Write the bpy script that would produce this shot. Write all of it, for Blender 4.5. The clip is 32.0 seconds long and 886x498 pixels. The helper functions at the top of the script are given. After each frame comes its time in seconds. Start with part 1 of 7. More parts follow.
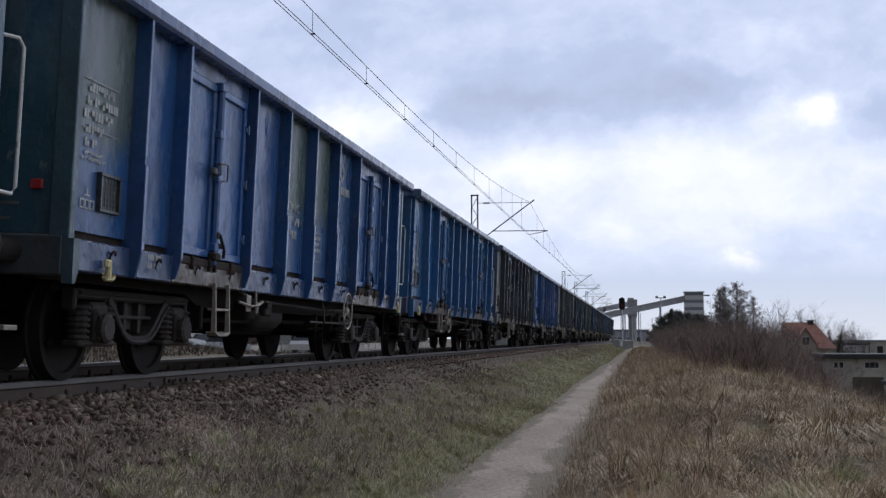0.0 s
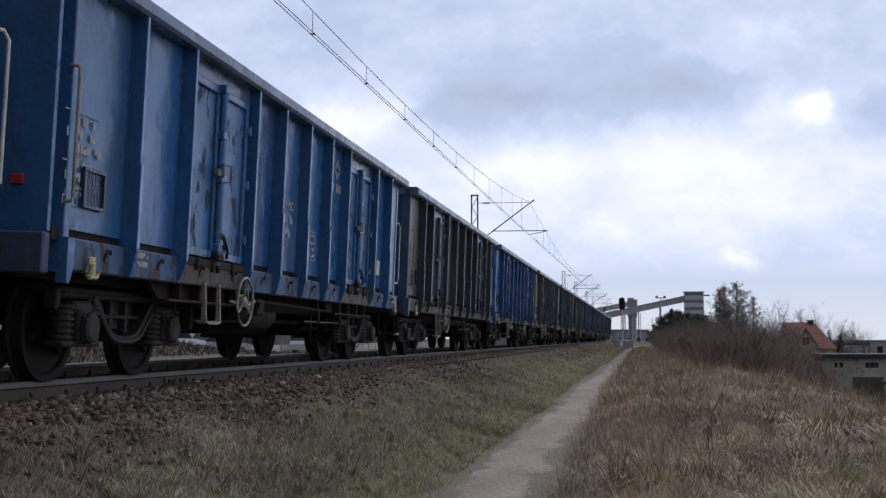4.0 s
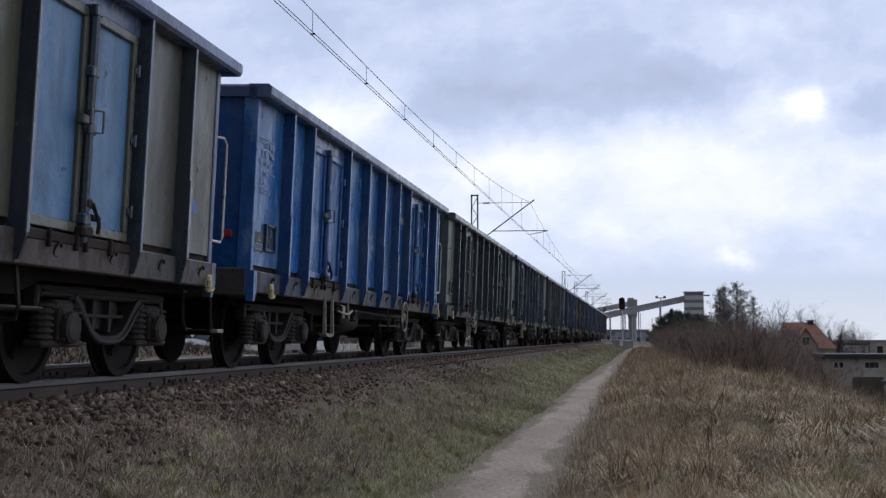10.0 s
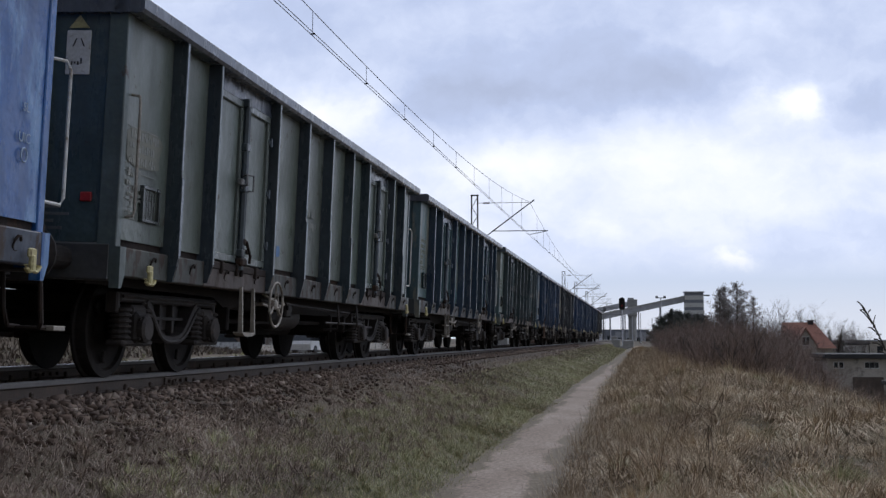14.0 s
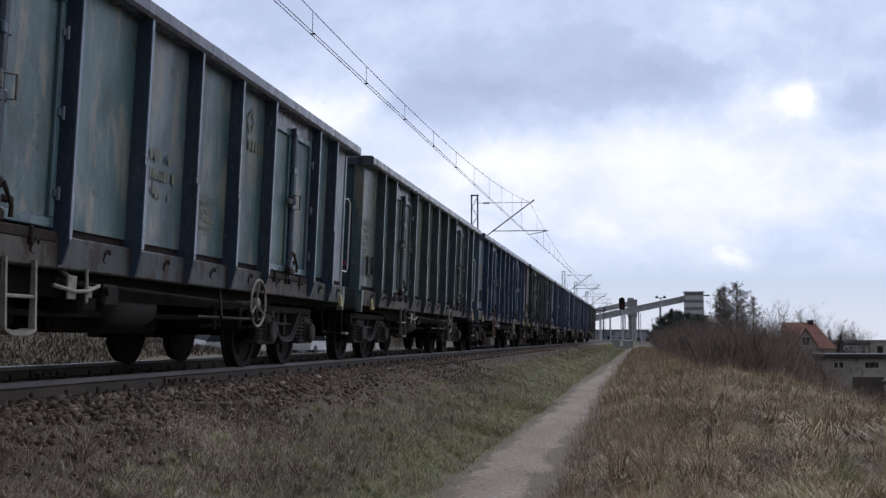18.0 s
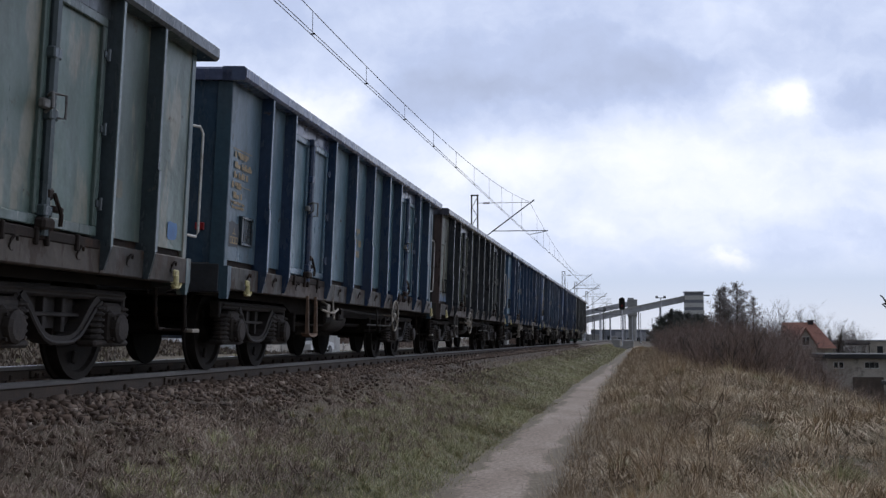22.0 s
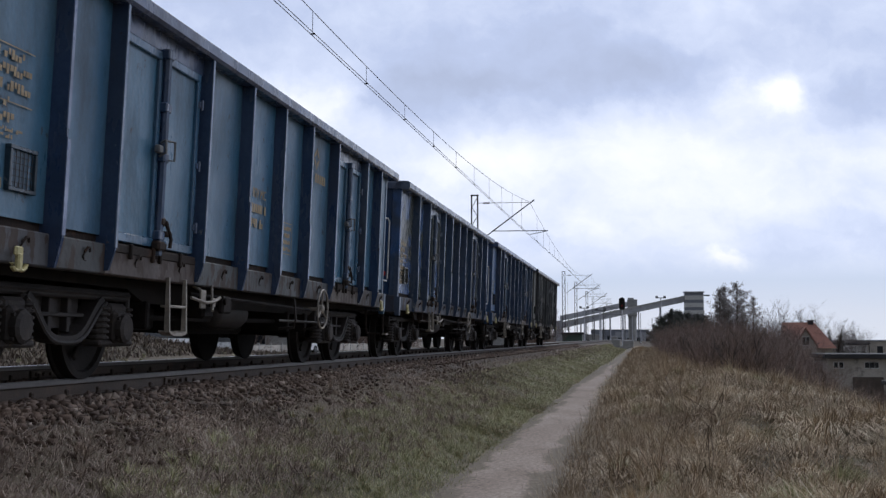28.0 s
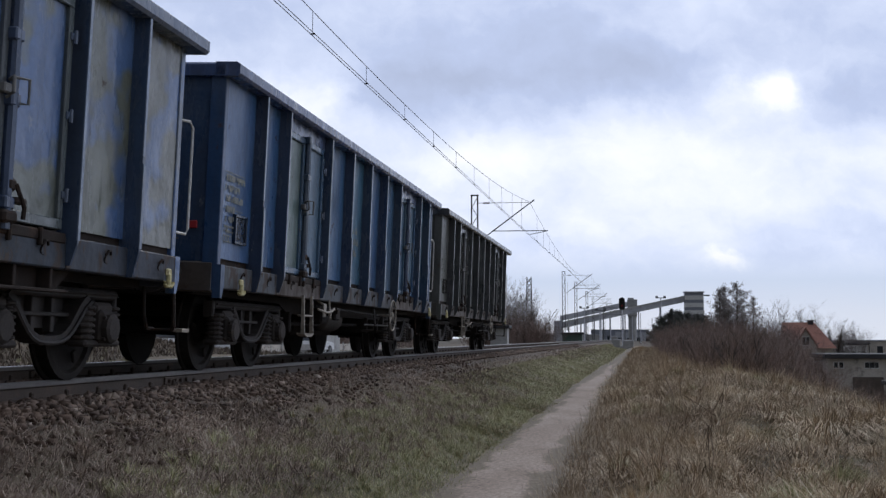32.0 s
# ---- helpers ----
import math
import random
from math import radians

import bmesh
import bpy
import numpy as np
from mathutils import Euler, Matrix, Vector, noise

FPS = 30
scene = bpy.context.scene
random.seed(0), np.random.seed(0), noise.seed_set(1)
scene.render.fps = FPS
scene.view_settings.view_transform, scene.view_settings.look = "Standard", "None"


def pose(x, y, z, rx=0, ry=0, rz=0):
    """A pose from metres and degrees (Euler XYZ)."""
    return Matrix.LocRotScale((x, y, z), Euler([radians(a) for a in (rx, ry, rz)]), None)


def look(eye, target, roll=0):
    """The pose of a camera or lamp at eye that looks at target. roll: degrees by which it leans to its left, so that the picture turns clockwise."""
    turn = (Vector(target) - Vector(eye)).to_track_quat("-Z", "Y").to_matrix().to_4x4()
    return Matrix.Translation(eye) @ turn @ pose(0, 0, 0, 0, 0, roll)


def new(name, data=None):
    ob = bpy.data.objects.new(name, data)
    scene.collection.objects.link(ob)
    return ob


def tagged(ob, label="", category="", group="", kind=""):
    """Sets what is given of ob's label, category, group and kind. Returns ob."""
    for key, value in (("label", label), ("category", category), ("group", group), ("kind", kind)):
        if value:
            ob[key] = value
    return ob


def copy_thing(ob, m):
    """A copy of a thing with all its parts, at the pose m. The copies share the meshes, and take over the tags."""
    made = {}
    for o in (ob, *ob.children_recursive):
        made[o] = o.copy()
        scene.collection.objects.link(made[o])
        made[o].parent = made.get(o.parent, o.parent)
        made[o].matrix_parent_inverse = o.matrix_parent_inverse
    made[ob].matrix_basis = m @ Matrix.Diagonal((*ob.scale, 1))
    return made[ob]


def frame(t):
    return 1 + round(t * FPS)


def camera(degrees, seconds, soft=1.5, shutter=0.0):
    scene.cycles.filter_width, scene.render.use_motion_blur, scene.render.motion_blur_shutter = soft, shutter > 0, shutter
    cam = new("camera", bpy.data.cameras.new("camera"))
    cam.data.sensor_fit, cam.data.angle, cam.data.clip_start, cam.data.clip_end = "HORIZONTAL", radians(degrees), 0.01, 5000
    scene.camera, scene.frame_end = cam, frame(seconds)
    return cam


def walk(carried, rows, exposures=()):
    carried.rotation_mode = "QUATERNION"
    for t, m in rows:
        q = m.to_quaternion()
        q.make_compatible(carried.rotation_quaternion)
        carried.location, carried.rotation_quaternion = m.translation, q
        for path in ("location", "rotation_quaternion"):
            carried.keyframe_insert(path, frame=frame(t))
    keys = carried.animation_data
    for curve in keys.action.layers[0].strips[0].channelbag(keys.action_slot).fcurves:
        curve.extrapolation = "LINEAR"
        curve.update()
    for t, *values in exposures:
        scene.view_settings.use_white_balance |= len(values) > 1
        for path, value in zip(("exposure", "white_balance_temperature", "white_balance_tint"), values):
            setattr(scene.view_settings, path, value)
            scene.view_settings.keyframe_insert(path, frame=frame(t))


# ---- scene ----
# One lens throughout; the camera stands still beside the track.
FOV = 40.81
EYE = (5.642, 0.0, 0.327)
cam = camera(FOV, 32.0, soft=1.4)
CAM_POSE = pose(*EYE, 94.29, 0.01, 8.842)
walk(cam, [(0.0, CAM_POSE), (32.0, CAM_POSE)])

# ---------------------------------------------------------------- light
SUN_AZ = 0.12          # radians to the right of the track's direction (+y)
SUN_EL = radians(36)
world = bpy.data.worlds.new("overcast_sky")
scene.world = world
world.use_nodes = True
wn, wl = world.node_tree.nodes, world.node_tree.links
wn.clear()
w_out = wn.new("ShaderNodeOutputWorld")
w_bg = wn.new("ShaderNodeBackground")
w_sky = wn.new("ShaderNodeTexSky")
w_sky.sky_type, w_sky.sun_disc = "NISHITA", False
w_sky.sun_elevation, w_sky.sun_rotation = SUN_EL, SUN_AZ
w_mix = wn.new("ShaderNodeMixRGB")
w_co = wn.new("ShaderNodeTexCoord")
w_no = wn.new("ShaderNodeTexNoise")
w_ramp = wn.new("ShaderNodeValToRGB")
w_no.inputs["Scale"].default_value, w_no.inputs["Detail"].default_value = 3.0, 5.0
w_ramp.color_ramp.elements[0].position, w_ramp.color_ramp.elements[0].color = 0.35, (4.2, 4.8, 6.4, 1)
w_ramp.color_ramp.elements[1].position, w_ramp.color_ramp.elements[1].color = 0.65, (7.4, 7.8, 8.8, 1)
w_mix.inputs[0].default_value = 0.75
w_bg.inputs[1].default_value = 0.09
wl.new(w_co.outputs["Generated"], w_no.inputs["Vector"])
wl.new(w_no.outputs["Fac"], w_ramp.inputs["Fac"])
wl.new(w_sky.outputs["Color"], w_mix.inputs[1])
wl.new(w_ramp.outputs["Color"], w_mix.inputs[2])
# the cloud is brightest round the hidden sun, dullest behind the camera
w_dot = wn.new("ShaderNodeVectorMath")
w_dot.operation = "DOT_PRODUCT"
w_dot.inputs[1].default_value = Vector((0.62, 0.62, 0.48)).normalized()
w_map = wn.new("ShaderNodeMapRange")
for k, v in ((1, -1.0), (2, 1.0), (3, 0.0), (4, 1.0)):
    w_map.inputs[k].default_value = v
w_pow = wn.new("ShaderNodeMath")
w_pow.operation, w_pow.inputs[1].default_value = "POWER", 2.0
w_lift = wn.new("ShaderNodeMath")
w_lift.operation, w_lift.inputs[1].default_value, w_lift.inputs[2].default_value = "MULTIPLY_ADD", 2.0, 0.12
wl.new(w_map.outputs[0], w_pow.inputs[0])
wl.new(w_pow.outputs[0], w_lift.inputs[0])
w_mul = wn.new("ShaderNodeVectorMath")
w_mul.operation = "SCALE"
wl.new(w_co.outputs["Generated"], w_dot.inputs[0])
wl.new(w_dot.outputs["Value"], w_map.inputs[0])
wl.new(w_mix.outputs["Color"], w_mul.inputs[0])
wl.new(w_lift.outputs[0], w_mul.inputs["Scale"])
wl.new(w_mul.outputs[0], w_bg.inputs["Color"])
wl.new(w_bg.outputs[0], w_out.inputs["Surface"])

sun_data = bpy.data.lights.new("sun", "SUN")
sun_data.energy, sun_data.angle, sun_data.color = 0.7, radians(25), (1.0, 0.96, 0.9)
sun = new("sun", sun_data)
sun_dir = Vector((math.sin(SUN_AZ) * math.cos(SUN_EL), math.cos(SUN_AZ) * math.cos(SUN_EL), math.sin(SUN_EL)))
sun.matrix_world = look(tuple(sun_dir * 50), (0, 0, 0))
scene.view_settings.exposure = 0.0

# ---------------------------------------------------------------- helpers
rng = np.random.default_rng(7)


def nodes_of(name):
    m = bpy.data.materials.new(name)
    m.use_nodes = True
    n = m.node_tree.nodes
    return m, n, m.node_tree.links, n["Principled BSDF"]


def add_noise(n, l, vec, scale, detail=4.0, rough=0.55):
    t = n.new("ShaderNodeTexNoise")
    t.inputs["Scale"].default_value, t.inputs["Detail"].default_value = scale, detail
    t.inputs["Roughness"].default_value = rough
    l.new(vec, t.inputs["Vector"])
    return t.outputs["Fac"]


def ramp(n, l, fac, stops):
    r = n.new("ShaderNodeValToRGB")
    e = r.color_ramp.elements
    while len(e) < len(stops):
        e.new(0.5)
    for k, (p, c) in enumerate(stops):
        e[k].position = p
        e[k].color = (c, c, c, 1) if isinstance(c, (int, float)) else (*c, 1)
    l.new(fac, r.inputs["Fac"])
    return r.outputs["Color"]


def mixc(n, l, fac, a, b, kind="MIX"):
    x = n.new("ShaderNodeMixRGB")
    x.blend_type = kind
    for k, v in ((0, fac), (1, a), (2, b)):
        if isinstance(v, (int, float)):
            x.inputs[k].default_value = v if k == 0 else (v, v, v, 1)
        elif isinstance(v, tuple):
            x.inputs[k].default_value = (*v, 1)
        else:
            l.new(v, x.inputs[k])
    return x.outputs["Color"]


def bump(n, l, bsdf, height, strength=0.3, dist=0.01):
    b = n.new("ShaderNodeBump")
    b.inputs["Strength"].default_value, b.inputs["Distance"].default_value = strength, dist
    l.new(height, b.inputs["Height"])
    l.new(b.outputs["Normal"], bsdf.inputs["Normal"])


def coords(n, l, which="Object", scale=(1, 1, 1), shuffle=False):
    """Texture coordinates; shuffle shifts them for each object."""
    c = n.new("ShaderNodeTexCoord")
    m = n.new("ShaderNodeMapping")
    m.inputs["Scale"].default_value = scale
    l.new(c.outputs[which], m.inputs["Vector"])
    if shuffle:
        o = n.new("ShaderNodeObjectInfo")
        k = n.new("ShaderNodeMath")
        k.operation, k.inputs[1].default_value = "MULTIPLY", 57.0
        l.new(o.outputs["Random"], k.inputs[0])
        l.new(k.outputs[0], m.inputs["Location"])
    return m.outputs["Vector"]


def mat(name, dark, light, rough=0.8, metal=0.0, big=0.6, fine=14.0, bumps=0.25, stretch=(1, 1, 1), stain=None, shuffle=False, dist=0.01, spec=0.5):
    """A surface with colour at two scales, fine relief and, where given, stains."""
    m, n, l, b = nodes_of(name)
    v = coords(n, l, "Object", stretch, shuffle)
    a, f = add_noise(n, l, v, big, 5.0), add_noise(n, l, v, fine, 5.0, 0.65)
    c = mixc(n, l, ramp(n, l, a, ((0.3, 0.0), (0.7, 1.0))), dark, light)
    c = mixc(n, l, 0.35, c, ramp(n, l, f, ((0.3, 0.25), (0.7, 0.85))), "OVERLAY")
    if stain:
        s = add_noise(n, l, v, big * 2.7, 8.0, 0.7)
        c = mixc(n, l, ramp(n, l, s, ((0.55, 0.0), (0.68, 0.9))), c, stain)
    l.new(c, b.inputs["Base Color"])
    l.new(ramp(n, l, f, ((0.2, max(0.0, rough - 0.12)), (0.8, min(1.0, rough + 0.1)))), b.inputs["Roughness"])
    b.inputs["Metallic"].default_value = metal
    b.inputs["Specular IOR Level"].default_value = spec
    bump(n, l, b, f, bumps, dist)
    return m


def wagon_paint(name, chips=0.66, patch=None, gloss=0.13, bare=(0.055, 0.032, 0.021), low=None, wear=1.0, smear=None):
    """Old coach paint in the object's own colour: faded, smeared, dented, rust and scratches."""
    m, n, l, b = nodes_of(name)
    v = coords(n, l, "Object", (1, 1, 1), True)
    o = n.new("ShaderNodeObjectInfo")
    streak = n.new("ShaderNodeMapping")
    streak.inputs["Scale"].default_value = (1.9, 1.9, 0.55)
    l.new(v, streak.inputs["Vector"])
    s = add_noise(n, l, streak.outputs["Vector"], 1.5, 7.0, 0.68)
    big, fine = add_noise(n, l, v, 0.9, 4.0), add_noise(n, l, v, 22.0, 6.0, 0.7)
    c = o.outputs["Color"]
    if patch:
        c = mixc(n, l, ramp(n, l, add_noise(n, l, v, 1.5, 3.0, 0.5), ((0.49, 0.0), (0.56, 0.85))), c, patch)
    if low:
        # overpainted up to a ragged height
        z = n.new("ShaderNodeSeparateXYZ")
        l.new(coords(n, l), z.inputs[0])
        rag = n.new("ShaderNodeMath")
        rag.operation, rag.inputs[1].default_value = "MULTIPLY_ADD", -low[2]
        l.new(add_noise(n, l, streak.outputs["Vector"], 2.2, 5.0, 0.6), rag.inputs[0])
        l.new(z.outputs["Z"], rag.inputs[2])
        third = n.new("ShaderNodeMath")
        third.operation, third.inputs[1].default_value = "MULTIPLY", 1 / 3
        l.new(rag.outputs[0], third.inputs[0])
        level = (low[1] - low[2] / 2) / 3
        c = mixc(n, l, ramp(n, l, third.outputs[0], ((level - 0.02, 0.92), (level + low[3], 0.0))), c, low[0])
    c = mixc(n, l, ramp(n, l, big, ((0.35, 0.0), (0.75, 0.35 * wear))), c, mixc(n, l, 0.4, c, (0.24, 0.26, 0.27)))
    c = mixc(n, l, ramp(n, l, s, ((0.46, 0.0), (0.72, 0.55))), c, (0.04, 0.038, 0.036))
    pale = add_noise(n, l, streak.outputs["Vector"], 0.8, 6.0, 0.65)
    c = mixc(n, l, ramp(n, l, pale, ((0.58, 0.0), (0.75, 0.28 * wear))), c, (0.28, 0.32, 0.35))
    if smear:
        wipe = n.new("ShaderNodeMapping")
        wipe.inputs["Scale"].default_value = (3.2, 3.2, 0.8)
        l.new(v, wipe.inputs["Vector"])
        c = mixc(n, l, ramp(n, l, add_noise(n, l, wipe.outputs["Vector"], 1.2, 6.0, 0.62), ((0.51, 0.0), (0.59, smear[1]))), c, smear[0])
    scuff = n.new("ShaderNodeMapping")
    scuff.inputs["Scale"].default_value = (5, 5, 2.4)
    scuff.inputs["Rotation"].default_value = (0.5, 0, 0)
    l.new(v, scuff.inputs["Vector"])
    marks = add_noise(n, l, scuff.outputs["Vector"], 1.0, 9.0, 0.72)
    c = mixc(n, l, ramp(n, l, marks, ((0.65, 0.0), (0.70, 0.45 * wear))), c, (0.33, 0.34, 0.34))
    c = mixc(n, l, 0.22, c, ramp(n, l, fine, ((0.3, 0.2), (0.7, 0.8))), "OVERLAY")
    chip = add_noise(n, l, v, 3.4, 9.0, 0.75)
    if chips < 0.6:
        chip = add_noise(n, l, scuff.outputs["Vector"], 1.25, 6.0, 0.6)
    mask = ramp(n, l, chip, ((chips - 0.02, 0.0), (chips + 0.03, 0.9)))
    c = mixc(n, l, mask, c, bare)
    l.new(c, b.inputs["Base Color"])
    shine = ramp(n, l, s, ((0.3, gloss), (0.75, gloss + 0.3)))
    l.new(mixc(n, l, mask, shine, 0.8), b.inputs["Roughness"])
    dents = add_noise(n, l, v, 3.0, 3.0, 0.5)
    small = n.new("ShaderNodeBump")
    small.inputs["Strength"].default_value, small.inputs["Distance"].default_value = 0.22, 0.008
    l.new(mixc(n, l, 0.5, fine, mask), small.inputs["Height"])
    large = n.new("ShaderNodeBump")
    large.inputs["Strength"].default_value, large.inputs["Distance"].default_value = 0.4, 0.07
    l.new(dents, large.inputs["Height"])
    l.new(small.outputs["Normal"], large.inputs["Normal"])
    l.new(large.outputs["Normal"], b.inputs["Normal"])
    return m


def mesh_np(name, verts, faces, material):
    """A mesh from arrays; faces all have the same number of corners."""
    verts, faces = np.asarray(verts, np.float32), np.asarray(faces, np.int32)
    me = bpy.data.meshes.new(name)
    me.vertices.add(len(verts))
    me.vertices.foreach_set("co", verts.ravel())
    k = faces.shape[1]
    me.loops.add(faces.size)
    me.loops.foreach_set("vertex_index", faces.ravel())
    me.polygons.add(len(faces))
    me.polygons.foreach_set("loop_start", np.arange(0, faces.size, k, dtype=np.int32))
    me.update(calc_edges=True)
    me.validate()
    me.materials.append(material)
    return me


def part(name, bm, material, parent=None, label="", smooth=False):
    """Link a bmesh as one mesh object under a thing or a part."""
    me = bpy.data.meshes.new(name)
    bmesh.ops.recalc_face_normals(bm, faces=bm.faces)
    bm.to_mesh(me)
    bm.free()
    me.materials.append(material)
    if smooth:
        for f in me.polygons:
            f.use_smooth = True
    ob = new(name, me)
    ob.parent = parent
    if label:
        tagged(ob, label)
    return ob


def again(ob, parent, m):
    """The same mesh once more, under parent, at the pose m."""
    o = new(ob.name.split(".")[0], ob.data)
    o.parent, o.matrix_basis = parent, m
    return o


def box(bm, a, b, bevel=0.0, m=None):
    """A box between two corners, with bevelled edges."""
    lo, hi = Vector(map(min, a, b)), Vector(map(max, a, b))
    g = bmesh.ops.create_cube(bm, size=1.0, matrix=Matrix.Translation((lo + hi) / 2) @ Matrix.Diagonal((*(hi - lo), 1)))["verts"]
    if bevel:
        e = list({x for v in g for x in v.link_edges})
        g = [v for v in bmesh.ops.bevel(bm, geom=e, offset=bevel, segments=1, affect="EDGES")["verts"]]
    if m is not None:
        bmesh.ops.transform(bm, matrix=m, verts=list({v for v in g}))
    return bm


def boxes(*pairs, bevel=0.0):
    bm = bmesh.new()
    for a, b in pairs:
        box(bm, a, b, bevel)
    return bm


def tube(bm, points, r=0.02, sides=6, closed=False):
    """A round rod along points."""
    pts = [Vector(p) for p in points]
    rings, n = [], len(pts)
    for i, p in enumerate(pts):
        a = pts[i - 1] if (i or closed) else p
        c = pts[(i + 1) % n] if (i < n - 1 or closed) else p
        d = (c - a).normalized()
        u = d.orthogonal().normalized() if abs(d.z) > 0.9 else d.cross(Vector((0, 0, 1))).normalized()
        w = d.cross(u)
        rings.append([bm.verts.new(p + r * (math.cos(2 * math.pi * k / sides) * u + math.sin(2 * math.pi * k / sides) * w)) for k in range(sides)])
    for i in range(n if closed else n - 1):
        a, c = rings[i], rings[(i + 1) % n]
        for k in range(sides):
            bm.faces.new((a[k], a[(k + 1) % sides], c[(k + 1) % sides], c[k]))
    if not closed:
        bm.faces.new(rings[0][::-1])
        bm.faces.new(rings[-1])
    return bm


def lathe(bm, profile, sides, m):
    """A turned shape: (radius, height) pairs round the local z axis, then moved by m."""
    rings = [[bm.verts.new(m @ Vector((r * math.cos(2 * math.pi * k / sides), r * math.sin(2 * math.pi * k / sides), h))) for k in range(sides)] for r, h in profile]
    for a, c in zip(rings, rings[1:]):
        for k in range(sides):
            bm.faces.new((a[k], a[(k + 1) % sides], c[(k + 1) % sides], c[k]))
    bm.faces.new(rings[0][::-1])
    bm.faces.new(rings[-1])
    return bm


def prism(bm, outline, axis, lo, hi):
    """A flat outline drawn out along an axis; outline in the other two axes, in order."""
    def at(p, h):
        q = list(p)
        q.insert(axis, h)
        return bm.verts.new(q)
    a, b = [at(p, lo) for p in outline], [at(p, hi) for p in outline]
    k = len(outline)
    for i in range(k):
        bm.faces.new((a[i], a[(i + 1) % k], b[(i + 1) % k], b[i]))
    bm.faces.new(a[::-1])
    bm.faces.new(b)
    return bm


def empty(name, m, label, category, group="", kind=""):
    ob = new(name)
    ob.matrix_basis = m
    return tagged(ob, label, category, group, kind)


def track_x(y):
    """The middle of the track: straight far off, a gentle bend beside the camera."""
    return 0.00515 * (np.sqrt((y - 20.0) ** 2 + 225.0) + y - 20.0)


PROFILE = ((-3000, -2.5), (-120, -1.3), (-30, -0.9), (-6, -0.75), (-3.2, -0.62), (-1.9, -0.26), (-1.3, -0.15), (1.25, -0.21), (1.9, -0.42),
           (2.6, -0.70), (3.5, -0.95), (3.85, -1.03), (4.9, -1.03), (5.4, -0.98), (7, -0.95), (9, -1.0), (10.5, -1.3), (14, -2.6), (19, -4.4), (26, -4.8), (120, -5), (3000, -6))
PX, PZ = [np.array([p[k] for p in PROFILE], float) for k in (0, 1)]


def ripple(x, y):
    """Small unevenness of the soil."""
    return (0.05 * np.sin(0.9 * x + 1.3 * np.sin(0.35 * y)) * np.sin(0.53 * y + 0.8 * np.sin(0.7 * x)) + 0.025 * np.sin(2.3 * x + 0.4 * y) * np.sin(1.9 * y - 0.6 * x))


def gz(x, y):
    """The height of the ground."""
    d = x - track_x(np.asarray(y, float))
    soft = np.clip((np.abs(d - 0.0) - 1.7) / 1.0, 0, 1) * (1 - 0.9 * np.clip(np.minimum(d - 3.4, 5.4 - d) / 0.3, 0, 1))
    heap = 3.4 * np.exp(-(((x + 26) / 10) ** 2 + ((np.asarray(y, float) - 46) / 13) ** 2))
    tussocks = 0.15 * np.sin(1.55 * x + 0.8 * np.sin(0.9 * y)) * np.sin(1.25 * y + np.sin(1.1 * x)) * np.clip((d - 5.3) / 1.5, 0, 1) * (d < 14)
    return np.interp(d, PX, PZ) + ripple(x, y) * soft + heap + tussocks


# ---------------------------------------------------------------- materials
M_PAINT = wagon_paint("wagon_paint")
M_DULL = wagon_paint("weathered_wagon_paint", 0.63, None, 0.24, (0.075, 0.042, 0.028))
M_CHIPPED = wagon_paint("chipped_door_paint", 0.56, None, 0.2, (0.010, 0.013, 0.02))
M_FLAKED = wagon_paint("flaking_wagon_paint", 0.55, None, 0.38, (0.032, 0.021, 0.016))
M_FLAKEDLOW = wagon_paint("flaking_paint_with_a_blue_strip", 0.56, None, 0.38, (0.035, 0.022, 0.016), ((0.065, 0.125, 0.23), 1.36, 0.3, 0.02))
M_DOORFLAKED = wagon_paint("badly_flaking_door_paint", 0.51, None, 0.38, (0.030, 0.019, 0.014))
M_RUSTSILL = wagon_paint("rusting_sill_paint", 0.535, None, 0.5, (0.052, 0.034, 0.026), None, 0.35)
M_OVERPAINT = wagon_paint("half_overpainted_wagon_paint", 0.66, None, 0.16, (0.055, 0.032, 0.021), ((0.02, 0.09, 0.26), 1.85, 0.7, 0.09))
M_PATCHED = wagon_paint("patched_wagon_paint", 0.66, (0.055, 0.122, 0.29))
M_SMEARED = wagon_paint("smeared_blue_paint", 0.66, None, 0.16, (0.02, 0.03, 0.06), None, 0.8, ((0.14, 0.27, 0.47), 0.75))
M_SMUDGED = wagon_paint("smudged_teal_paint", 0.64, None, 0.26, (0.075, 0.042, 0.028), None, 1.0, ((0.24, 0.22, 0.165), 0.7))
M_RUSTSTEP = mat("rust_brown_step_paint", (0.10, 0.062, 0.042), (0.22, 0.135, 0.09), 0.7, 0.0, 5, 40, 0.2, stain=(0.07, 0.04, 0.028), shuffle=True)
M_DARKSTEP = mat("worn_grey_step_paint", (0.06, 0.055, 0.05), (0.13, 0.12, 0.11), 0.65, 0.0, 5, 40, 0.2, stain=(0.06, 0.04, 0.03), shuffle=True)
M_CATCH = mat("worn_grey_fittings", (0.075, 0.075, 0.075), (0.19, 0.185, 0.175), 0.6, 0.0, 5, 40, 0.2, stain=(0.07, 0.05, 0.04), shuffle=True)
M_RUSTY = mat("rusty_steel", (0.016, 0.012, 0.010), (0.038, 0.027, 0.022), 0.85, 0.0, 1.5, 30, 0.4, stain=(0.07, 0.037, 0.022), shuffle=True, spec=0.25)
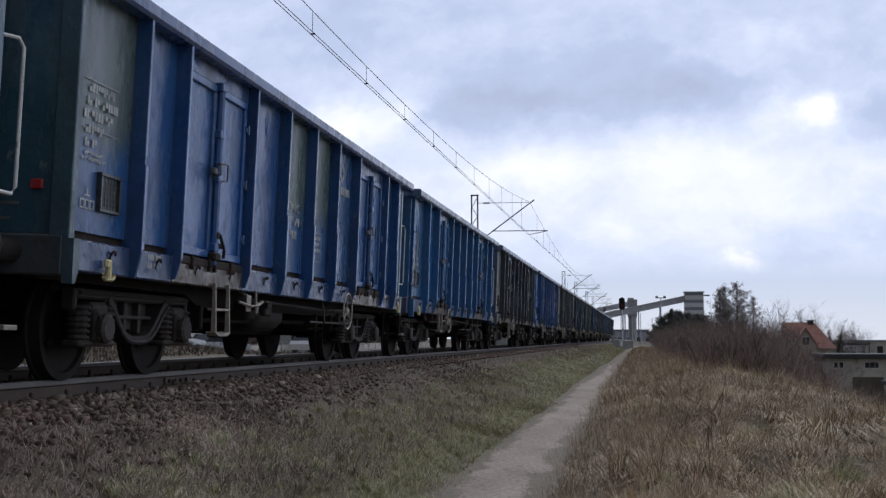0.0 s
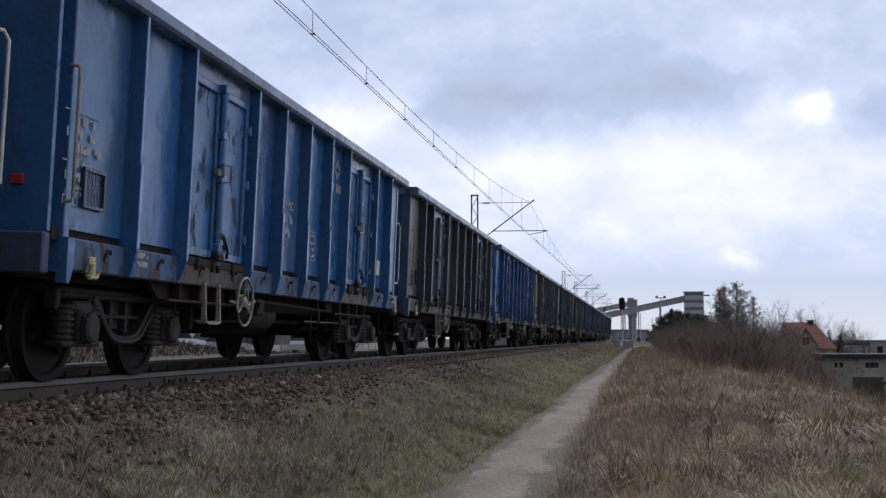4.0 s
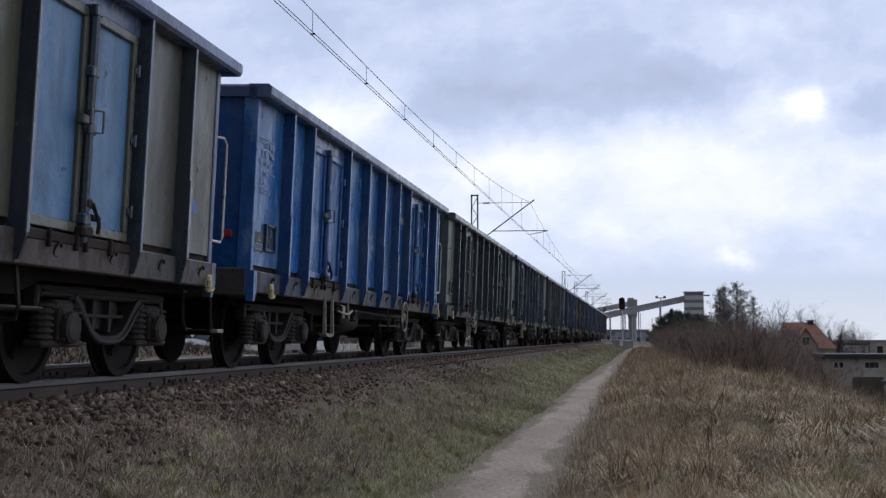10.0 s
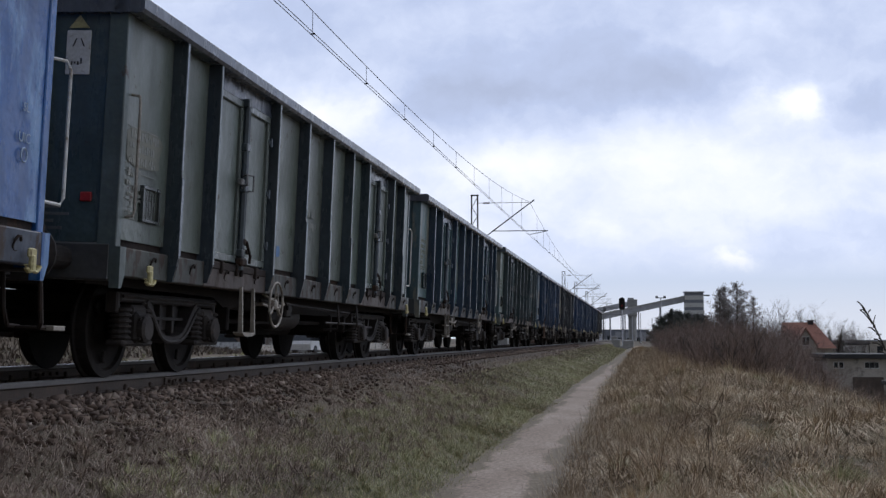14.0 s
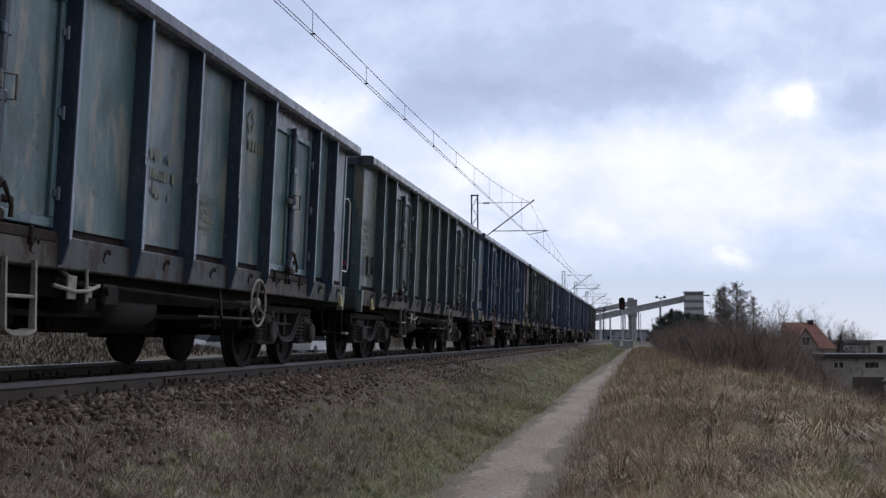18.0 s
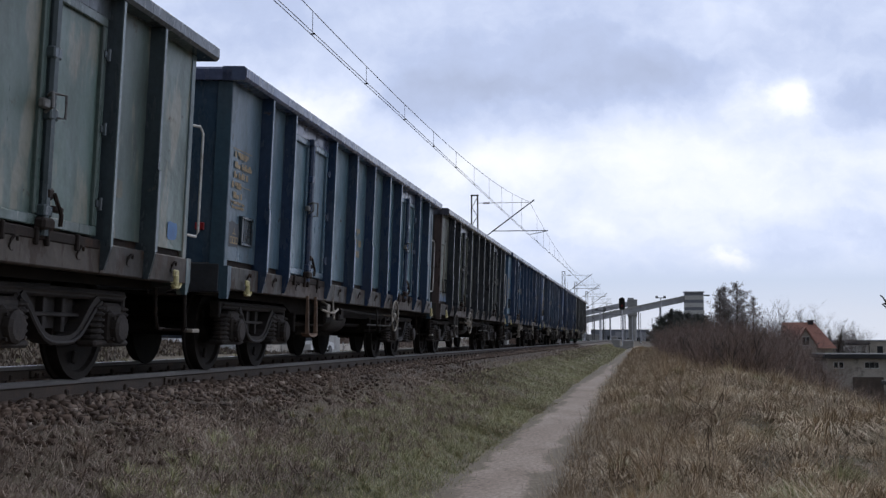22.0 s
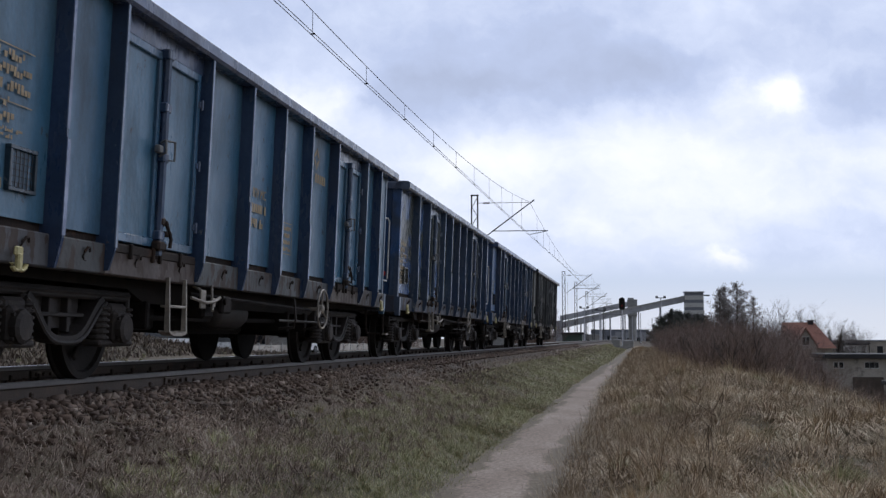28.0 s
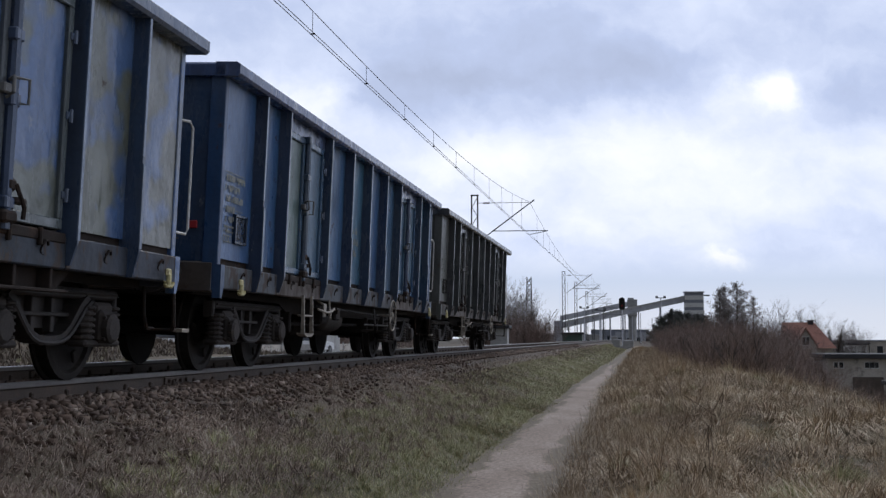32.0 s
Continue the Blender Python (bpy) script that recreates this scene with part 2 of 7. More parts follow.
M_BOGIE = mat("oily_black_iron", (0.020, 0.0175, 0.016), (0.045, 0.038, 0.035), 0.65, 0.0, 2.0, 26, 0.4, stain=(0.05, 0.038, 0.03), shuffle=True, spec=0.25)
# Steel of the gear below the floor, darker than M_RUSTY.
M_UNDER = mat("sooty_underframe_steel", (0.012, 0.0105, 0.0095), (0.028, 0.023, 0.021), 0.85, 0.0, 1.5, 30, 0.4, stain=(0.03, 0.022, 0.017), shuffle=True, spec=0.15)
M_DUSTY = mat("dusty_cast_iron", (0.026, 0.022, 0.020), (0.055, 0.046, 0.041), 0.75, 0.0, 3.0, 30, 0.4, stain=(0.08, 0.06, 0.048), shuffle=True, spec=0.25)
M_WHEEL = mat("wheel_steel", (0.014, 0.012, 0.011), (0.030, 0.025, 0.022), 0.72, 0.0, 3.0, 24, 0.3, spec=0.12)
M_YELLOW = mat("yellow_paint", (0.36, 0.31, 0.13), (0.52, 0.46, 0.24), 0.6, 0.0, 6, 40, 0.2, stain=(0.15, 0.1, 0.05))
M_WHITE = mat("white_rail_paint", (0.50, 0.49, 0.46), (0.68, 0.67, 0.63), 0.55, 0.0, 4, 40, 0.2, stain=(0.22, 0.16, 0.1))
M_STEP = mat("rusty_cream_paint", (0.17, 0.148, 0.12), (0.33, 0.295, 0.25), 0.6, 0.0, 5, 40, 0.2, stain=(0.13, 0.08, 0.05), shuffle=True)
M_MARK = mat("lettering_paint", (0.24, 0.25, 0.25), (0.50, 0.50, 0.48), 0.7, 0.0, 5, 60, 0.1, shuffle=True)
M_MARKF = mat("faint_lettering", (0.13, 0.14, 0.13), (0.29, 0.29, 0.255), 0.7, 0.0, 5, 60, 0.1, shuffle=True)
M_MARKD = mat("worn_lettering", (0.06, 0.065, 0.07), (0.17, 0.17, 0.165), 0.7, 0.0, 5, 60, 0.1, shuffle=True)
M_MARKB = mat("pale_blue_lettering", (0.20, 0.28, 0.40), (0.36, 0.43, 0.52), 0.7, 0.0, 5, 60, 0.1, shuffle=True)
M_MARKO = mat("faded_olive_yellow_lettering", (0.115, 0.132, 0.10), (0.215, 0.21, 0.145), 0.7, 0.0, 5, 60, 0.1, shuffle=True)
M_MARKY = mat("ochre_lettering", (0.24, 0.18, 0.11), (0.42, 0.31, 0.18), 0.7, 0.0, 5, 60, 0.1, shuffle=True)
M_RED = mat("red_paint", (0.30, 0.015, 0.02), (0.42, 0.03, 0.03), 0.5, 0.0, 8, 50, 0.1)
M_RAIL = mat("rail_side", (0.042, 0.030, 0.023), (0.082, 0.058, 0.043), 0.8, 0.0, 1.2, 30, 0.35, stain=(0.12, 0.07, 0.045))
M_RAILTOP = mat("rail_head", (0.11, 0.10, 0.094), (0.18, 0.168, 0.157), 0.6, 0.15, 0.8, 40, 0.08, spec=0.35)
M_POLISH = mat("polished_running_surface", (0.42, 0.42, 0.43), (0.55, 0.55, 0.56), 0.3, 0.75, 0.8, 30, 0.03)
M_SLEEPER = mat("old_concrete_sleeper", (0.12, 0.105, 0.09), (0.22, 0.2, 0.175), 0.9, 0.0, 2, 30, 0.4, stain=(0.09, 0.06, 0.045), shuffle=True)
M_GALV = mat("galvanised_steel", (0.10, 0.105, 0.11), (0.2, 0.205, 0.21), 0.6, 0.3, 1.2, 20, 0.2, stain=(0.09, 0.06, 0.045))
M_MAST = mat("weathered_mast_steel", (0.05, 0.05, 0.052), (0.10, 0.10, 0.102), 0.7, 0.2, 1.2, 20, 0.2, stain=(0.07, 0.05, 0.04))
M_WIRE = mat("copper_wire", (0.03, 0.03, 0.032), (0.06, 0.058, 0.056), 0.6, 0.3, 2, 10, 0.0)
M_CONC = mat("concrete", (0.3, 0.3, 0.29), (0.45, 0.445, 0.43), 0.85, 0.0, 0.3, 6, 0.2, stain=(0.22, 0.21, 0.2))
# Distance haze is put into these two sheet-metal colours.
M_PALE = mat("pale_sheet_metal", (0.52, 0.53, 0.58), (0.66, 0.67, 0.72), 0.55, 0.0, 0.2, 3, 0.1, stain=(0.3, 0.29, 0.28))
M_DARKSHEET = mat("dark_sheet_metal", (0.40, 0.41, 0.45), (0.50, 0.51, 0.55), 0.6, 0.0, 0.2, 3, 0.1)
M_ROOF = mat("orange_roof_tiles", (0.26, 0.122, 0.09), (0.36, 0.172, 0.125), 0.85, 0.0, 0.5, 9, 0.4, stain=(0.16, 0.07, 0.05))
M_PLASTER = mat("grey_plaster", (0.42, 0.385, 0.335), (0.58, 0.535, 0.475), 0.9, 0.0, 0.4, 10, 0.2, stain=(0.2, 0.18, 0.16))
M_FELT = mat("roofing_felt", (0.035, 0.035, 0.038), (0.07, 0.07, 0.072), 0.9, 0.0, 0.6, 12, 0.2)
M_WINGLASS = mat("dark_window_glass", (0.015, 0.018, 0.022), (0.03, 0.034, 0.04), 0.15, 0.0, 0.5, 4, 0.0)
M_FRAMEW = mat("white_window_frame", (0.6, 0.6, 0.58), (0.78, 0.78, 0.76), 0.5, 0.0, 2, 20, 0.05)
M_BARK = mat("grey_bark", (0.05, 0.043, 0.037), (0.105, 0.09, 0.078), 0.95, 0.0, 3, 25, 0.5, stretch=(1, 1, 0.3))
M_TWIG = mat("brown_twigs", (0.16, 0.116, 0.098), (0.31, 0.228, 0.19), 0.95, 0.0, 0.3, 3, 0.0)
M_TREETWIG = mat("grey_tree_twigs", (0.13, 0.11, 0.105), (0.22, 0.19, 0.18), 0.95, 0.0, 0.3, 3, 0.0)
# Needle green is greyed and lightened to paint in the haze.
M_NEEDLE = mat("conifer_needles", (0.075, 0.08, 0.072), (0.14, 0.145, 0.12), 0.9, 0.0, 0.4, 4, 0.0)


def blade_mat(name, stops, tint=None):
    """Grass blades, each blade of its own shade."""
    m, n, l, b = nodes_of(name)
    g = n.new("ShaderNodeNewGeometry")
    patch = add_noise(n, l, coords(n, l), 0.55, 4.0)
    c = ramp(n, l, g.outputs["Random Per Island"], stops)
    c = mixc(n, l, 0.6, c, ramp(n, l, patch, ((0.3, 0.16), (0.5, 0.5), (0.7, 0.86))), "OVERLAY")
    if tint:
        other = add_noise(n, l, coords(n, l, "Object", (1, 1, 0)), 0.9, 5.0, 0.6)
        c = mixc(n, l, ramp(n, l, other, ((0.53, 0.0), (0.66, 0.62))), c, tint)
        mound = add_noise(n, l, coords(n, l, "Object", (1, 1, 0)), 2.1, 4.0, 0.6)
        c = mixc(n, l, 0.75, c, ramp(n, l, mound, ((0.34, 0.18), (0.5, 0.5), (0.66, 0.74))), "OVERLAY")
        c = mixc(n, l, ramp(n, l, other, ((0.30, 0.5), (0.40, 0.0))), c, (0.12, 0.08, 0.052))
    l.new(c, b.inputs["Base Color"])
    b.inputs["Roughness"].default_value = 0.8
    b.inputs["Specular IOR Level"].default_value = 0.25
    return m


M_DRY = blade_mat("dry_grass", ((0.0, (0.275, 0.203, 0.132)), (0.4, (0.40, 0.306, 0.203)), (0.8, (0.56, 0.445, 0.308)), (1.0, (0.76, 0.65, 0.48))), (0.145, 0.15, 0.075))
M_STRAW = blade_mat("pale_straw", ((0.0, (0.34, 0.262, 0.178)), (0.6, (0.47, 0.375, 0.262)), (1.0, (0.64, 0.54, 0.40))))
M_BRUSH = blade_mat("dark_brush", ((0.0, (0.06, 0.045, 0.035)), (0.5, (0.11, 0.085, 0.065)), (1.0, (0.21, 0.165, 0.125))))
M_LITTER = blade_mat("dead_litter", ((0.0, (0.18, 0.134, 0.105)), (0.5, (0.285, 0.22, 0.175)), (0.85, (0.42, 0.34, 0.275)), (1.0, (0.64, 0.55, 0.45))))
M_REED = blade_mat("brown_stems", ((0.0, (0.27, 0.19, 0.125)), (0.6, (0.42, 0.315, 0.21)), (1.0, (0.56, 0.45, 0.32))))
M_SHORT = blade_mat("short_grass", ((0.0, (0.228, 0.228, 0.118)), (0.45, (0.36, 0.368, 0.19)), (0.8, (0.56, 0.50, 0.32)), (1.0, (0.76, 0.67, 0.48))))


def soil_mat():
    m, n, l, b = nodes_of("soil_and_turf")
    v = coords(n, l)
    big, mid, fine = add_noise(n, l, v, 0.12, 5.0), add_noise(n, l, v, 1.3, 6.0, 0.65), add_noise(n, l, v, 16.0, 6.0, 0.7)
    c = mixc(n, l, ramp(n, l, big, ((0.35, 0.0), (0.65, 1.0))), (0.095, 0.073, 0.05), (0.145, 0.108, 0.075))
    c = mixc(n, l, ramp(n, l, mid, ((0.4, 0.0), (0.7, 0.8))), c, (0.095, 0.088, 0.046))
    c = mixc(n, l, 0.55, c, ramp(n, l, fine, ((0.3, 0.2), (0.7, 0.8))), "OVERLAY")
    l.new(c, b.inputs["Base Color"])
    b.inputs["Roughness"].default_value = 0.95
    bump(n, l, b, fine, 0.7, 0.03)
    return m


M_SOIL = soil_mat()


def path_mat():
    """Trodden sand; towards both edges it breaks up into soil."""
    m, n, l, b = nodes_of("trodden_sand_path")
    v = coords(n, l, "Object", (1, 0.42, 1))
    a = n.new("ShaderNodeAttribute")
    a.attribute_name = "edge"
    big, mid, fine = add_noise(n, l, v, 0.9, 5.0), add_noise(n, l, v, 3.2, 7.0, 0.7), add_noise(n, l, v, 24.0, 6.0, 0.7)
    c = mixc(n, l, ramp(n, l, big, ((0.35, 0.0), (0.65, 1.0))), (0.245, 0.19, 0.152), (0.35, 0.282, 0.232))
    c = mixc(n, l, ramp(n, l, mid, ((0.54, 0.0), (0.72, 0.7))), c, (0.15, 0.118, 0.09))
    c = mixc(n, l, 0.75, c, ramp(n, l, fine, ((0.3, 0.22), (0.7, 0.8))), "OVERLAY")
    k = n.new("ShaderNodeMath")
    k.operation = "MULTIPLY_ADD"
    k.inputs[1].default_value = 0.9
    l.new(mid, k.inputs[0])
    l.new(a.outputs["Fac"], k.inputs[2])
    soil = mixc(n, l, ramp(n, l, fine, ((0.3, 0.0), (0.7, 1.0))), (0.11, 0.088, 0.062), (0.22, 0.178, 0.13))
    c = mixc(n, l, ramp(n, l, k.outputs[0], ((0.88, 0.0), (1.14, 1.0))), c, soil)
    l.new(c, b.inputs["Base Color"])
    b.inputs["Roughness"].default_value = 0.95
    bump(n, l, b, fine, 0.25, 0.012)
    return m


M_PATH = path_mat()
M_BED = mat("ballast_bed", (0.06, 0.046, 0.036), (0.10, 0.077, 0.06), 0.95, 0.0, 1.6, 22, 0.8, dist=0.03)


def stone_mat():
    m, n, l, b = nodes_of("ballast_stone")
    g = n.new("ShaderNodeNewGeometry")
    v = coords(n, l)
    c = ramp(n, l, g.outputs["Random Per Island"], ((0.0, (0.048, 0.033, 0.026)), (0.5, (0.098, 0.066, 0.049)), (0.92, (0.155, 0.108, 0.080)), (0.985, (0.27, 0.21, 0.165)), (0.995, (0.44, 0.38, 0.32))))
    c = mixc(n, l, ramp(n, l, add_noise(n, l, v, 0.7), ((0.4, 0.0), (0.7, 0.5))), c, (0.13, 0.078, 0.05))
    l.new(c, b.inputs["Base Color"])
    b.inputs["Roughness"].default_value = 0.9
    bump(n, l, b, add_noise(n, l, v, 60.0), 0.3, 0.005)
    return m


M_STONE = stone_mat()

# ---------------------------------------------------------------- sky: a layer of cloud that drifts, and the haze under it
CLOUD_Z = 220.0


def cloud_mat():
    """Glowing cloud layer: noise in metres on the sheet, thicker banks, and haze far off."""
    m = bpy.data.materials.new("cloud_layer")
    m.use_nodes = True
    n, l = m.node_tree.nodes, m.node_tree.links
    n.clear()
    out, em = n.new("ShaderNodeOutputMaterial"), n.new("ShaderNodeEmission")
    co = n.new("ShaderNodeTexCoord").outputs["Object"]

    def scaled(v, s, loc=(0, 0, 0)):
        mp = n.new("ShaderNodeMapping")
        mp.inputs["Scale"].default_value, mp.inputs["Location"].default_value = s, loc
        l.new(v, mp.inputs["Vector"])
        return mp.outputs["Vector"]

    def math_(op, a, b):
        x = n.new("ShaderNodeMath")
        x.operation = op
        for k, v in ((0, a), (1, b)):
            if isinstance(v, (int, float)):
                x.inputs[k].default_value = v
            else:
                l.new(v, x.inputs[k])
        return x.outputs[0]

    far = n.new("ShaderNodeSeparateXYZ")
    l.new(co, far.inputs[0])
    # the cells widen with distance, so that heaps keep their width and flatten towards the horizon
    across = math_("DIVIDE", far.outputs["X"], far.outputs["Y"])
    rise = math_("DIVIDE", CLOUD_Z, far.outputs["Y"])
    place = n.new("ShaderNodeCombineXYZ")
    l.new(across, place.inputs[0])
    l.new(rise, place.inputs[1])
    warp = n.new("ShaderNodeTexNoise")
    warp.inputs["Scale"].default_value, warp.inputs["Detail"].default_value, warp.inputs["Roughness"].default_value = 17.0, 6.0, 0.6
    l.new(place.outputs[0], warp.inputs["Vector"])
    bent = n.new("ShaderNodeVectorMath")
    bent.operation = "MULTIPLY_ADD"
    bent.inputs[1].default_value = (0.075, 0.055, 0)
    l.new(warp.outputs["Color"], bent.inputs[0])
    l.new(place.outputs[0], bent.inputs[2])
    back = n.new("ShaderNodeVectorMath")
    back.inputs[1].default_value = (-0.0375, -0.0275, 0)
    l.new(bent.outputs[0], back.inputs[0])
    v = back.outputs[0]
    total = ramp(n, l, math_("MULTIPLY", rise, 3.0), ((0.14, 0.58), (0.26, 0.67), (0.44, 0.68), (0.60, 0.50), (0.80, 0.48)))
    puffs = add_noise(n, l, scaled(place.outputs[0], (1, 1.45, 1), (3.7, 1.9, 0)), 11.0, 7.0, 0.5)
    total = math_("ADD", total, math_("MULTIPLY", math_("SUBTRACT", puffs, 0.5), 0.46))
    wisps = add_noise(n, l, scaled(v, (1, 1.5, 1), (8.1, 0.4, 2)), 30.0, 6.0, 0.58)
    total = math_("ADD", total, math_("MULTIPLY", math_("SUBTRACT", wisps, 0.5), 0.26))
    for x, y, sx, sy, amount in CLOUD_BANKS:
        d = n.new("ShaderNodeVectorMath")
        d.operation = "LENGTH"
        l.new(scaled(v, (1 / sx, 1 / sy, 0), (-x / sx, -y / sy, 0)), d.inputs[0])
        # dark banks have firmer edges than the bright gaps
        g = math_("POWER", 2.718, math_("MULTIPLY", math_("POWER", d.outputs["Value"], 3.2 if amount < 0 else 2.0), -1.0))
        total = math_("ADD", total, math_("MULTIPLY", g, amount))
    c = ramp(n, l, total, ((0.18, (0.41, 0.472, 0.645)), (0.42, (0.485, 0.565, 0.785)), (0.60, (0.635, 0.71, 0.91)), (0.80, (0.83, 0.875, 0.99)), (1.0, (0.97, 0.98, 1.0))))
    c = mixc(n, l, ramp(n, l, math_("MULTIPLY", far.outputs["Y"], 1 / 5000), ((0.58, 0.0), (0.935, 1.0))), c, HAZE)
    l.new(c, em.inputs["Color"])
    em.inputs["Strength"].default_value = 1.1
    l.new(em.outputs[0], out.inputs["Surface"])
    return m


HAZE = (0.555, 0.632, 0.79)
# thick and thin places in the layer: across and up as slopes seen from the ground, half widths, brighter or darker
CLOUD_BANKS = (
    (-0.260, 0.199, 0.0498, 0.0247, 0.42),
    (-0.100, 0.151, 0.0522, 0.0180, 0.22),
    (0.037, 0.152, 0.0902, 0.0356, 0.2),
    (0.137, 0.201, 0.0190, 0.0142, 0.45),
    (0.112, 0.197, 0.0570, 0.0285, 0.12),
    (0.084, 0.062, 0.0161, 0.0066, 0.5),
    (-0.040, 0.099, 0.0427, 0.0171, 0.14),
    (0.181, 0.132, 0.0712, 0.0332, 0.06),
    (-0.045, 0.226, 0.1050, 0.0330, -0.17),
    (-0.084, 0.214, 0.0427, 0.0110, -0.14),
    (-0.157, 0.201, 0.0400, 0.0230, -0.18),
    (0.050, 0.212, 0.0600, 0.0240, -0.13),
    (0.195, 0.186, 0.0480, 0.0240, -0.15),
    (0.160, 0.077, 0.0700, 0.0237, -0.09),
    (0.120, 0.258, 0.0900, 0.0260, 0.09),
)
cloud_layer = new("cloud_layer", mesh_np("cloud_layer", [(-3600, 620, 0), (2600, 620, 0), (2600, 4700, 0), (-3600, 4700, 0)], [(0, 1, 2, 3)], cloud_mat()))
tagged(cloud_layer, "broken grey and white winter cloud layer drifting", "sky", kind="structure")


def haze_mat():
    m = bpy.data.materials.new("horizon_haze")
    m.use_nodes = True
    n, l = m.node_tree.nodes, m.node_tree.links
    n.clear()
    out, em = n.new("ShaderNodeOutputMaterial"), n.new("ShaderNodeEmission")
    v = coords(n, l, "Object", (0.001, 0.001, 0.004))
    sep = n.new("ShaderNodeSeparateXYZ")
    l.new(coords(n, l, "Object", (0.01, 0.01, 0.004)), sep.inputs[0])
    low = mixc(n, l, ramp(n, l, add_noise(n, l, v, 1.0), ((0.35, 0.0), (0.65, 1.0))), (0.625, 0.68, 0.795), (0.685, 0.705, 0.785))
    l.new(mixc(n, l, ramp(n, l, sep.outputs["Z"], ((0.1, 0.0), (0.88, 1.0))), low, HAZE), em.inputs["Color"])
    em.inputs["Strength"].default_value = 1.1
    l.new(em.outputs[0], out.inputs["Surface"])
    return m


arc = [radians(a) for a in range(-70, 71, 5)]
haze_v = [(4690 * math.sin(a), 4690 * math.cos(a), z) for z in (-400, 226) for a in arc]
haze_f = [(k, k + 1, k + 1 + len(arc), k + len(arc)) for k in range(len(arc) - 1)]
backdrop = tagged(new("backdrop", mesh_np("backdrop", haze_v, haze_f, haze_mat())), "pale blue-grey haze along the far horizon", "sky", kind="structure")

# ---------------------------------------------------------------- ground
gxs = np.concatenate([[-3500, -1500, -600, -250, -120, -80, -60, -50, -44, -40, -36, -33, -30, -27, -24, -21, -18, -15, -12, -9, -6, -4.5], np.arange(-3.6, 13, 0.22), [13.5, 14.5, 16, 18, 20, 23, 27, 35, 50, 80, 130, 250, 600, 1500, 3500]])
gys = np.concatenate([[-3000, -1000, -300, -120, -60, -30, -15, -5, 0, 4], np.arange(6, 60, 0.4), np.arange(60, 150, 1.5), [152, 158, 165, 175, 190, 210, 240, 280, 330, 400, 500, 650, 900, 1300, 2000, 3000, 4600]])
GX, GY = np.meshgrid(gxs, gys, indexing="ij")
GXW = GX + track_x(np.clip(GY, -50, 400)) * (np.abs(GX) < 20)
GZ = gz(GXW, GY)
ni, nj = GX.shape
ids = np.arange(ni * nj).reshape(ni, nj)
gfaces = np.stack([ids[:-1, :-1], ids[1:, :-1], ids[1:, 1:], ids[:-1, 1:]], -1).reshape(-1, 4)
ground = new("ground", mesh_np("ground", np.stack([GXW, GY, GZ], -1).reshape(-1, 3), gfaces, M_SOIL))
tagged(ground, "brown winter turf and bare soil on a railway bank", "ground", kind="structure")
for f in ground.data.polygons:
    f.use_smooth = True


def strip(name, d_lo, d_hi, ys, cols, lift, material, wobble=0.0):
    """A strip that follows the track at distances d_lo to d_hi from its middle."""
    ds = np.linspace(0, 1, cols)
    D, Y = np.meshgrid(ds, ys, indexing="ij")
    lo = d_lo + wobble * (np.sin(0.31 * Y) * 0.5 + np.sin(0.83 * Y + 1) * 0.3 + 0.3 * np.sin(2.1 * Y) + 0.22 * np.sin(5.3 * Y))
    hi = d_hi + wobble * (np.sin(0.27 * Y + 2) * 0.5 + np.sin(0.71 * Y) * 0.3 + 0.3 * np.sin(2.6 * Y + 1) + 0.22 * np.sin(4.7 * Y))
    X = lo + (hi - lo) * D + track_x(Y)
    Z = gz(X, Y) + lift * (1 - 1.6 * np.abs(2 * D - 1) ** 4)
    i = np.arange(X.size).reshape(X.shape)
    return new(name, mesh_np(name, np.stack([X, Y, Z], -1).reshape(-1, 3), np.stack([i[:-1, :-1], i[1:, :-1], i[1:, 1:], i[:-1, 1:]], -1).reshape(-1, 4), material))


path_ys = np.concatenate([np.arange(-30, 60, 0.25), np.arange(60, 150, 1.0)])
footpath = tagged(strip("footpath", 3.82, 5.06, path_ys, 33, 0.03, M_PATH, 0.14), "trodden pale sandy footpath beside the railway", "path", kind="structure")
edge = footpath.data.attributes.new("edge", "FLOAT", "POINT")
# the far stretch of the path is half grown over
wear = np.abs(np.linspace(-1, 1, 33))[:, None] + 0.6 * np.clip((path_ys[None, :] - 30) / 45, 0, 1)
edge.data.foreach_set("value", wear.ravel().astype(np.float32))
bed_ys = np.concatenate([np.arange(-60, 100, 0.5), np.arange(100, 420, 3.0)])
bed = tagged(strip("ballast_bed", -2.2, 1.95, bed_ys, 12, 0.03, M_BED, 0.12), "dark brown crushed stone track bed", "ballast", kind="structure")

# ---------------------------------------------------------------- track
CANT = 2.33
RAIL_PROFILE = ((-0.075, -0.17), (0.075, -0.17), (0.075, -0.155), (0.012, -0.13), (0.012, -0.05), (0.036, -0.038), (0.036, -0.004), (0.03, 0.0), (-0.03, 0.0), (-0.036, -0.004), (-0.036, -0.038), (-0.012, -0.05), (-0.012, -0.13), (-0.075, -0.155))
cs, sn = math.cos(radians(CANT)), math.sin(radians(CANT))


def canted(x, z, y):
    return (x * cs + z * sn + float(track_x(np.float64(y))), y, z * cs - x * sn)


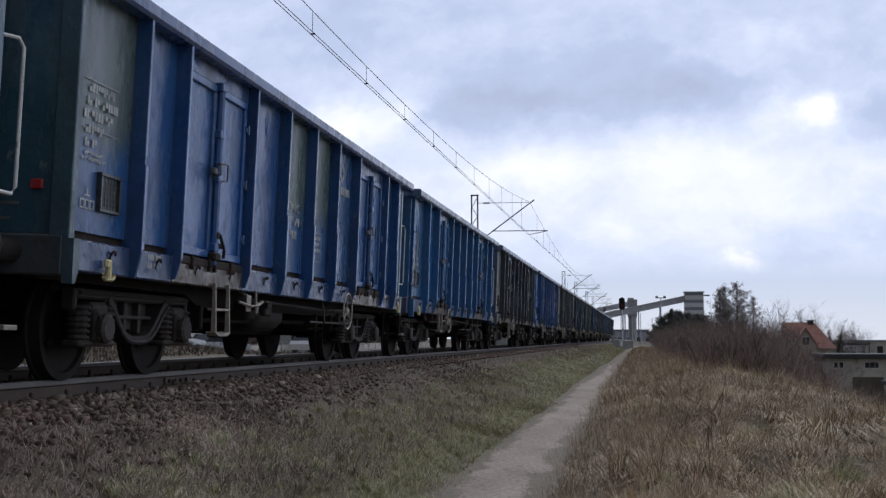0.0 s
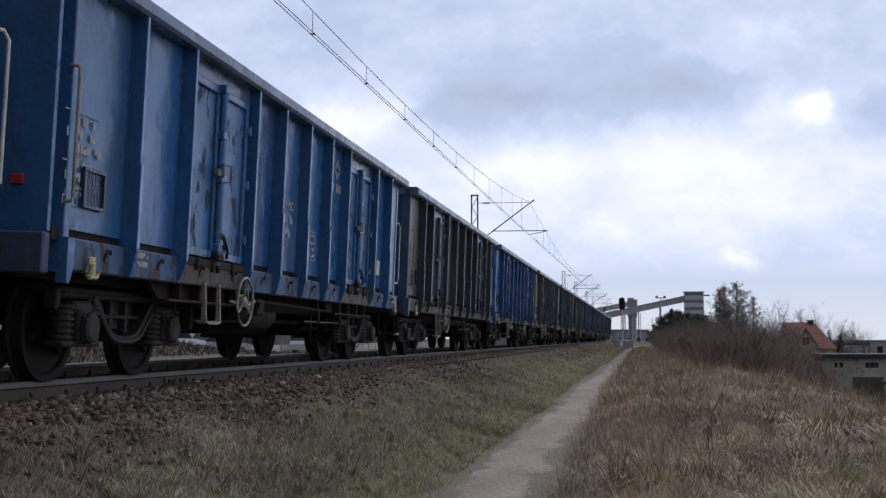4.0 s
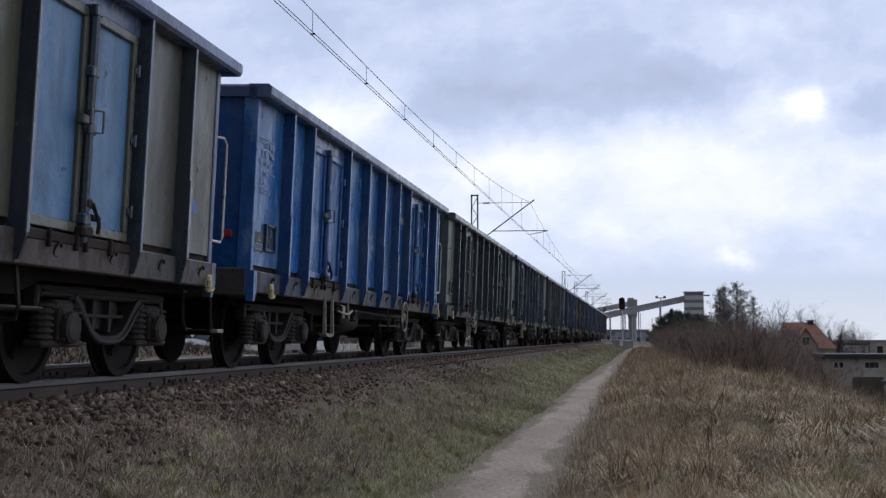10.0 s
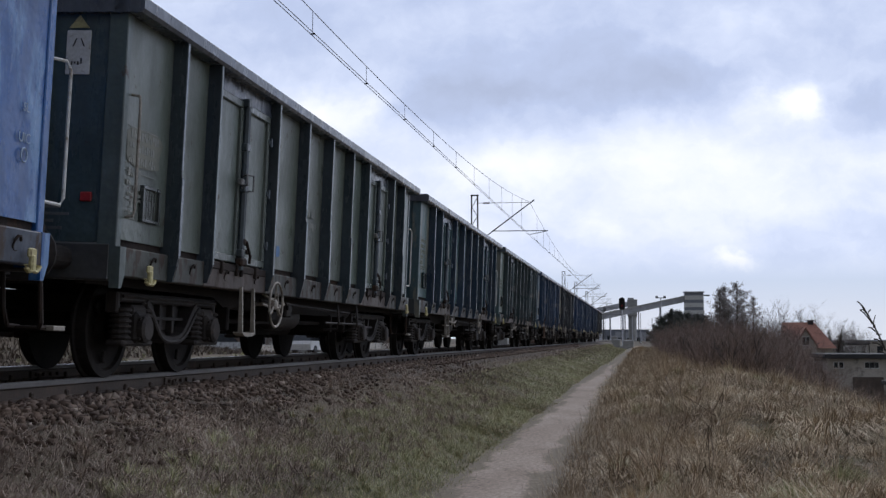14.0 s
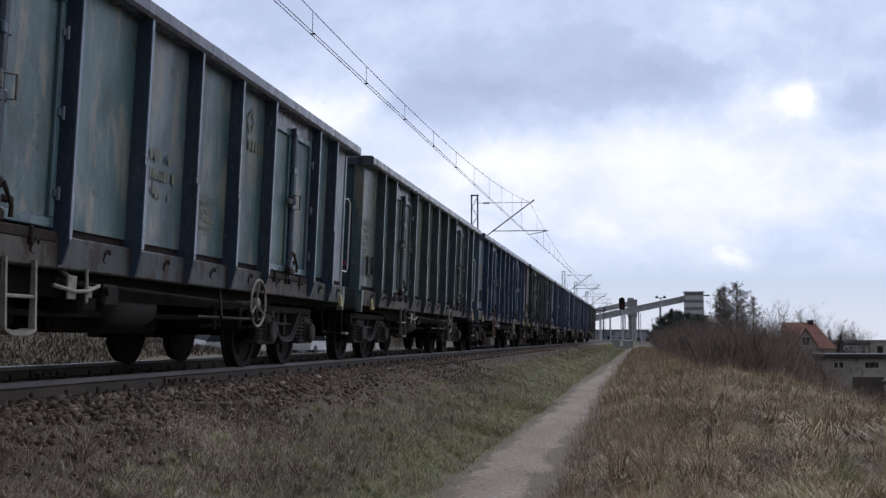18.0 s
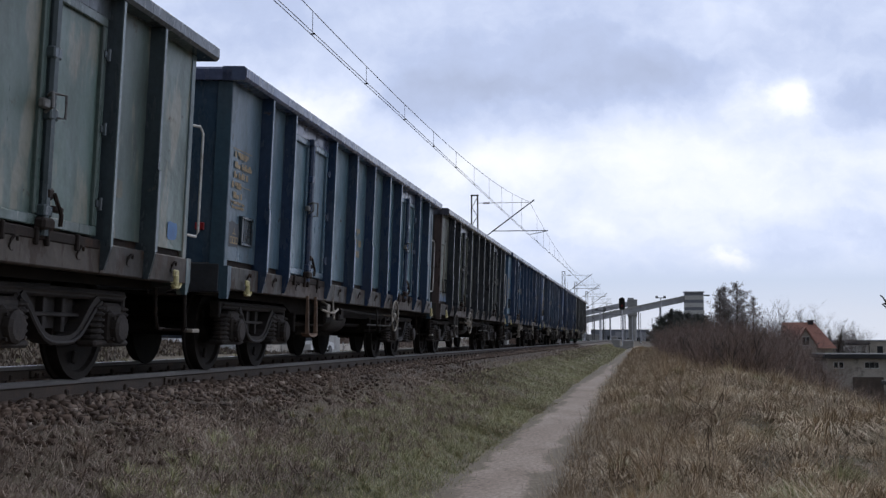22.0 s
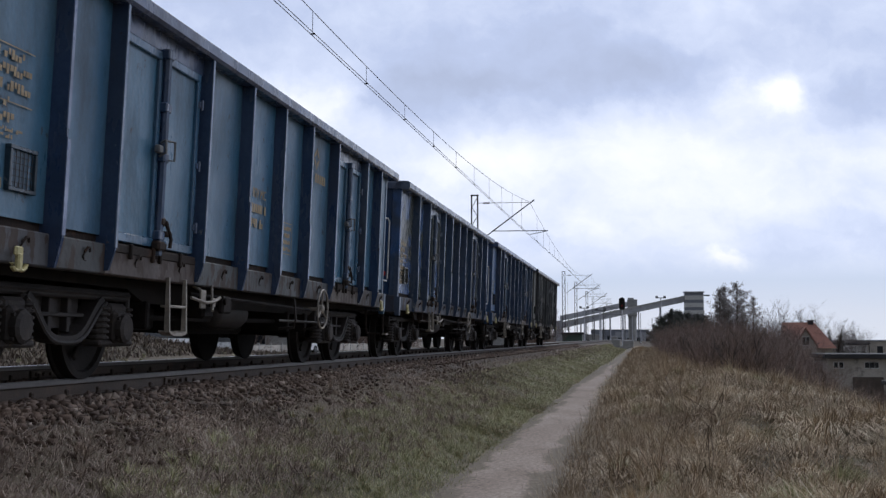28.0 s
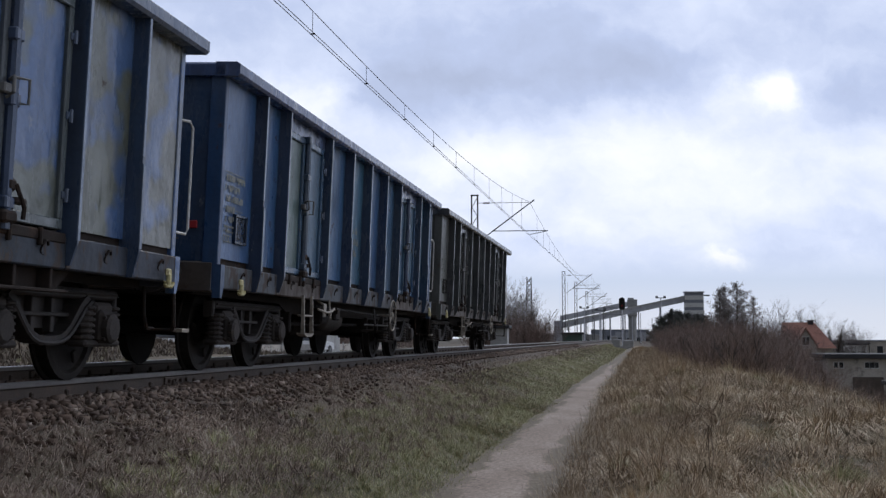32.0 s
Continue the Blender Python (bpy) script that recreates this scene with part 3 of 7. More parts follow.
rail_ys = [-60, -30, -10] + list(range(0, 60, 3)) + list(range(60, 430, 15))
for side in (-1, 1):
    bm = bmesh.new()
    rings = [[bm.verts.new(canted(side * 0.7535 + px, pz, y)) for px, pz in RAIL_PROFILE] for y in rail_ys]
    k = len(RAIL_PROFILE)
    for a, b in zip(rings, rings[1:]):
        for i in range(k):
            bm.faces.new((a[i], a[(i + 1) % k], b[(i + 1) % k], b[i]))
    rail = part("rail", bm, M_RAIL)
    bm = bmesh.new()
    worn = ((-0.038, -0.034), (-0.038, -0.006), (-0.031, 0.001), (-0.02, 0.003), (0.02, 0.003), (0.031, 0.001), (0.038, -0.006), (0.038, -0.034))
    rings = [[bm.verts.new(canted(side * 0.7535 + px, pz, y)) for px, pz in worn] for y in rail_ys]
    for a, b in zip(rings, rings[1:]):
        for i in range(len(worn) - 1):
            bm.faces.new((a[i], a[i + 1], b[i + 1], b[i]))
    part("rail_head", bm, M_RAILTOP, rail, "worn grey rail head")
    bm = bmesh.new()
    dull = side > 0
    shine = ((-0.022, 0.0025), (-0.021, 0.006), (0.013, 0.006), (0.014, 0.0025))
    rings = [[bm.verts.new(canted(side * 0.7535 + px, pz, y)) for px, pz in shine] for y in rail_ys]
    for a, b in zip(rings, rings[1:]):
        for i in range(3):
            bm.faces.new((a[i], a[i + 1], b[i + 1], b[i]))
    part("running_surface", bm, M_RAILTOP if dull else M_POLISH, rail, "worn running surface" if dull else "polished running surface")
    for y in (12.3, 42.3, 72.3):
        bm = bmesh.new()
        for s in (-1, 1):
            box(bm, (s * 0.014, -0.33, -0.125), (s * 0.034, 0.33, -0.05), 0.006)
            for q in (-0.24, -0.08, 0.08, 0.24):
                lathe(bm, ((0.022, 0.0), (0.022, 0.03)), 6, Matrix.Translation((s * 0.034, q, -0.088)) @ Matrix.Rotation(s * math.pi / 2, 4, "Y"))
        o = part("fishplate", bm, M_RAIL, rail, "bolted fishplate")
        o.matrix_basis = Matrix.Translation(canted(side * 0.7535, 0.0, y)) @ pose(0, 0, 0, 0, CANT, 0)
    tagged(rail, "rust-brown steel rail with a worn bright head", "rail", "rails of the track")

bm = bmesh.new()
box(bm, (-1.28, -0.13, -0.34), (1.28, 0.13, -0.175), 0.02)
sleeper_mesh = part("sleeper", bm, M_SLEEPER)
bm = bmesh.new()
box(bm, (-0.04, -0.055, -0.172), (0.04, 0.055, -0.125), 0.012)
lathe(bm, ((0.022, 0.0), (0.022, 0.05), (0.012, 0.06)), 6, Matrix.Translation((0, 0, -0.13)))
clip = None
for side in (-1, 1):
    for o in (-1, 1):
        m = Matrix.Translation((side * 0.7535 + o * 0.112, 0, 0))
        if clip is None:
            clip = part("rail_clip", bm, M_RAIL, sleeper_mesh)
            clip.matrix_basis = m
        else:
            again(clip, sleeper_mesh, m)
tagged(sleeper_mesh, "grey concrete sleeper half sunk in ballast", "sleeper", "sleepers under the rails")
SLEEPER_YS = [6.0 + 0.6 * k for k in range(150)]
for k, y in enumerate(SLEEPER_YS):
    m = Matrix.Translation((float(track_x(np.float64(y))), y, 0)) @ pose(0, 0, 0, 0, CANT, rng.normal(0, 0.4))
    if k:
        copy_thing(sleeper_mesh, m)
    else:
        sleeper_mesh.matrix_basis = m

# ---------------------------------------------------------------- open goods wagon (built once, copied for the whole train)
PITCH = 14.04            # from wagon to wagon
HALF = 6.55              # half the length over the top rail
BOGIE_Y = 4.5            # bogie pins
AXLE_Y = 0.9
R_WHEEL = 0.46
WALL_X = 1.335            # outer face of the side sheets
RIB_X = 1.475            # outer face of the ribs
Z_SILL0, Z_SILL1, Z_TOP = 0.90, 1.16, 3.13
# posts along a side, from the near end to the far one; the wagons come from several works and differ a little
HEAD = (-6.45, -5.45, -4.52, -2.51, -1.22, 0.0, 1.22)
TAIL = {0: (2.51, 4.60, 5.52, 6.47), 2: (2.26, 4.19, 5.23, 6.22), 3: (2.26, 4.15, 5.15, 6.25), 4: (2.30, 4.25, 5.20, 6.30), 5: (2.40, 4.38, 5.30, 6.35),
        6: (2.48, 4.49, 5.36, 6.40), 7: (2.20, 4.09, 5.13, 6.25), 8: (2.10, 3.98, 4.98, 6.22), 9: (2.60, 4.45, 5.46, 6.47)}
ROWS = {k: HEAD + TAIL.get(k, (2.42, 4.42, 5.36, 6.38)) for k in range(-1, 13)}
# two wagons have evenly spaced bays and a beam under the doors
EVEN = (1, 10)
for k in EVEN:
    ROWS[k] = (-6.25 if k == 1 else -6.45, -5.25, -4.09, -2.16, -1.11, 0.0, 1.11, 2.16, 4.09, 5.20, 6.30)
DOORS = (2, 7)           # the bays that hold doors


def slot(ob, s):
    ob["slot"] = s
    return ob


def rib_mesh(wide, deep):
    """A pressed steel rib: deep web, outer flange, thicker foot that runs in under the sill."""
    bm = bmesh.new()
    out = RIB_X
    w = wide / 2
    prism(bm, ((WALL_X - 0.03, Z_TOP), (out, Z_TOP), (out, 1.10), (out - 0.05, 0.93), (WALL_X - 0.03, 0.93)), 1, -w, w)
    if deep:
        prism(bm, ((WALL_X, 1.92), (out + 0.012, 1.86), (out + 0.012, 1.12), (out - 0.035, 0.90), (WALL_X, 0.90)), 1, -w - 0.005, w + 0.005)
    return bm


def build_wagon(posts):
    end_in, rail_end = HALF - 0.10 - posts[-1], posts[-1] + 0.24
    wagon = empty("goods_wagon", Matrix(), "open steel goods wagon rolling on the track", "wagon", "wagons of the goods train")
    for s in (1, -1):
        tag = "" if s > 0 else "far_"
        turn = Matrix() if s > 0 else Matrix.Rotation(math.pi, 4, "Z")

        def put(name, bm, material, slotname, label="", parent=None, smooth=False):
            ob = part(name, bm, material, parent or wagon, label, smooth)
            if parent is None:
                ob.data.transform(turn)
            return slot(ob, tag + slotname)

        for i, (a, b) in enumerate(zip(posts, posts[1:])):
            if i in DOORS:
                mid = (a + b) / 2
                for k, (p, q) in enumerate(((a + 0.09, mid - 0.035), (mid + 0.035, b - 0.09))):
                    bm = boxes(((WALL_X - 0.04, p, 1.19), (WALL_X + 0.015, q, 2.95)))
                    leaf = put("door_leaf", bm, M_PAINT, f"leaf_{i}_{k}")
                    bm = bmesh.new()
                    for y0, y1, z0, z1 in ((p, q, 1.19, 1.27), (p, q, 2.87, 2.95), (p, p + 0.07, 1.27, 2.87), (q - 0.07, q, 1.27, 2.87)):
                        box(bm, (WALL_X - 0.01, y0, z0), (WALL_X + 0.05, y1, z1), 0.008)
                    h = part("door_frame", bm, M_PAINT, leaf)
                    h.data.transform(turn)
                    slot(h, tag + "frame")
                    edge = p if k == 0 else q
                    for z in (1.45, 2.05, 2.65):
                        bm = bmesh.new()
                        lathe(bm, ((0.02, -0.05), (0.02, 0.05)), 8, Matrix.Translation((WALL_X + 0.065, edge, z)))
                        box(bm, (WALL_X + 0.02, edge - 0.05, z - 0.03), (WALL_X + 0.065, edge + 0.05, z + 0.03), 0.006)
                        h = part("hinge", bm, M_PAINT, leaf)
                        h.data.transform(turn)
                        slot(h, tag + "rib")
                bm = bmesh.new()
                box(bm, (WALL_X - 0.05, a, 2.96), (WALL_X + 0.03, b, Z_TOP))
                put("door_lintel", bm, M_PAINT, "rim")
                bm = bmesh.new()
                tube(bm, ((WALL_X + 0.075, mid, 1.12), (WALL_X + 0.075, mid, 2.98)), 0.042, 8)
                for z in (1.3, 2.0, 2.45, 2.93):
                    box(bm, (WALL_X + 0.02, mid - 0.06, z - 0.045), (WALL_X + 0.115, mid + 0.06, z + 0.045), 0.012)
                bar = put("lock_bar", bm, M_PAINT, "rib", "", None)
                bm = bmesh.new()
                tube(bm, ((WALL_X + 0.1, mid - 0.03, 2.15), (WALL_X + 0.16, mid + 0.07, 2.15), (WALL_X + 0.16, mid + 0.07, 1.98), (WALL_X + 0.1, mid + 0.03, 1.98)), 0.012, 6)
                h = part("pull_handle", bm, M_CATCH, bar, "worn grey pull handle")
                h.data.transform(turn)
                bm = bmesh.new()
                tube(bm, ((WALL_X + 0.08, mid - 0.05, 2.13), (WALL_X + 0.15, mid - 0.12, 2.14), (WALL_X + 0.16, mid - 0.13, 2.03), (WALL_X + 0.09, mid - 0.10, 2.0)), 0.013, 6)
                box(bm, (WALL_X + 0.05, mid - 0.14, 2.03), (WALL_X + 0.10, mid - 0.04, 2.10), 0.01)
                h = part("catch", bm, M_CATCH, bar, "worn grey catch")
                h.data.transform(turn)
                bm = bmesh.new()
                box(bm, (WALL_X + 0.05, mid - 0.03, 1.38), (WALL_X + 0.12, mid + 0.07, 1.47), 0.02)
                tube(bm, ((WALL_X + 0.12, mid + 0.05, 1.43), (WALL_X + 0.14, mid + 0.14, 1.28), (WALL_X + 0.13, mid + 0.15, 1.20)), 0.018, 6)
                box(bm, (WALL_X + 0.06, mid + 0.05, 1.30), (WALL_X + 0.13, mid + 0.20, 1.345), 0.012)
                box(bm, (WALL_X + 0.04, mid - 0.09, 1.16), (WALL_X + 0.13, mid + 0.09, 1.25), 0.02)
                h = part("lock_lever", bm, M_RUSTY, bar)
                h.data.transform(turn)
                bm = bmesh.new()
                box(bm, (WALL_X - 0.05, a + 0.04, 1.09), (WALL_X + 0.065, b - 0.04, 1.17), 0.01)
                for y in (a + 0.45, mid - 0.08, mid + 0.08, b - 0.45):
                    box(bm, (WALL_X + 0.05, y - 0.02, 1.05), (WALL_X + 0.09, y + 0.02, 1.18), 0.01)
                put("door_threshold", bm, M_RUSTY, "threshold", "rusty threshold beam with hinge lugs")
            else:
                bm = bmesh.new()
                rows, cols = 12, 8
                dent = random.Random(40 + i)
                hits = [(dent.random(), dent.random(), dent.uniform(0.1, 0.22), dent.uniform(-0.022, 0.010)) for _ in range(9)]

                def bulge(f, g):
                    rim = math.sin(math.pi * f) * math.sin(math.pi * g)
                    return rim * (-0.012 + sum(d * math.exp(-((f - p) ** 2 * 2.5 + (g - q) ** 2) / w ** 2) for p, q, w, d in hits))
                vs = [[bm.verts.new((WALL_X + bulge(r / rows, c / cols), a + (b - a) * c / cols, 1.215 + (Z_TOP - 1.215) * r / rows)) for c in range(cols + 1)] for r in range(rows + 1)]
                for r in range(rows):
                    for c in range(cols):
                        bm.faces.new((vs[r][c], vs[r][c + 1], vs[r + 1][c + 1], vs[r + 1][c]))
                for f in bm.faces:
                    f.smooth = True
                box(bm, (WALL_X - 0.085, a, 1.215), (WALL_X - 0.06, b, Z_TOP))
                put("side_panel", bm, M_PAINT, f"panel_{i}")
            bm = bmesh.new()
            box(bm, (WALL_X - 0.10, a + 0.002, Z_SILL0), (WALL_X + 0.055, b - 0.002, Z_SILL1 - 0.012), 0.012)
            sill = put("side_sill", bm, M_PAINT, f"sill_{i}")
            for k in range(2 if b - a > 1.5 else 1):
                y = a + (b - a) * (k + 0.62) / (2 if b - a > 1.5 else 1)
                bm = bmesh.new()
                tube(bm, [(WALL_X + 0.065 + 0.02 * math.sin(q), y + 0.045 * math.cos(q), 1.04 + 0.055 * math.sin(q)) for q in [0.4 + 0.8 * j for j in range(7)]], 0.011, 5)
                h = part("tie_ring", bm, M_RUSTY, sill)
                h.data.transform(turn)
        for i, y in enumerate(posts):
            corner = i in (0, len(posts) - 1)
            if corner:
                bm = bmesh.new()
                e = -1 if i == 0 else 1
                box(bm, (WALL_X - 0.16, y - 0.05, 0.88), (WALL_X + 0.012, y + 0.045, Z_TOP), 0.008)
                prism(bm, ((y - 0.055, 1.148), (y + 0.06, 1.148), (y + 0.06, 0.93), (y + 0.0, 0.80), (y - 0.05, 0.80)), 0, WALL_X - 0.03, WALL_X + 0.058)
                put("corner_post", bm, M_PAINT, "post")
            else:
                bm = rib_mesh(0.026, i in (1, 4, 5, 6, 9))
                for v in bm.verts:
                    v.co.y += y
                rib = put("rib", bm, M_PAINT, f"rib_{i}")
                # Outer strip in a paler colour that paints the light on the rib's edge.
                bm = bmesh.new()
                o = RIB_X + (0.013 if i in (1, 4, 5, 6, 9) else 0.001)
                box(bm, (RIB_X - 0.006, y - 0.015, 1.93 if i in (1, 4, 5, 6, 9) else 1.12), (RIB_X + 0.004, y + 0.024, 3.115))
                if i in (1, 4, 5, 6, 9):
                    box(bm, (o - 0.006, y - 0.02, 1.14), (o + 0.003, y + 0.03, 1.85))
                lit_flange = part("rib_flange", bm, M_PAINT, rib)
                lit_flange.data.transform(turn)
                slot(lit_flange, tag + "flange")
        bm = bmesh.new()
        prism(bm, ((WALL_X - 0.10, 3.12), (RIB_X + 0.005, 3.12), (1.505, 3.15), (1.505, 3.245), (1.47, 3.27), (WALL_X - 0.10, 3.27)), 1, -HALF, rail_end)
        put("top_rail", bm, M_PAINT, "rim")
        # rope hooks near both ends
        for y in (-5.98, 5.98):
            bm = bmesh.new()
            box(bm, (1.42, y - 0.05, 0.90), (1.455, y + 0.05, 1.0), 0.015)
            box(bm, (1.425, y - 0.03, 0.76), (1.465, y + 0.03, 0.93), 0.012)
            for q in (-1, 1):
                tube(bm, ((1.446, y, 0.765), (1.446, y + q * 0.05, 0.755), (1.447, y + q * 0.085, 0.785), (1.448, y + q * 0.095, 0.825)), 0.02, 6)
            for v in bm.verts:
                v.co.z = 0.845 + (v.co.z - 0.745) * 0.68
            put("tow_hook", bm, M_YELLOW, "hook", "yellow-painted towing hook")
        # step, brake wheel, label holder
        bm = bmesh.new()
        y = -3.22 if s > 0 else -3.0
        for q in (-1, 1):
            prism(bm, ((1.395, 0.94), (1.425, 0.94), (1.452, 0.44), (1.40, 0.44)), 1, y + q * 0.205 - 0.014, y + q * 0.205 + 0.014)
        prism(bm, [(y + q, 0.405 + 0.04 * (abs(q) / 0.22) ** 4) for q in (-0.219, -0.19, -0.1, 0.1, 0.19, 0.219)] + [(y + q, 0.44 + 0.02 * (abs(q) / 0.22) ** 4) for q in (0.205, 0.1, -0.1, -0.205)], 0, 1.345, 1.456)
        step = put("step", bm, M_STEP, "step", "pale painted hanging foot step")
        bm = boxes(((1.34, y - 0.19, 0.665), (1.437, y + 0.19, 0.69)), bevel=0.005)
        h = part("tread", bm, M_STEP, step)
        h.data.transform(turn)
        bm = bmesh.new()
        y = 2.08
        tube(bm, [(1.47, y + 0.26 * math.cos(q), 0.78 + 0.26 * math.sin(q)) for q in [2 * math.pi * j / 20 for j in range(20)]], 0.015, 6, True)
        wheel = put("brake_wheel", bm, M_STEP, "step", "white-rimmed hand brake wheel", smooth=True)
        bm = bmesh.new()
        for q in (math.pi / 2, math.pi * 7 / 6, math.pi * 11 / 6):
            tube(bm, ((1.45, y, 0.78), (1.47, y + 0.25 * math.cos(q), 0.78 + 0.25 * math.sin(q))), 0.013, 5)
        lathe(bm, ((0.06, 0.0), (0.06, 0.05), (0.03, 0.07)), 10, Matrix.Translation((1.42, y, 0.78)) @ Matrix.Rotation(math.pi / 2, 4, "Y"))
        tube(bm, ((1.2, y, 0.78), (1.44, y, 0.78)), 0.025, 6)
        h = part("spokes", bm, M_STEP, wheel)
        h.data.transform(turn)
        bm = bmesh.new()
        y = -5.85
        for y0, y1, z0, z1 in ((y - 0.19, y + 0.19, 1.40, 1.43), (y - 0.19, y + 0.19, 1.69, 1.72), (y - 0.19, y - 0.16, 1.43, 1.69), (y + 0.16, y + 0.19, 1.43, 1.69)):
            box(bm, (WALL_X - 0.02, y0, z0), (WALL_X + 0.035, y1, z1), 0.004)
        holder = put("label_holder", bm, M_PAINT, "holder", "painted metal label holder")
        bm = boxes(((WALL_X - 0.02, y - 0.165, 1.425), (WALL_X + 0.012, y + 0.165, 1.695)))
        h = part("label_board", bm, M_PAINT, holder)
        h.data.transform(turn)
        slot(h, tag + "board")
        bm = bmesh.new()
        for k in range(6):
            box(bm, (WALL_X + 0.016, y - 0.142 + 0.055 * k, 1.43), (WALL_X + 0.020, y - 0.137 + 0.055 * k, 1.69))
        for k in range(5):
            box(bm, (WALL_X + 0.012, y - 0.16, 1.462 + 0.045 * k), (WALL_X + 0.016, y + 0.16, 1.466 + 0.045 * k))
        h = part("wire_mesh", bm, M_BOGIE, holder, "dark wire mesh over a label")
        h.data.transform(turn)
    # both ends
    for e in (-1, 1):
        turn = Matrix() if e < 0 else Matrix.Translation((0, -end_in, 0)) @ Matrix.Rotation(math.pi, 4, "Z")

        def putend(name, bm, material, slotname, label="", smooth=False):
            ob = part(name, bm, material, wagon, label, smooth)
            ob.data.transform(turn)
            return slot(ob, slotname)

        y = -HALF + 0.10
        bm = bmesh.new()
        box(bm, (-1.3, y - 0.02, 1.18), (1.3, y + 0.03, Z_TOP))
        for x in (-0.62, 0.62):
            box(bm, (x - 0.06, y - 0.10, 1.18), (x + 0.06, y, Z_TOP - 0.05), 0.015)
        putend("end_wall", bm, M_PAINT, "end")
        bm = boxes(((-1.30, y - 0.055, 0.86), (1.30, y + 0.05, 1.175)), bevel=0.015)
        putend("headstock", bm, M_DULL, "headstock", "grimy grey headstock beam")
        bm = bmesh.new()
        prism(bm, ((-HALF - 0.0, 3.122), (-HALF + 0.16, 3.122), (-HALF + 0.16, 3.268), (-HALF + 0.03, 3.268), (-HALF, 3.24)), 0, -1.34, 1.34)
        rail = putend("top_rail", bm, M_PAINT, "rim")
        if e > 0:
            rail.data.transform(Matrix.Translation((0, rail_end - HALF + end_in, 0)))
        for x in (-0.875, 0.875):
            bm = bmesh.new()
            lathe(bm, ((0.10, 0.0), (0.10, 0.28), (0.075, 0.28), (0.075, 0.50), (0.22, 0.50), (0.225, 0.53), (0.15, 0.56)), 16, Matrix.Translation((x, y - 0.06, 1.04)) @ Matrix.Rotation(math.pi / 2, 4, "X"))
            putend("buffer", bm, M_BOGIE, "buffer", smooth=False)
        bm = bmesh.new()
        tube(bm, ((0, y, 0.98), (0, y - 0.35, 0.98), (0, y - 0.42, 0.93), (0, y - 0.65, 0.88)), 0.04, 6)
        putend("coupling", bm, M_BOGIE, "coupling", "dark screw coupling")
        bm = bmesh.new()
        tube(bm, ((-1.20, y - 0.02, 2.47), (-1.34, y - 0.25, 2.47), (-1.36, y - 0.29, 2.41), (-1.36, y - 0.29, 1.43), (-1.35, y - 0.26, 1.38), (-1.32, y - 0.02, 1.385)), 0.014, 6)
        putend("handrail", bm, M_WHITE, "handrail", "pale bent handrail")
        x = -1.37
        bm = tube(bmesh.new(), ((x, y + 0.02, 0.95), (x, y - 0.03, 0.60), (x, y - 0.05, 0.50), (x + 0.04, y - 0.10, 0.46), (x + 0.05, y - 0.26, 0.46)), 0.02, 6)
        tube(bm, ((x + 0.42, y - 0.03, 0.92), (x + 0.40, y - 0.08, 0.80), (x + 0.1, y - 0.12, 0.80), (x + 0.02, y - 0.05, 0.86)), 0.014, 6)
        tube(bm, ((x + 0.30, y + 0.0, 0.95), (x + 0.30, y - 0.04, 0.60), (x + 0.30, y - 0.12, 0.47), (x + 0.30, y - 0.28, 0.46)), 0.02, 6)
        box(bm, (x - 0.02, y - 0.36, 0.445), (x + 0.30, y - 0.20, 0.47), 0.006)
        st = putend("shunter_step", bm, M_RUSTY, "step", "rusty shunter's step with a white edge")
        bm = boxes(((x - 0.03, y - 0.37, 0.44), (x + 0.05, y - 0.19, 0.476)), bevel=0.004)
        if e > 0:
            h = part("white_edge", bm, M_STEP, st, "worn pale edge")
            h.data.transform(turn)
        else:
            bm.free()
        for x in (-1.12, 1.0):
            bm = boxes(((x, y - 0.05, 1.52), (x + 0.10, y - 0.02, 1.60)), bevel=0.008)
            putend("reflector", bm, M_RED, "reflector", "red tail reflector")
        bm = bmesh.new()
        for k in range(4):
            box(bm, (0.40, y - 0.024, 1.46 - 0.06 * k), (0.40 + (0.42, 0.50, 0.36, 0.44)[k], y - 0.021, 1.485 - 0.06 * k))
        putend("marking", bm, M_MARKD, "mark", "small pale lettering on the end wall")
    # floor and underframe
    slot(part("floor", boxes(((-WALL_X + 0.03, -6.4, 1.12), (WALL_X - 0.03, 6.4, 1.222))), M_RUSTY, wagon), "floor")
    bm = bmesh.new()
    prism(bm, ((-6.4, 1.1), (6.4, 1.1), (6.4, 0.86), (3.4, 0.80), (2.4, 0.66), (-2.4, 0.66), (-3.4, 0.80), (-6.4, 0.86)), 0, -0.18, 0.18)
    for x in (-1.0, 1.0):
        prism(bm, ((-6.4, 1.1), (6.4, 1.1), (6.4, 0.84), (3.3, 0.82), (2.9, 0.70), (-2.9, 0.70), (-3.3, 0.82), (-6.4, 0.84)), 0, x - 0.05, x + 0.05)
    for y in (-5.2, -4.5, -3.3, -2.2, -1.1, 0, 1.1, 2.2, 3.3, 4.5, 5.2):
        box(bm, (-1.25, y - 0.05, 0.90), (1.25, y + 0.05, 1.1))
    slot(part("underframe", bm, M_UNDER, wagon), "underframe")
    bm = bmesh.new()
    lathe(bm, ((0.05, -0.55), (0.17, -0.5), (0.19, -0.42), (0.19, 0.42), (0.17, 0.5), (0.05, 0.55)), 14, Matrix.Translation((0.85, -0.2, 0.66)) @ Matrix.Rotation(math.pi / 2, 4, "X"))
    slot(part("air_tank", bm, M_BOGIE, wagon, "dark cylindrical brake air tank", True), "tank")
    bm = bmesh.new()
    box(bm, (0.95, -1.75, 0.58), (1.22, -1.45, 0.80), 0.03)
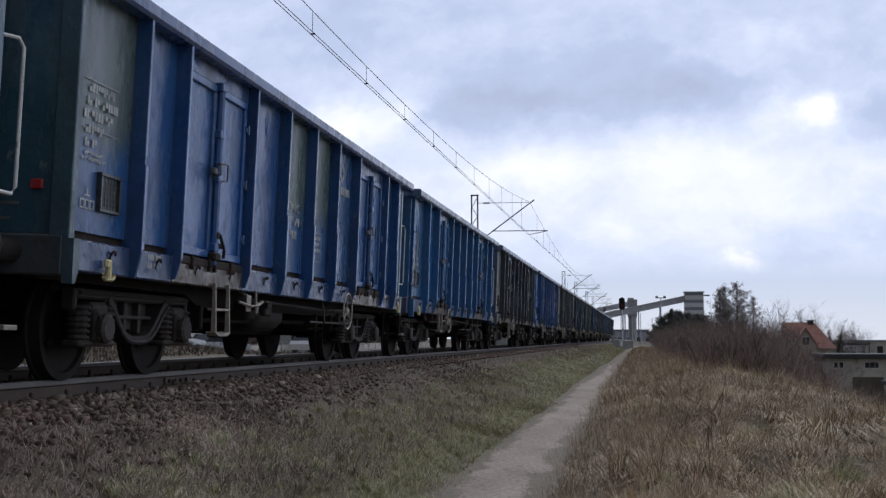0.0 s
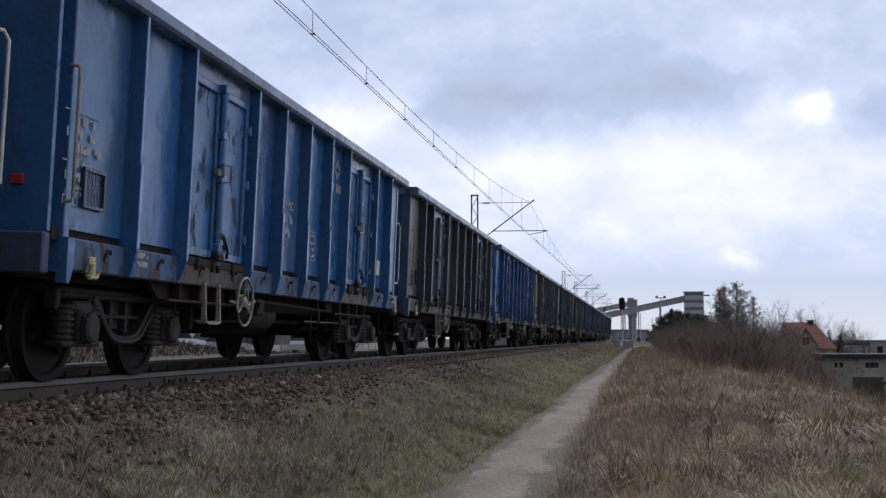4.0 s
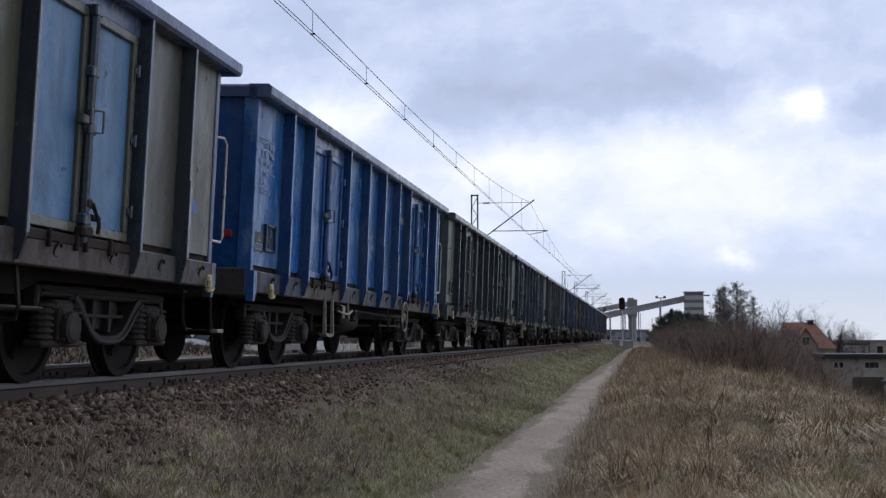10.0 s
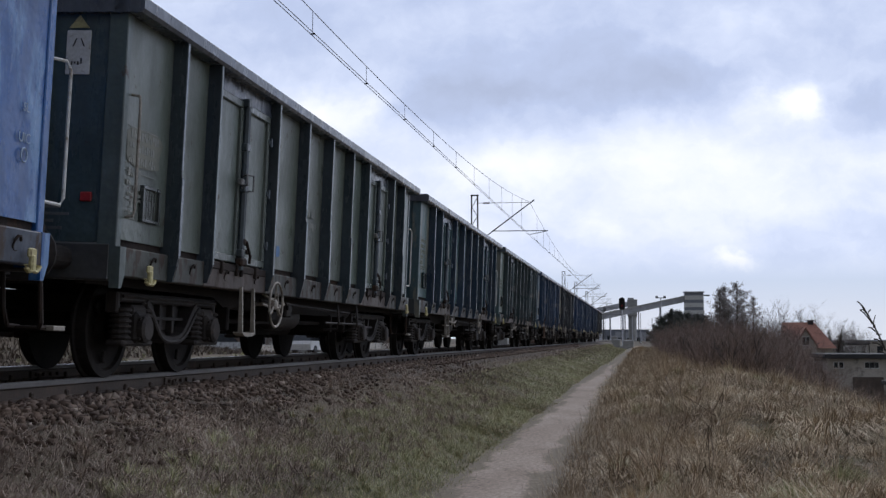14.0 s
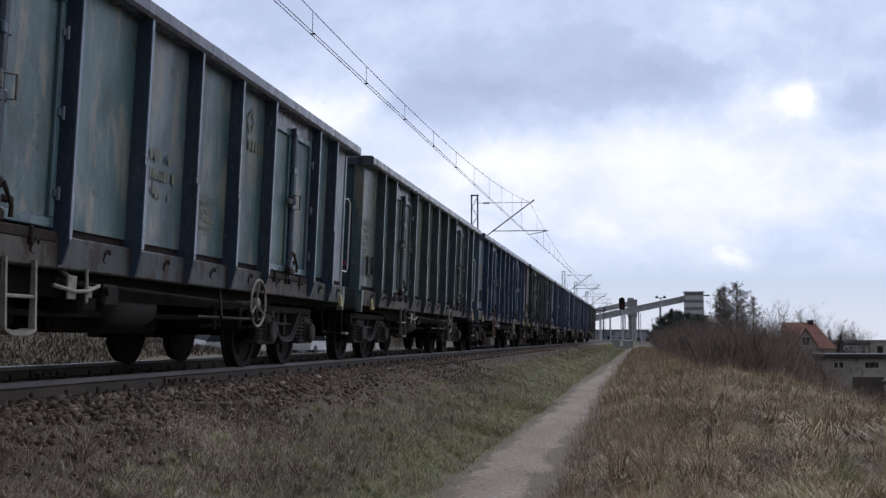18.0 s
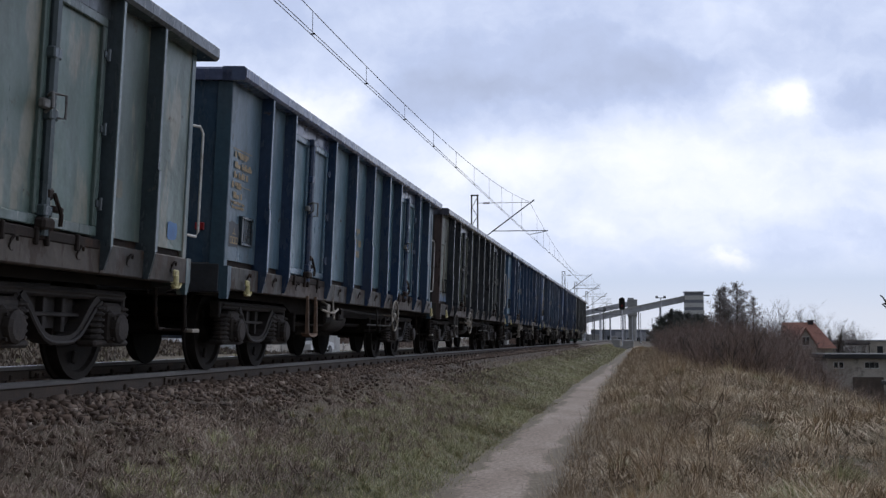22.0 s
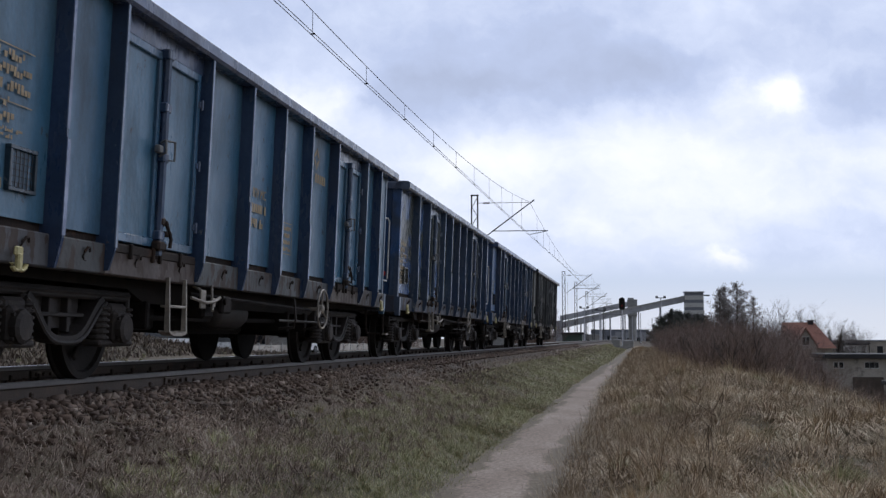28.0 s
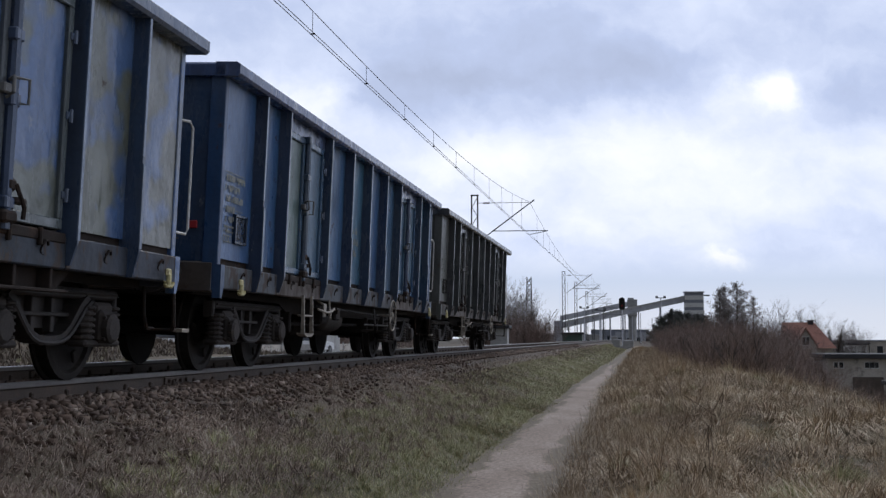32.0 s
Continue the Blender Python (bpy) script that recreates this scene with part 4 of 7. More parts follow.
    tube(bm, ((1.22, -1.6, 0.72), (1.4, -1.6, 0.72)), 0.018, 6)
    box(bm, (1.36, -1.76, 0.64), (1.43, -1.50, 0.82), 0.02)
    tube(bm, ((1.3, -2.4, 0.82), (1.3, 2.0, 0.76)), 0.02, 6)
    tube(bm, ((1.43, -1.72, 0.74), (1.46, -1.82, 0.80), (1.46, -1.9, 0.80)), 0.018, 6)
    slot(part("brake_gear", bm, M_UNDER, wagon, "brake rods and changeover lever"), "brake")
    slot(part("valve_box", boxes(((-0.95, -2.6, 0.44), (0.75, -1.9, 0.70)), bevel=0.04), M_UNDER, wagon), "rigging")
    slot(part("brake_cylinder_box", boxes(((-0.80, -0.9, 0.40), (0.55, 1.5, 0.68)), bevel=0.05), M_UNDER, wagon), "rigging")
    for x in (-0.6, 0.3, 0.9):
        slot(part("pull_rod", tube(bmesh.new(), ((x, -3.4, 0.56), (x, 3.4, 0.60)), 0.03, 6), M_UNDER, wagon), "rigging")
    for y in (-2.9, 1.75, 2.6):
        slot(part("brake_beam", boxes(((-1.1, y - 0.04, 0.46), (1.1, y + 0.04, 0.72)), bevel=0.015), M_UNDER, wagon), "rigging")
    bm = bmesh.new()
    for y in (1.25, 2.45):
        tube(bm, ((1.30, y, 0.92), (1.34, y, 0.62), (1.30, y + 0.05, 0.52), (1.1, y + 0.05, 0.50)), 0.018, 5)
    tube(bm, ((1.28, 0.7, 0.60), (1.28, 2.9, 0.60)), 0.016, 5)
    slot(part("hose_bracket", bm, M_BOGIE, wagon), "rigging")
    bm = bmesh.new()
    box(bm, (1.39, -2.36, 0.68), (1.41, -2.22, 0.86), 0.006)
    box(bm, (1.40, -2.08, 0.70), (1.425, -1.98, 0.79), 0.006)
    tube(bm, ((1.36, -2.5, 0.78), (1.43, -2.3, 0.74), (1.45, -2.12, 0.75), (1.44, -1.9, 0.80)), 0.016, 6)
    tube(bm, ((1.40, -2.05, 0.92), (1.42, -2.07, 0.74), (1.45, -2.13, 0.66)), 0.014, 6)
    tube(bm, ((1.30, -2.3, 0.90), (1.40, -2.3, 0.84)), 0.018, 6)
    slot(part("brake_lever", bm, M_STEP, wagon, "pale brake changeover lever"), "lever")
    return wagon


def build_bogie(parent, y0):
    """Cast two-axle bogie with coil springs; the wheelsets turn in it."""
    bm = bmesh.new()
    box(bm, (-0.85, -0.22, 0.60), (0.85, 0.22, 0.80), 0.03)
    bogie = part("bogie", bm, M_BOGIE, parent, "dark cast bogie")
    bogie.matrix_basis = Matrix.Translation((0, y0, 0))
    for s in (-1, 1):
        bm = bmesh.new()
        # top beam, horn ends, and the sagging strap below the open window
        box(bm, (s * 0.93, -1.22, 0.70), (s * 1.07, 1.22, 0.79), 0.02)
        for a in (-1, 1):
            box(bm, (s * 0.94, a * 1.2, 0.60), (s * 1.06, a * 1.27, 0.79), 0.015)
            box(bm, (s * 0.94, a * 0.60, 0.56), (s * 1.08, a * 0.72, 0.72), 0.02)
        curve = ((0.70, 0.67), (0.62, 0.63), (0.54, 0.565), (0.46, 0.49), (0.38, 0.42), (0.29, 0.365), (0.19, 0.335), (0.08, 0.325))
        under = [(-a, c) for a, c in curve] + [(a, c) for a, c in reversed(curve)]
        prism(bm, under + [(a * 0.9, c + 0.065) for a, c in reversed(under)], 0, s * 1.0 - 0.06, s * 1.0 + 0.085)
        tube(bm, [(s * 1.09, a, c + 0.01) for a, c in under], 0.02, 6)
        box(bm, (s * 0.93, -0.44, 0.45), (s * 0.955, 0.44, 0.72))
        for a in (-0.16, 0.16):
            box(bm, (s * 0.95, a - 0.03, 0.42), (s * 1.02, a + 0.03, 0.72), 0.006)
        box(bm, (s * 1.0 - 0.05, -0.42, 0.545), (s * 1.0 + 0.03, 0.42, 0.58), 0.008)
        tube(bm, ((s * 1.08, -1.2, 0.75), (s * 1.08, 1.2, 0.75)), 0.016, 5)
        part("side_frame", bm, M_BOGIE, bogie)
        for e in (-1, 1):
            bm = bmesh.new()
            box(bm, (s * 0.92, e * AXLE_Y - 0.13, 0.33), (s * 1.16, e * AXLE_Y + 0.13, 0.62), 0.035)
            lathe(bm, ((0.13, 0.0), (0.13, 0.05), (0.10, 0.07)), 12, Matrix.Translation((s * 1.15, e * AXLE_Y, 0.46)) @ Matrix.Rotation(s * math.pi / 2, 4, "Y"))
            box(bm, (s * 0.94, e * AXLE_Y - 0.34, 0.30), (s * 1.12, e * AXLE_Y + 0.34, 0.36), 0.02)
            for q in (-0.1, 0.1):
                for z in (0.37, 0.55):
                    lathe(bm, ((0.018, 0.0), (0.018, 0.025)), 6, Matrix.Translation((s * 1.155, e * AXLE_Y + q, z)) @ Matrix.Rotation(s * math.pi / 2, 4, "Y"))
            box(bm, (s * 0.95, e * AXLE_Y - 0.17, 0.58), (s * 1.12, e * AXLE_Y + 0.17, 0.68), 0.03)
            part("axle_box", bm, M_DUSTY, bogie)
            for o in (-1, 1):
                bm = bmesh.new()
                y = e * AXLE_Y + o * 0.24
                prof = []
                for k in range(6):
                    z = 0.36 + 0.05 * k
                    prof += [(0.075, z), (0.10, z + 0.012), (0.10, z + 0.028), (0.075, z + 0.04)]
                lathe(bm, prof, 10, Matrix.Translation((s * 1.04, y, 0)))
                part("coil_spring", bm, M_DUSTY, bogie)
            bm = bmesh.new()
            box(bm, (s * 0.74, e * 0.40 - 0.05, 0.30), (s * 0.82, e * 0.40 + 0.06, 0.62), 0.02)
            part("brake_block", bm, M_RUSTY, bogie)
    for e in (-1, 1):
        bm = bmesh.new()
        for s in (-1, 1):
            m = Matrix.Translation((s * 0.68, 0, 0)) @ Matrix.Rotation(s * math.pi / 2, 4, "Y")
            lathe(bm, ((0.09, -0.02), (0.40, 0.0), (0.49, 0.0), (0.492, 0.025), (0.465, 0.036), (R_WHEEL, 0.135), (0.40, 0.135), (0.385, 0.10), (0.16, 0.075), (0.13, 0.15), (0.10, 0.15)), 28, m)
        lathe(bm, ((0.08, -1.1), (0.08, 1.1)), 10, Matrix.Rotation(math.pi / 2, 4, "Y"))
        for q in range(3):
            for s in (-1, 1):
                box(bm, (s * 0.79, -0.035, 0.22), (s * 0.82, 0.035, 0.33), 0.01, Matrix.Rotation(q * 2.1, 4, "X"))
        w = part("wheelset", bm, M_WHEEL, bogie, "worn steel wheelset", False)
        w.matrix_basis = Matrix.Translation((0, e * AXLE_Y, R_WHEEL))
        w["axle"] = float(e)


# colours of each wagon: panels (first bay to last), doors, ribs, sill, end, rail
BLUE, DEEP, MID, PALE = (0.017, 0.082, 0.245), (0.016, 0.132, 0.39), (0.028, 0.135, 0.325), (0.072, 0.20, 0.36)
SLATE, STEELB, TEAL, GREEN = (0.08, 0.145, 0.182), (0.042, 0.13, 0.215), (0.064, 0.122, 0.126), (0.092, 0.134, 0.112)
GREYG, OLIVE, TAUPE, DARK = (0.124, 0.147, 0.118), (0.128, 0.136, 0.102), (0.110, 0.104, 0.075), (0.045, 0.065, 0.095)
RUSTB, MOSS = (0.075, 0.056, 0.044), (0.078, 0.112, 0.106)
B8 = lambda c: (c,) * 8
# The bluish top rails have light from the sky mixed into their colour.
SCHEMES = {
    -1: dict(p=B8(BLUE), d=BLUE, rib=BLUE, sill=BLUE, end=TEAL, rim=BLUE, l="blue open steel goods wagon with tall ribbed sides"),
    0: dict(p=(MOSS, BLUE, BLUE, MOSS, MOSS, BLUE, BLUE, MID), d=(0.03, 0.105, 0.30), rib=BLUE, sill=BLUE, end=(0.036, 0.088, 0.125), rim=(0.05, 0.10, 0.24), l="blue open steel goods wagon with faded green panels"),
    1: dict(p=(MID, MID, BLUE, MID, MID, MID, MID, PALE), d=MID, rib=MID, sill=MID, end=(0.03, 0.125, 0.29), rim=(0.07, 0.12, 0.22), l="mid-blue open steel goods wagon with chipped doors"),
    2: dict(p=B8(TAUPE), d=PALE, rib=DARK, sill=(0.12, 0.125, 0.12), end=(0.03, 0.085, 0.225), rim=(0.105, 0.14, 0.265), l="grey-green open steel goods wagon with pale blue doors"),
    3: dict(p=(DEEP,) * 4 + ((0.012, 0.096, 0.315),) * 4, d=(0.014, 0.115, 0.36), rib=BLUE, sill=(0.07, 0.125, 0.22), end=(0.012, 0.09, 0.31), rim=(0.075, 0.11, 0.235), l="bright blue open steel goods wagon with scuffed paint"),
    4: dict(p=B8(GREYG), d=GREYG, rib=(0.05, 0.07, 0.09), sill=(0.12, 0.14, 0.13), end=(0.058, 0.088, 0.09), rim=(0.07, 0.08, 0.10), l="grey-green open steel goods wagon with dark ribs"),
    5: dict(p=(TEAL, TEAL, TEAL, (0.095, 0.14, 0.145), TEAL, TEAL, TEAL, (0.15, 0.17, 0.2)), d=TEAL, rib=(0.045, 0.075, 0.12), sill=(0.11, 0.14, 0.15), end=(0.06, 0.11, 0.135), rim=(0.085, 0.09, 0.115), l="teal-grey open steel goods wagon with worn paint"),
    6: dict(p=B8(GREEN), d=GREEN, rib=(0.06, 0.085, 0.10), sill=RUSTB, end=(0.045, 0.095, 0.11), rim=(0.06, 0.075, 0.085), l="green open steel goods wagon with rusty sill"),
    7: dict(p=(SLATE,) * 7 + ((0.040, 0.078, 0.118),), d=SLATE, rib=(0.035, 0.07, 0.15), sill=(0.15, 0.155, 0.15), end=(0.04, 0.075, 0.12), rim=(0.09, 0.11, 0.19), l="slate-blue open steel goods wagon with dark blue ribs"),
    8: dict(p=B8(OLIVE), d=OLIVE, rib=(0.04, 0.048, 0.062), sill=RUSTB, end=(0.085, 0.08, 0.062), rim=(0.085, 0.085, 0.105), l="olive open steel goods wagon with flaking rusty paint"),
    9: dict(p=B8(STEELB), d=STEELB, rib=(0.04, 0.08, 0.17), sill=(0.12, 0.14, 0.16), end=(0.035, 0.075, 0.15), rim=(0.055, 0.08, 0.14), l="steel-blue open goods wagon with ochre lettering"),
    10: dict(p=B8((0.108, 0.112, 0.09)), d=(0.105, 0.115, 0.098), rib=(0.06, 0.10, 0.18), sill=(0.15, 0.15, 0.14), end=(0.03, 0.07, 0.17), rim=(0.10, 0.13, 0.19), l="patched blue and olive open steel goods wagon"),
    11: dict(p=((0.04, 0.10, 0.23), (0.035, 0.105, 0.23), (0.04, 0.11, 0.23), STEELB, (0.04, 0.11, 0.23), (0.05, 0.12, 0.22), STEELB, (0.04, 0.10, 0.2)), d=(0.05, 0.115, 0.19), leaf=(0.09, 0.13, 0.125), rib=(0.055, 0.085, 0.15), sill=(0.11, 0.15, 0.2), end=(0.02, 0.05, 0.11), rim=(0.055, 0.09, 0.20), l="faded blue open steel goods wagon with a green door"),
    12: dict(p=B8((0.085, 0.085, 0.075)), d=(0.08, 0.08, 0.075), rib=(0.075, 0.08, 0.085), sill=(0.08, 0.075, 0.07), end=(0.10, 0.105, 0.09), rim=(0.05, 0.055, 0.065), l="dark grey open steel goods wagon at the tail"),
}
PANEL_ORDER = [i for i in range(10) if i not in DOORS]


def paint_wagon(wagon, c, k_wagon):
    jig = random.Random(str(c["l"]))
    for o in wagon.children_recursive:
        s = o.get("slot", "").replace("far_", "")
        k = s.split("_")
        col = None
        if k[0] == "panel":
            col = c["p"][PANEL_ORDER.index(int(k[1]))]
        elif k[0] == "leaf":
            col = c["leaf"] if "leaf" in c and k[1] == "2" and k[2] == "0" else c["d"]
        elif k[0] == "frame":
            col = TAUPE if k_wagon == 2 else tuple(0.75 * p + 0.25 * q for p, q in zip(c["d"], c["rib"]))
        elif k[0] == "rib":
            # Most webs are darkened, flanges paled: shade and light put into the colour.
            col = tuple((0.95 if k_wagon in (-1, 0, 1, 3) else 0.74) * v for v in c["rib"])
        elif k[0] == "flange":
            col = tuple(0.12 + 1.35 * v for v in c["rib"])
        elif k[0] == "post" and k_wagon == 8:
            col = (0.085, 0.056, 0.042)
        elif k[0] == "post":
            col = tuple(0.35 * p + 0.65 * q for p, q in zip(c["p"][0], c["end"]))
        elif k[0] == "holder":
            col = tuple(0.22 * v for v in c["p"][0])
        elif k[0] == "board":
            col = tuple(0.55 * v for v in c["p"][0])
        elif k[0] == "headstock" and k_wagon in (3, 11):
            col = (0.075, 0.07, 0.065) if k_wagon == 3 else (0.075, 0.054, 0.043)
        elif k[0] == "headstock":
            col = tuple((0.7 if k_wagon in (7, 8) else 1.0) * (0.35 * v + u) for v, u in zip(c["end"], (0.042, 0.033, 0.028)))
        elif k[0] == "sill":
            col = (0.023, 0.034, 0.055) if k_wagon == 10 else (0.08, 0.058, 0.045) if k[1] in ("2", "7") and k_wagon >= 0 else tuple((0.7 if k_wagon < 2 else 0.1 if k_wagon == 8 else 0.38) * v + u for v, u in zip(c["sill"], (0.024, 0.017, 0.012)))
        elif k[0] in ("end", "rim"):
            col = c[k[0]]
        special = {8: M_FLAKED, 10: M_PATCHED}.get(k_wagon)
        if k_wagon in (2, 4, 5, 6, 7, 9, 11, 12):
            special = M_DULL
        if k_wagon == 3:
            special = M_SMEARED
        if k_wagon in (5, 6):
            special = M_SMUDGED
        if k_wagon == 1 and k[0] == "leaf":
            special = M_CHIPPED
        if k_wagon == 0 and col == MOSS:
            special = M_OVERPAINT
        if k_wagon == 8 and k[0] == "panel" and int(k[1]) in (0, 1, 4):
            special = M_FLAKEDLOW
        if k_wagon == 8 and k[0] == "leaf":
            special = M_DOORFLAKED
        if k[0] == "sill" and k_wagon > 0:
            special = M_RUSTSILL
        if special and k[0] in ("panel", "leaf", "post", "sill"):
            o.material_slots[0].link = "OBJECT"
            o.material_slots[0].material = special
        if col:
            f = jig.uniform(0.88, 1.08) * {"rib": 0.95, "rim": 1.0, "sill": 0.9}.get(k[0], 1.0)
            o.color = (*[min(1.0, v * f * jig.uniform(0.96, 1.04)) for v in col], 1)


def bars(bm, y, z, w, h, words, e, x=WALL_X + 0.004):
    """One row of lettering as plain bars, word by word."""
    g = random.Random(e)
    p = 0.0
    while p < w - 0.02:
        q = h * g.uniform(0.34, 0.62)
        if g.random() > 0.16:
            lo, hi = g.choice(((0, 1), (0, 1), (0, 1), (0, 0.6), (0.4, 1)))
            box(bm, (x, y + p, z + h * lo), (x + 0.002, y + min(w, p + q), z + h * hi))
        p += q + h * g.uniform(0.12, 0.24)


M_PATCHBLUE = mat("faded_blue_patch", (0.045, 0.12, 0.27), (0.08, 0.18, 0.36), 0.55, 0.0, 5, 40, 0.1)
M_PATCHTAN = mat("faded_tan_patch", (0.12, 0.122, 0.10), (0.18, 0.175, 0.135), 0.6, 0.0, 4, 30, 0.1, stain=(0.10, 0.115, 0.10))
M_PATCHDARK = mat("dark_paint_patch", (0.045, 0.052, 0.06), (0.08, 0.085, 0.088), 0.6, 0.0, 4, 30, 0.1)
# along the side, width, height above the rail, height, paint
PATCHES = {3: ((-6.40, 0.36, 1.36, 0.26, M_PATCHDARK),), 4: ((-6.40, 0.80, 1.86, 0.34, M_PATCHTAN), (-2.0, 0.15, 1.36, 0.14, M_PATCHBLUE)),
           6: ((-6.41, 0.40, 1.36, 0.28, M_PATCHDARK), (5.95, 0.26, 1.30, 0.17, M_PATCHBLUE), (4.75, 0.2, 1.55, 0.16, M_PATCHTAN)),
           7: ((-6.41, 0.38, 1.36, 0.28, M_PATCHDARK),), 8: ((5.62, 0.32, 1.56, 0.22, M_PATCHBLUE),), 2: ((5.55, 0.26, 1.60, 0.14, M_PATCHBLUE),)}


def side_lettering(wagon, k):
    """Faded rows of lettering, lines of a table, and a plain diamond badge, as each wagon carries them."""
    g = random.Random(900 + k)
    mat_ = M_MARKY if k in (7, 9, 10) else M_MARKF if k in (2, 4, 8, 11, 12) else M_MARKO if k in (5, 6) else M_MARKB if k == 3 else M_MARK
    y = -6.36
    z0 = {0: 2.33, 1: 2.03, 2: 2.05, 3: 2.60, 5: 2.32, 6: 2.18, 7: 2.33, 9: 2.30, 11: 2.05}.get(k, 2.1)
    for rows, top, h, w, label in () if k == 8 else ((3, z0, 0.07, 0.62, "faded number rows on the first panel"), (2, z0 - 0.33, 0.07, 0.34, "faded lettering below the number"), (2, z0 - 0.50, 0.03, 0.5, "small faded lettering rows")):
        bm = bmesh.new()
        for r in range(rows):
            bars(bm, y + g.uniform(0, 0.08), top - r * h * 1.55, w * g.uniform(0.7, 1.0), h, g.choice((2, 3, 3, 4)), 31 * k + r)
        if rows == 3:
            for zz in (top + 1.3 * h, top - 1.55 * h * rows + 0.4 * h):
                box(bm, (WALL_X + 0.004, y - 0.01, zz), (WALL_X + 0.006, y + w, zz + 0.008))
        part("marking", bm, mat_, wagon, label)
    bm = bmesh.new()
    for r in range(3):
        x = WALL_X + 0.004
        q = y + 0.02 + 0.085 * r
        for p in ((q, 1.40, q + 0.075, 1.412), (q, 1.464, q + 0.075, 1.476), (q, 1.412, q + 0.012, 1.464), (q + 0.063, 1.412, q + 0.075, 1.464)):
            box(bm, (x, p[0], p[1]), (x + 0.002, p[2], p[3]))
    box(bm, (WALL_X + 0.004, y + 0.128, 1.515), (WALL_X + 0.006, y + 0.145, 1.57))
    box(bm, (WALL_X + 0.004, y + 0.085, 1.503), (WALL_X + 0.006, y + 0.19, 1.515))
    part("marking", bm, mat_, wagon, "small box-shaped symbol")
    bm = bmesh.new()
    y = -0.82
    readable = k in (0, 1, 2, 6, 9)
    if readable:
        cu = bpy.data.curves.new("lettering", "FONT")
        cu.body, cu.size, cu.extrude, cu.align_x = "RIV MC", 0.155, 0.002, "LEFT"
        cu.materials.append(mat_)
        o = new("marking", cu)
        o.parent = wagon
        o.matrix_basis = Matrix.Translation((WALL_X + 0.008, y + 0.08, 1.98)) @ Matrix.Rotation(math.pi / 2, 4, "Z") @ Matrix.Rotation(math.pi / 2, 4, "X")
        tagged(o, "faded stencilled wagon lettering")
    for r in range(1 if readable else 0, 3):
        bars(bm, y, 1.98 - 0.17 * r, (0.5, 0.6, 0.5)[r], 0.10, 2, 7 * k + r)
    part("marking", bm, mat_, wagon, "faded number on a middle panel")
    if k in (0, 1, 3, 5, 9):
        bm = bmesh.new()
        y = 1.45
        for s in range(4):
            a, c = s * math.pi / 2, (s + 1) * math.pi / 2
            o = [(y + 0.45 + 0.15 * math.cos(q), 2.80 + 0.15 * math.sin(q)) for q in (a, c)] + [(y + 0.45 + 0.065 * math.cos(q), 2.80 + 0.065 * math.sin(q)) for q in (c - 0.45, a + 0.45)]
            prism(bm, o, 0, WALL_X + 0.004, WALL_X + 0.006)
        part("badge", bm, M_MARK if k == 3 else mat_, wagon, "plain diamond badge")
        bm = bmesh.new()
        for q in range(8):
            if q != 2:
                box(bm, (WALL_X + 0.004, y + 0.08 + 0.11 * q, 2.48), (WALL_X + 0.006, y + 0.152 + 0.11 * q, 2.60))
        part("marking", bm, M_MARK if k == 3 else mat_, wagon, "faded company lettering under the badge")
        bm = bmesh.new()
        for p in ((0.45, 1.42, 0.89, 1.43), (0.45, 1.80, 0.89, 1.81), (0.45, 1.42, 0.46, 1.81), (0.88, 1.42, 0.89, 1.81)):
            box(bm, (WALL_X + 0.004, p[0], p[1]), (WALL_X + 0.006, p[2], p[3]))
        for q in range(4):
            bars(bm, 0.49, 1.46 + 0.085 * q, 0.36, 0.05, 3, 60 + 5 * k + q)
        part("marking", bm, mat_, wagon, "faded table of lettering in a frame")
    if k in (0, 3, 7, 9):
        for text, z, s in ((("SL", 2.34, 0.13), ("UIC", 2.12, 0.14)) if k == 3 else (("UIC", 2.2, 0.14),)):
            cu = bpy.data.curves.new("lettering", "FONT")
            cu.body, cu.size, cu.extrude, cu.align_x = text, s * 0.72, 0.002, "CENTER"
            cu.materials.append(mat_)
            o = new("marking", cu)
            o.parent = wagon
            o.matrix_basis = Matrix.Translation((WALL_X + 0.008, 5.95, z - 0.36)) @ Matrix.Rotation(math.pi / 2, 4, "Z") @ Matrix.Rotation(math.pi / 2, 4, "X")
            tagged(o, "small readable wagon lettering")
        bm = bmesh.new()
        tube(bm, [(WALL_X + 0.01, 5.95 + 0.042 * math.cos(q), 1.67 + 0.05 * math.sin(q)) for q in [2 * math.pi * j / 14 for j in range(14)]], 0.008, 4, True)
        part("marking", bm, mat_, wagon, "small round symbol")
    for q, w, z, h, paint in PATCHES.get(k, ()):
        bm = bmesh.new()
        edge = random.Random(int(100 * z) + k)
        ring = [(q + w * (0.5 + 0.5 * math.copysign(abs(math.cos(a)) ** 0.4, math.cos(a)) * edge.uniform(0.82, 1.05)), z + h * (0.5 + 0.5 * math.copysign(abs(math.sin(a)) ** 0.4, math.sin(a)) * edge.uniform(0.85, 1.05))) for a in [2 * math.pi * j / 22 for j in range(22)]]
        prism(bm, ring, 0, WALL_X + 0.0015, WALL_X + 0.003)
        part("paint_patch", bm, paint, wagon, "small patch of other paint")
    if k in (1, 5):
        # ruled table on the end wall
        f = -HALF + 0.078
        bm = bmesh.new()
        for r in range(5):
            box(bm, (0.42, f - 0.003, 1.70 + 0.10 * r), (0.86, f - 0.001, 1.708 + 0.10 * r))
        for q in range(6):
            box(bm, (0.42 + 0.0864 * q, f - 0.0035, 1.70), (0.428 + 0.0864 * q, f - 0.0015, 2.108))
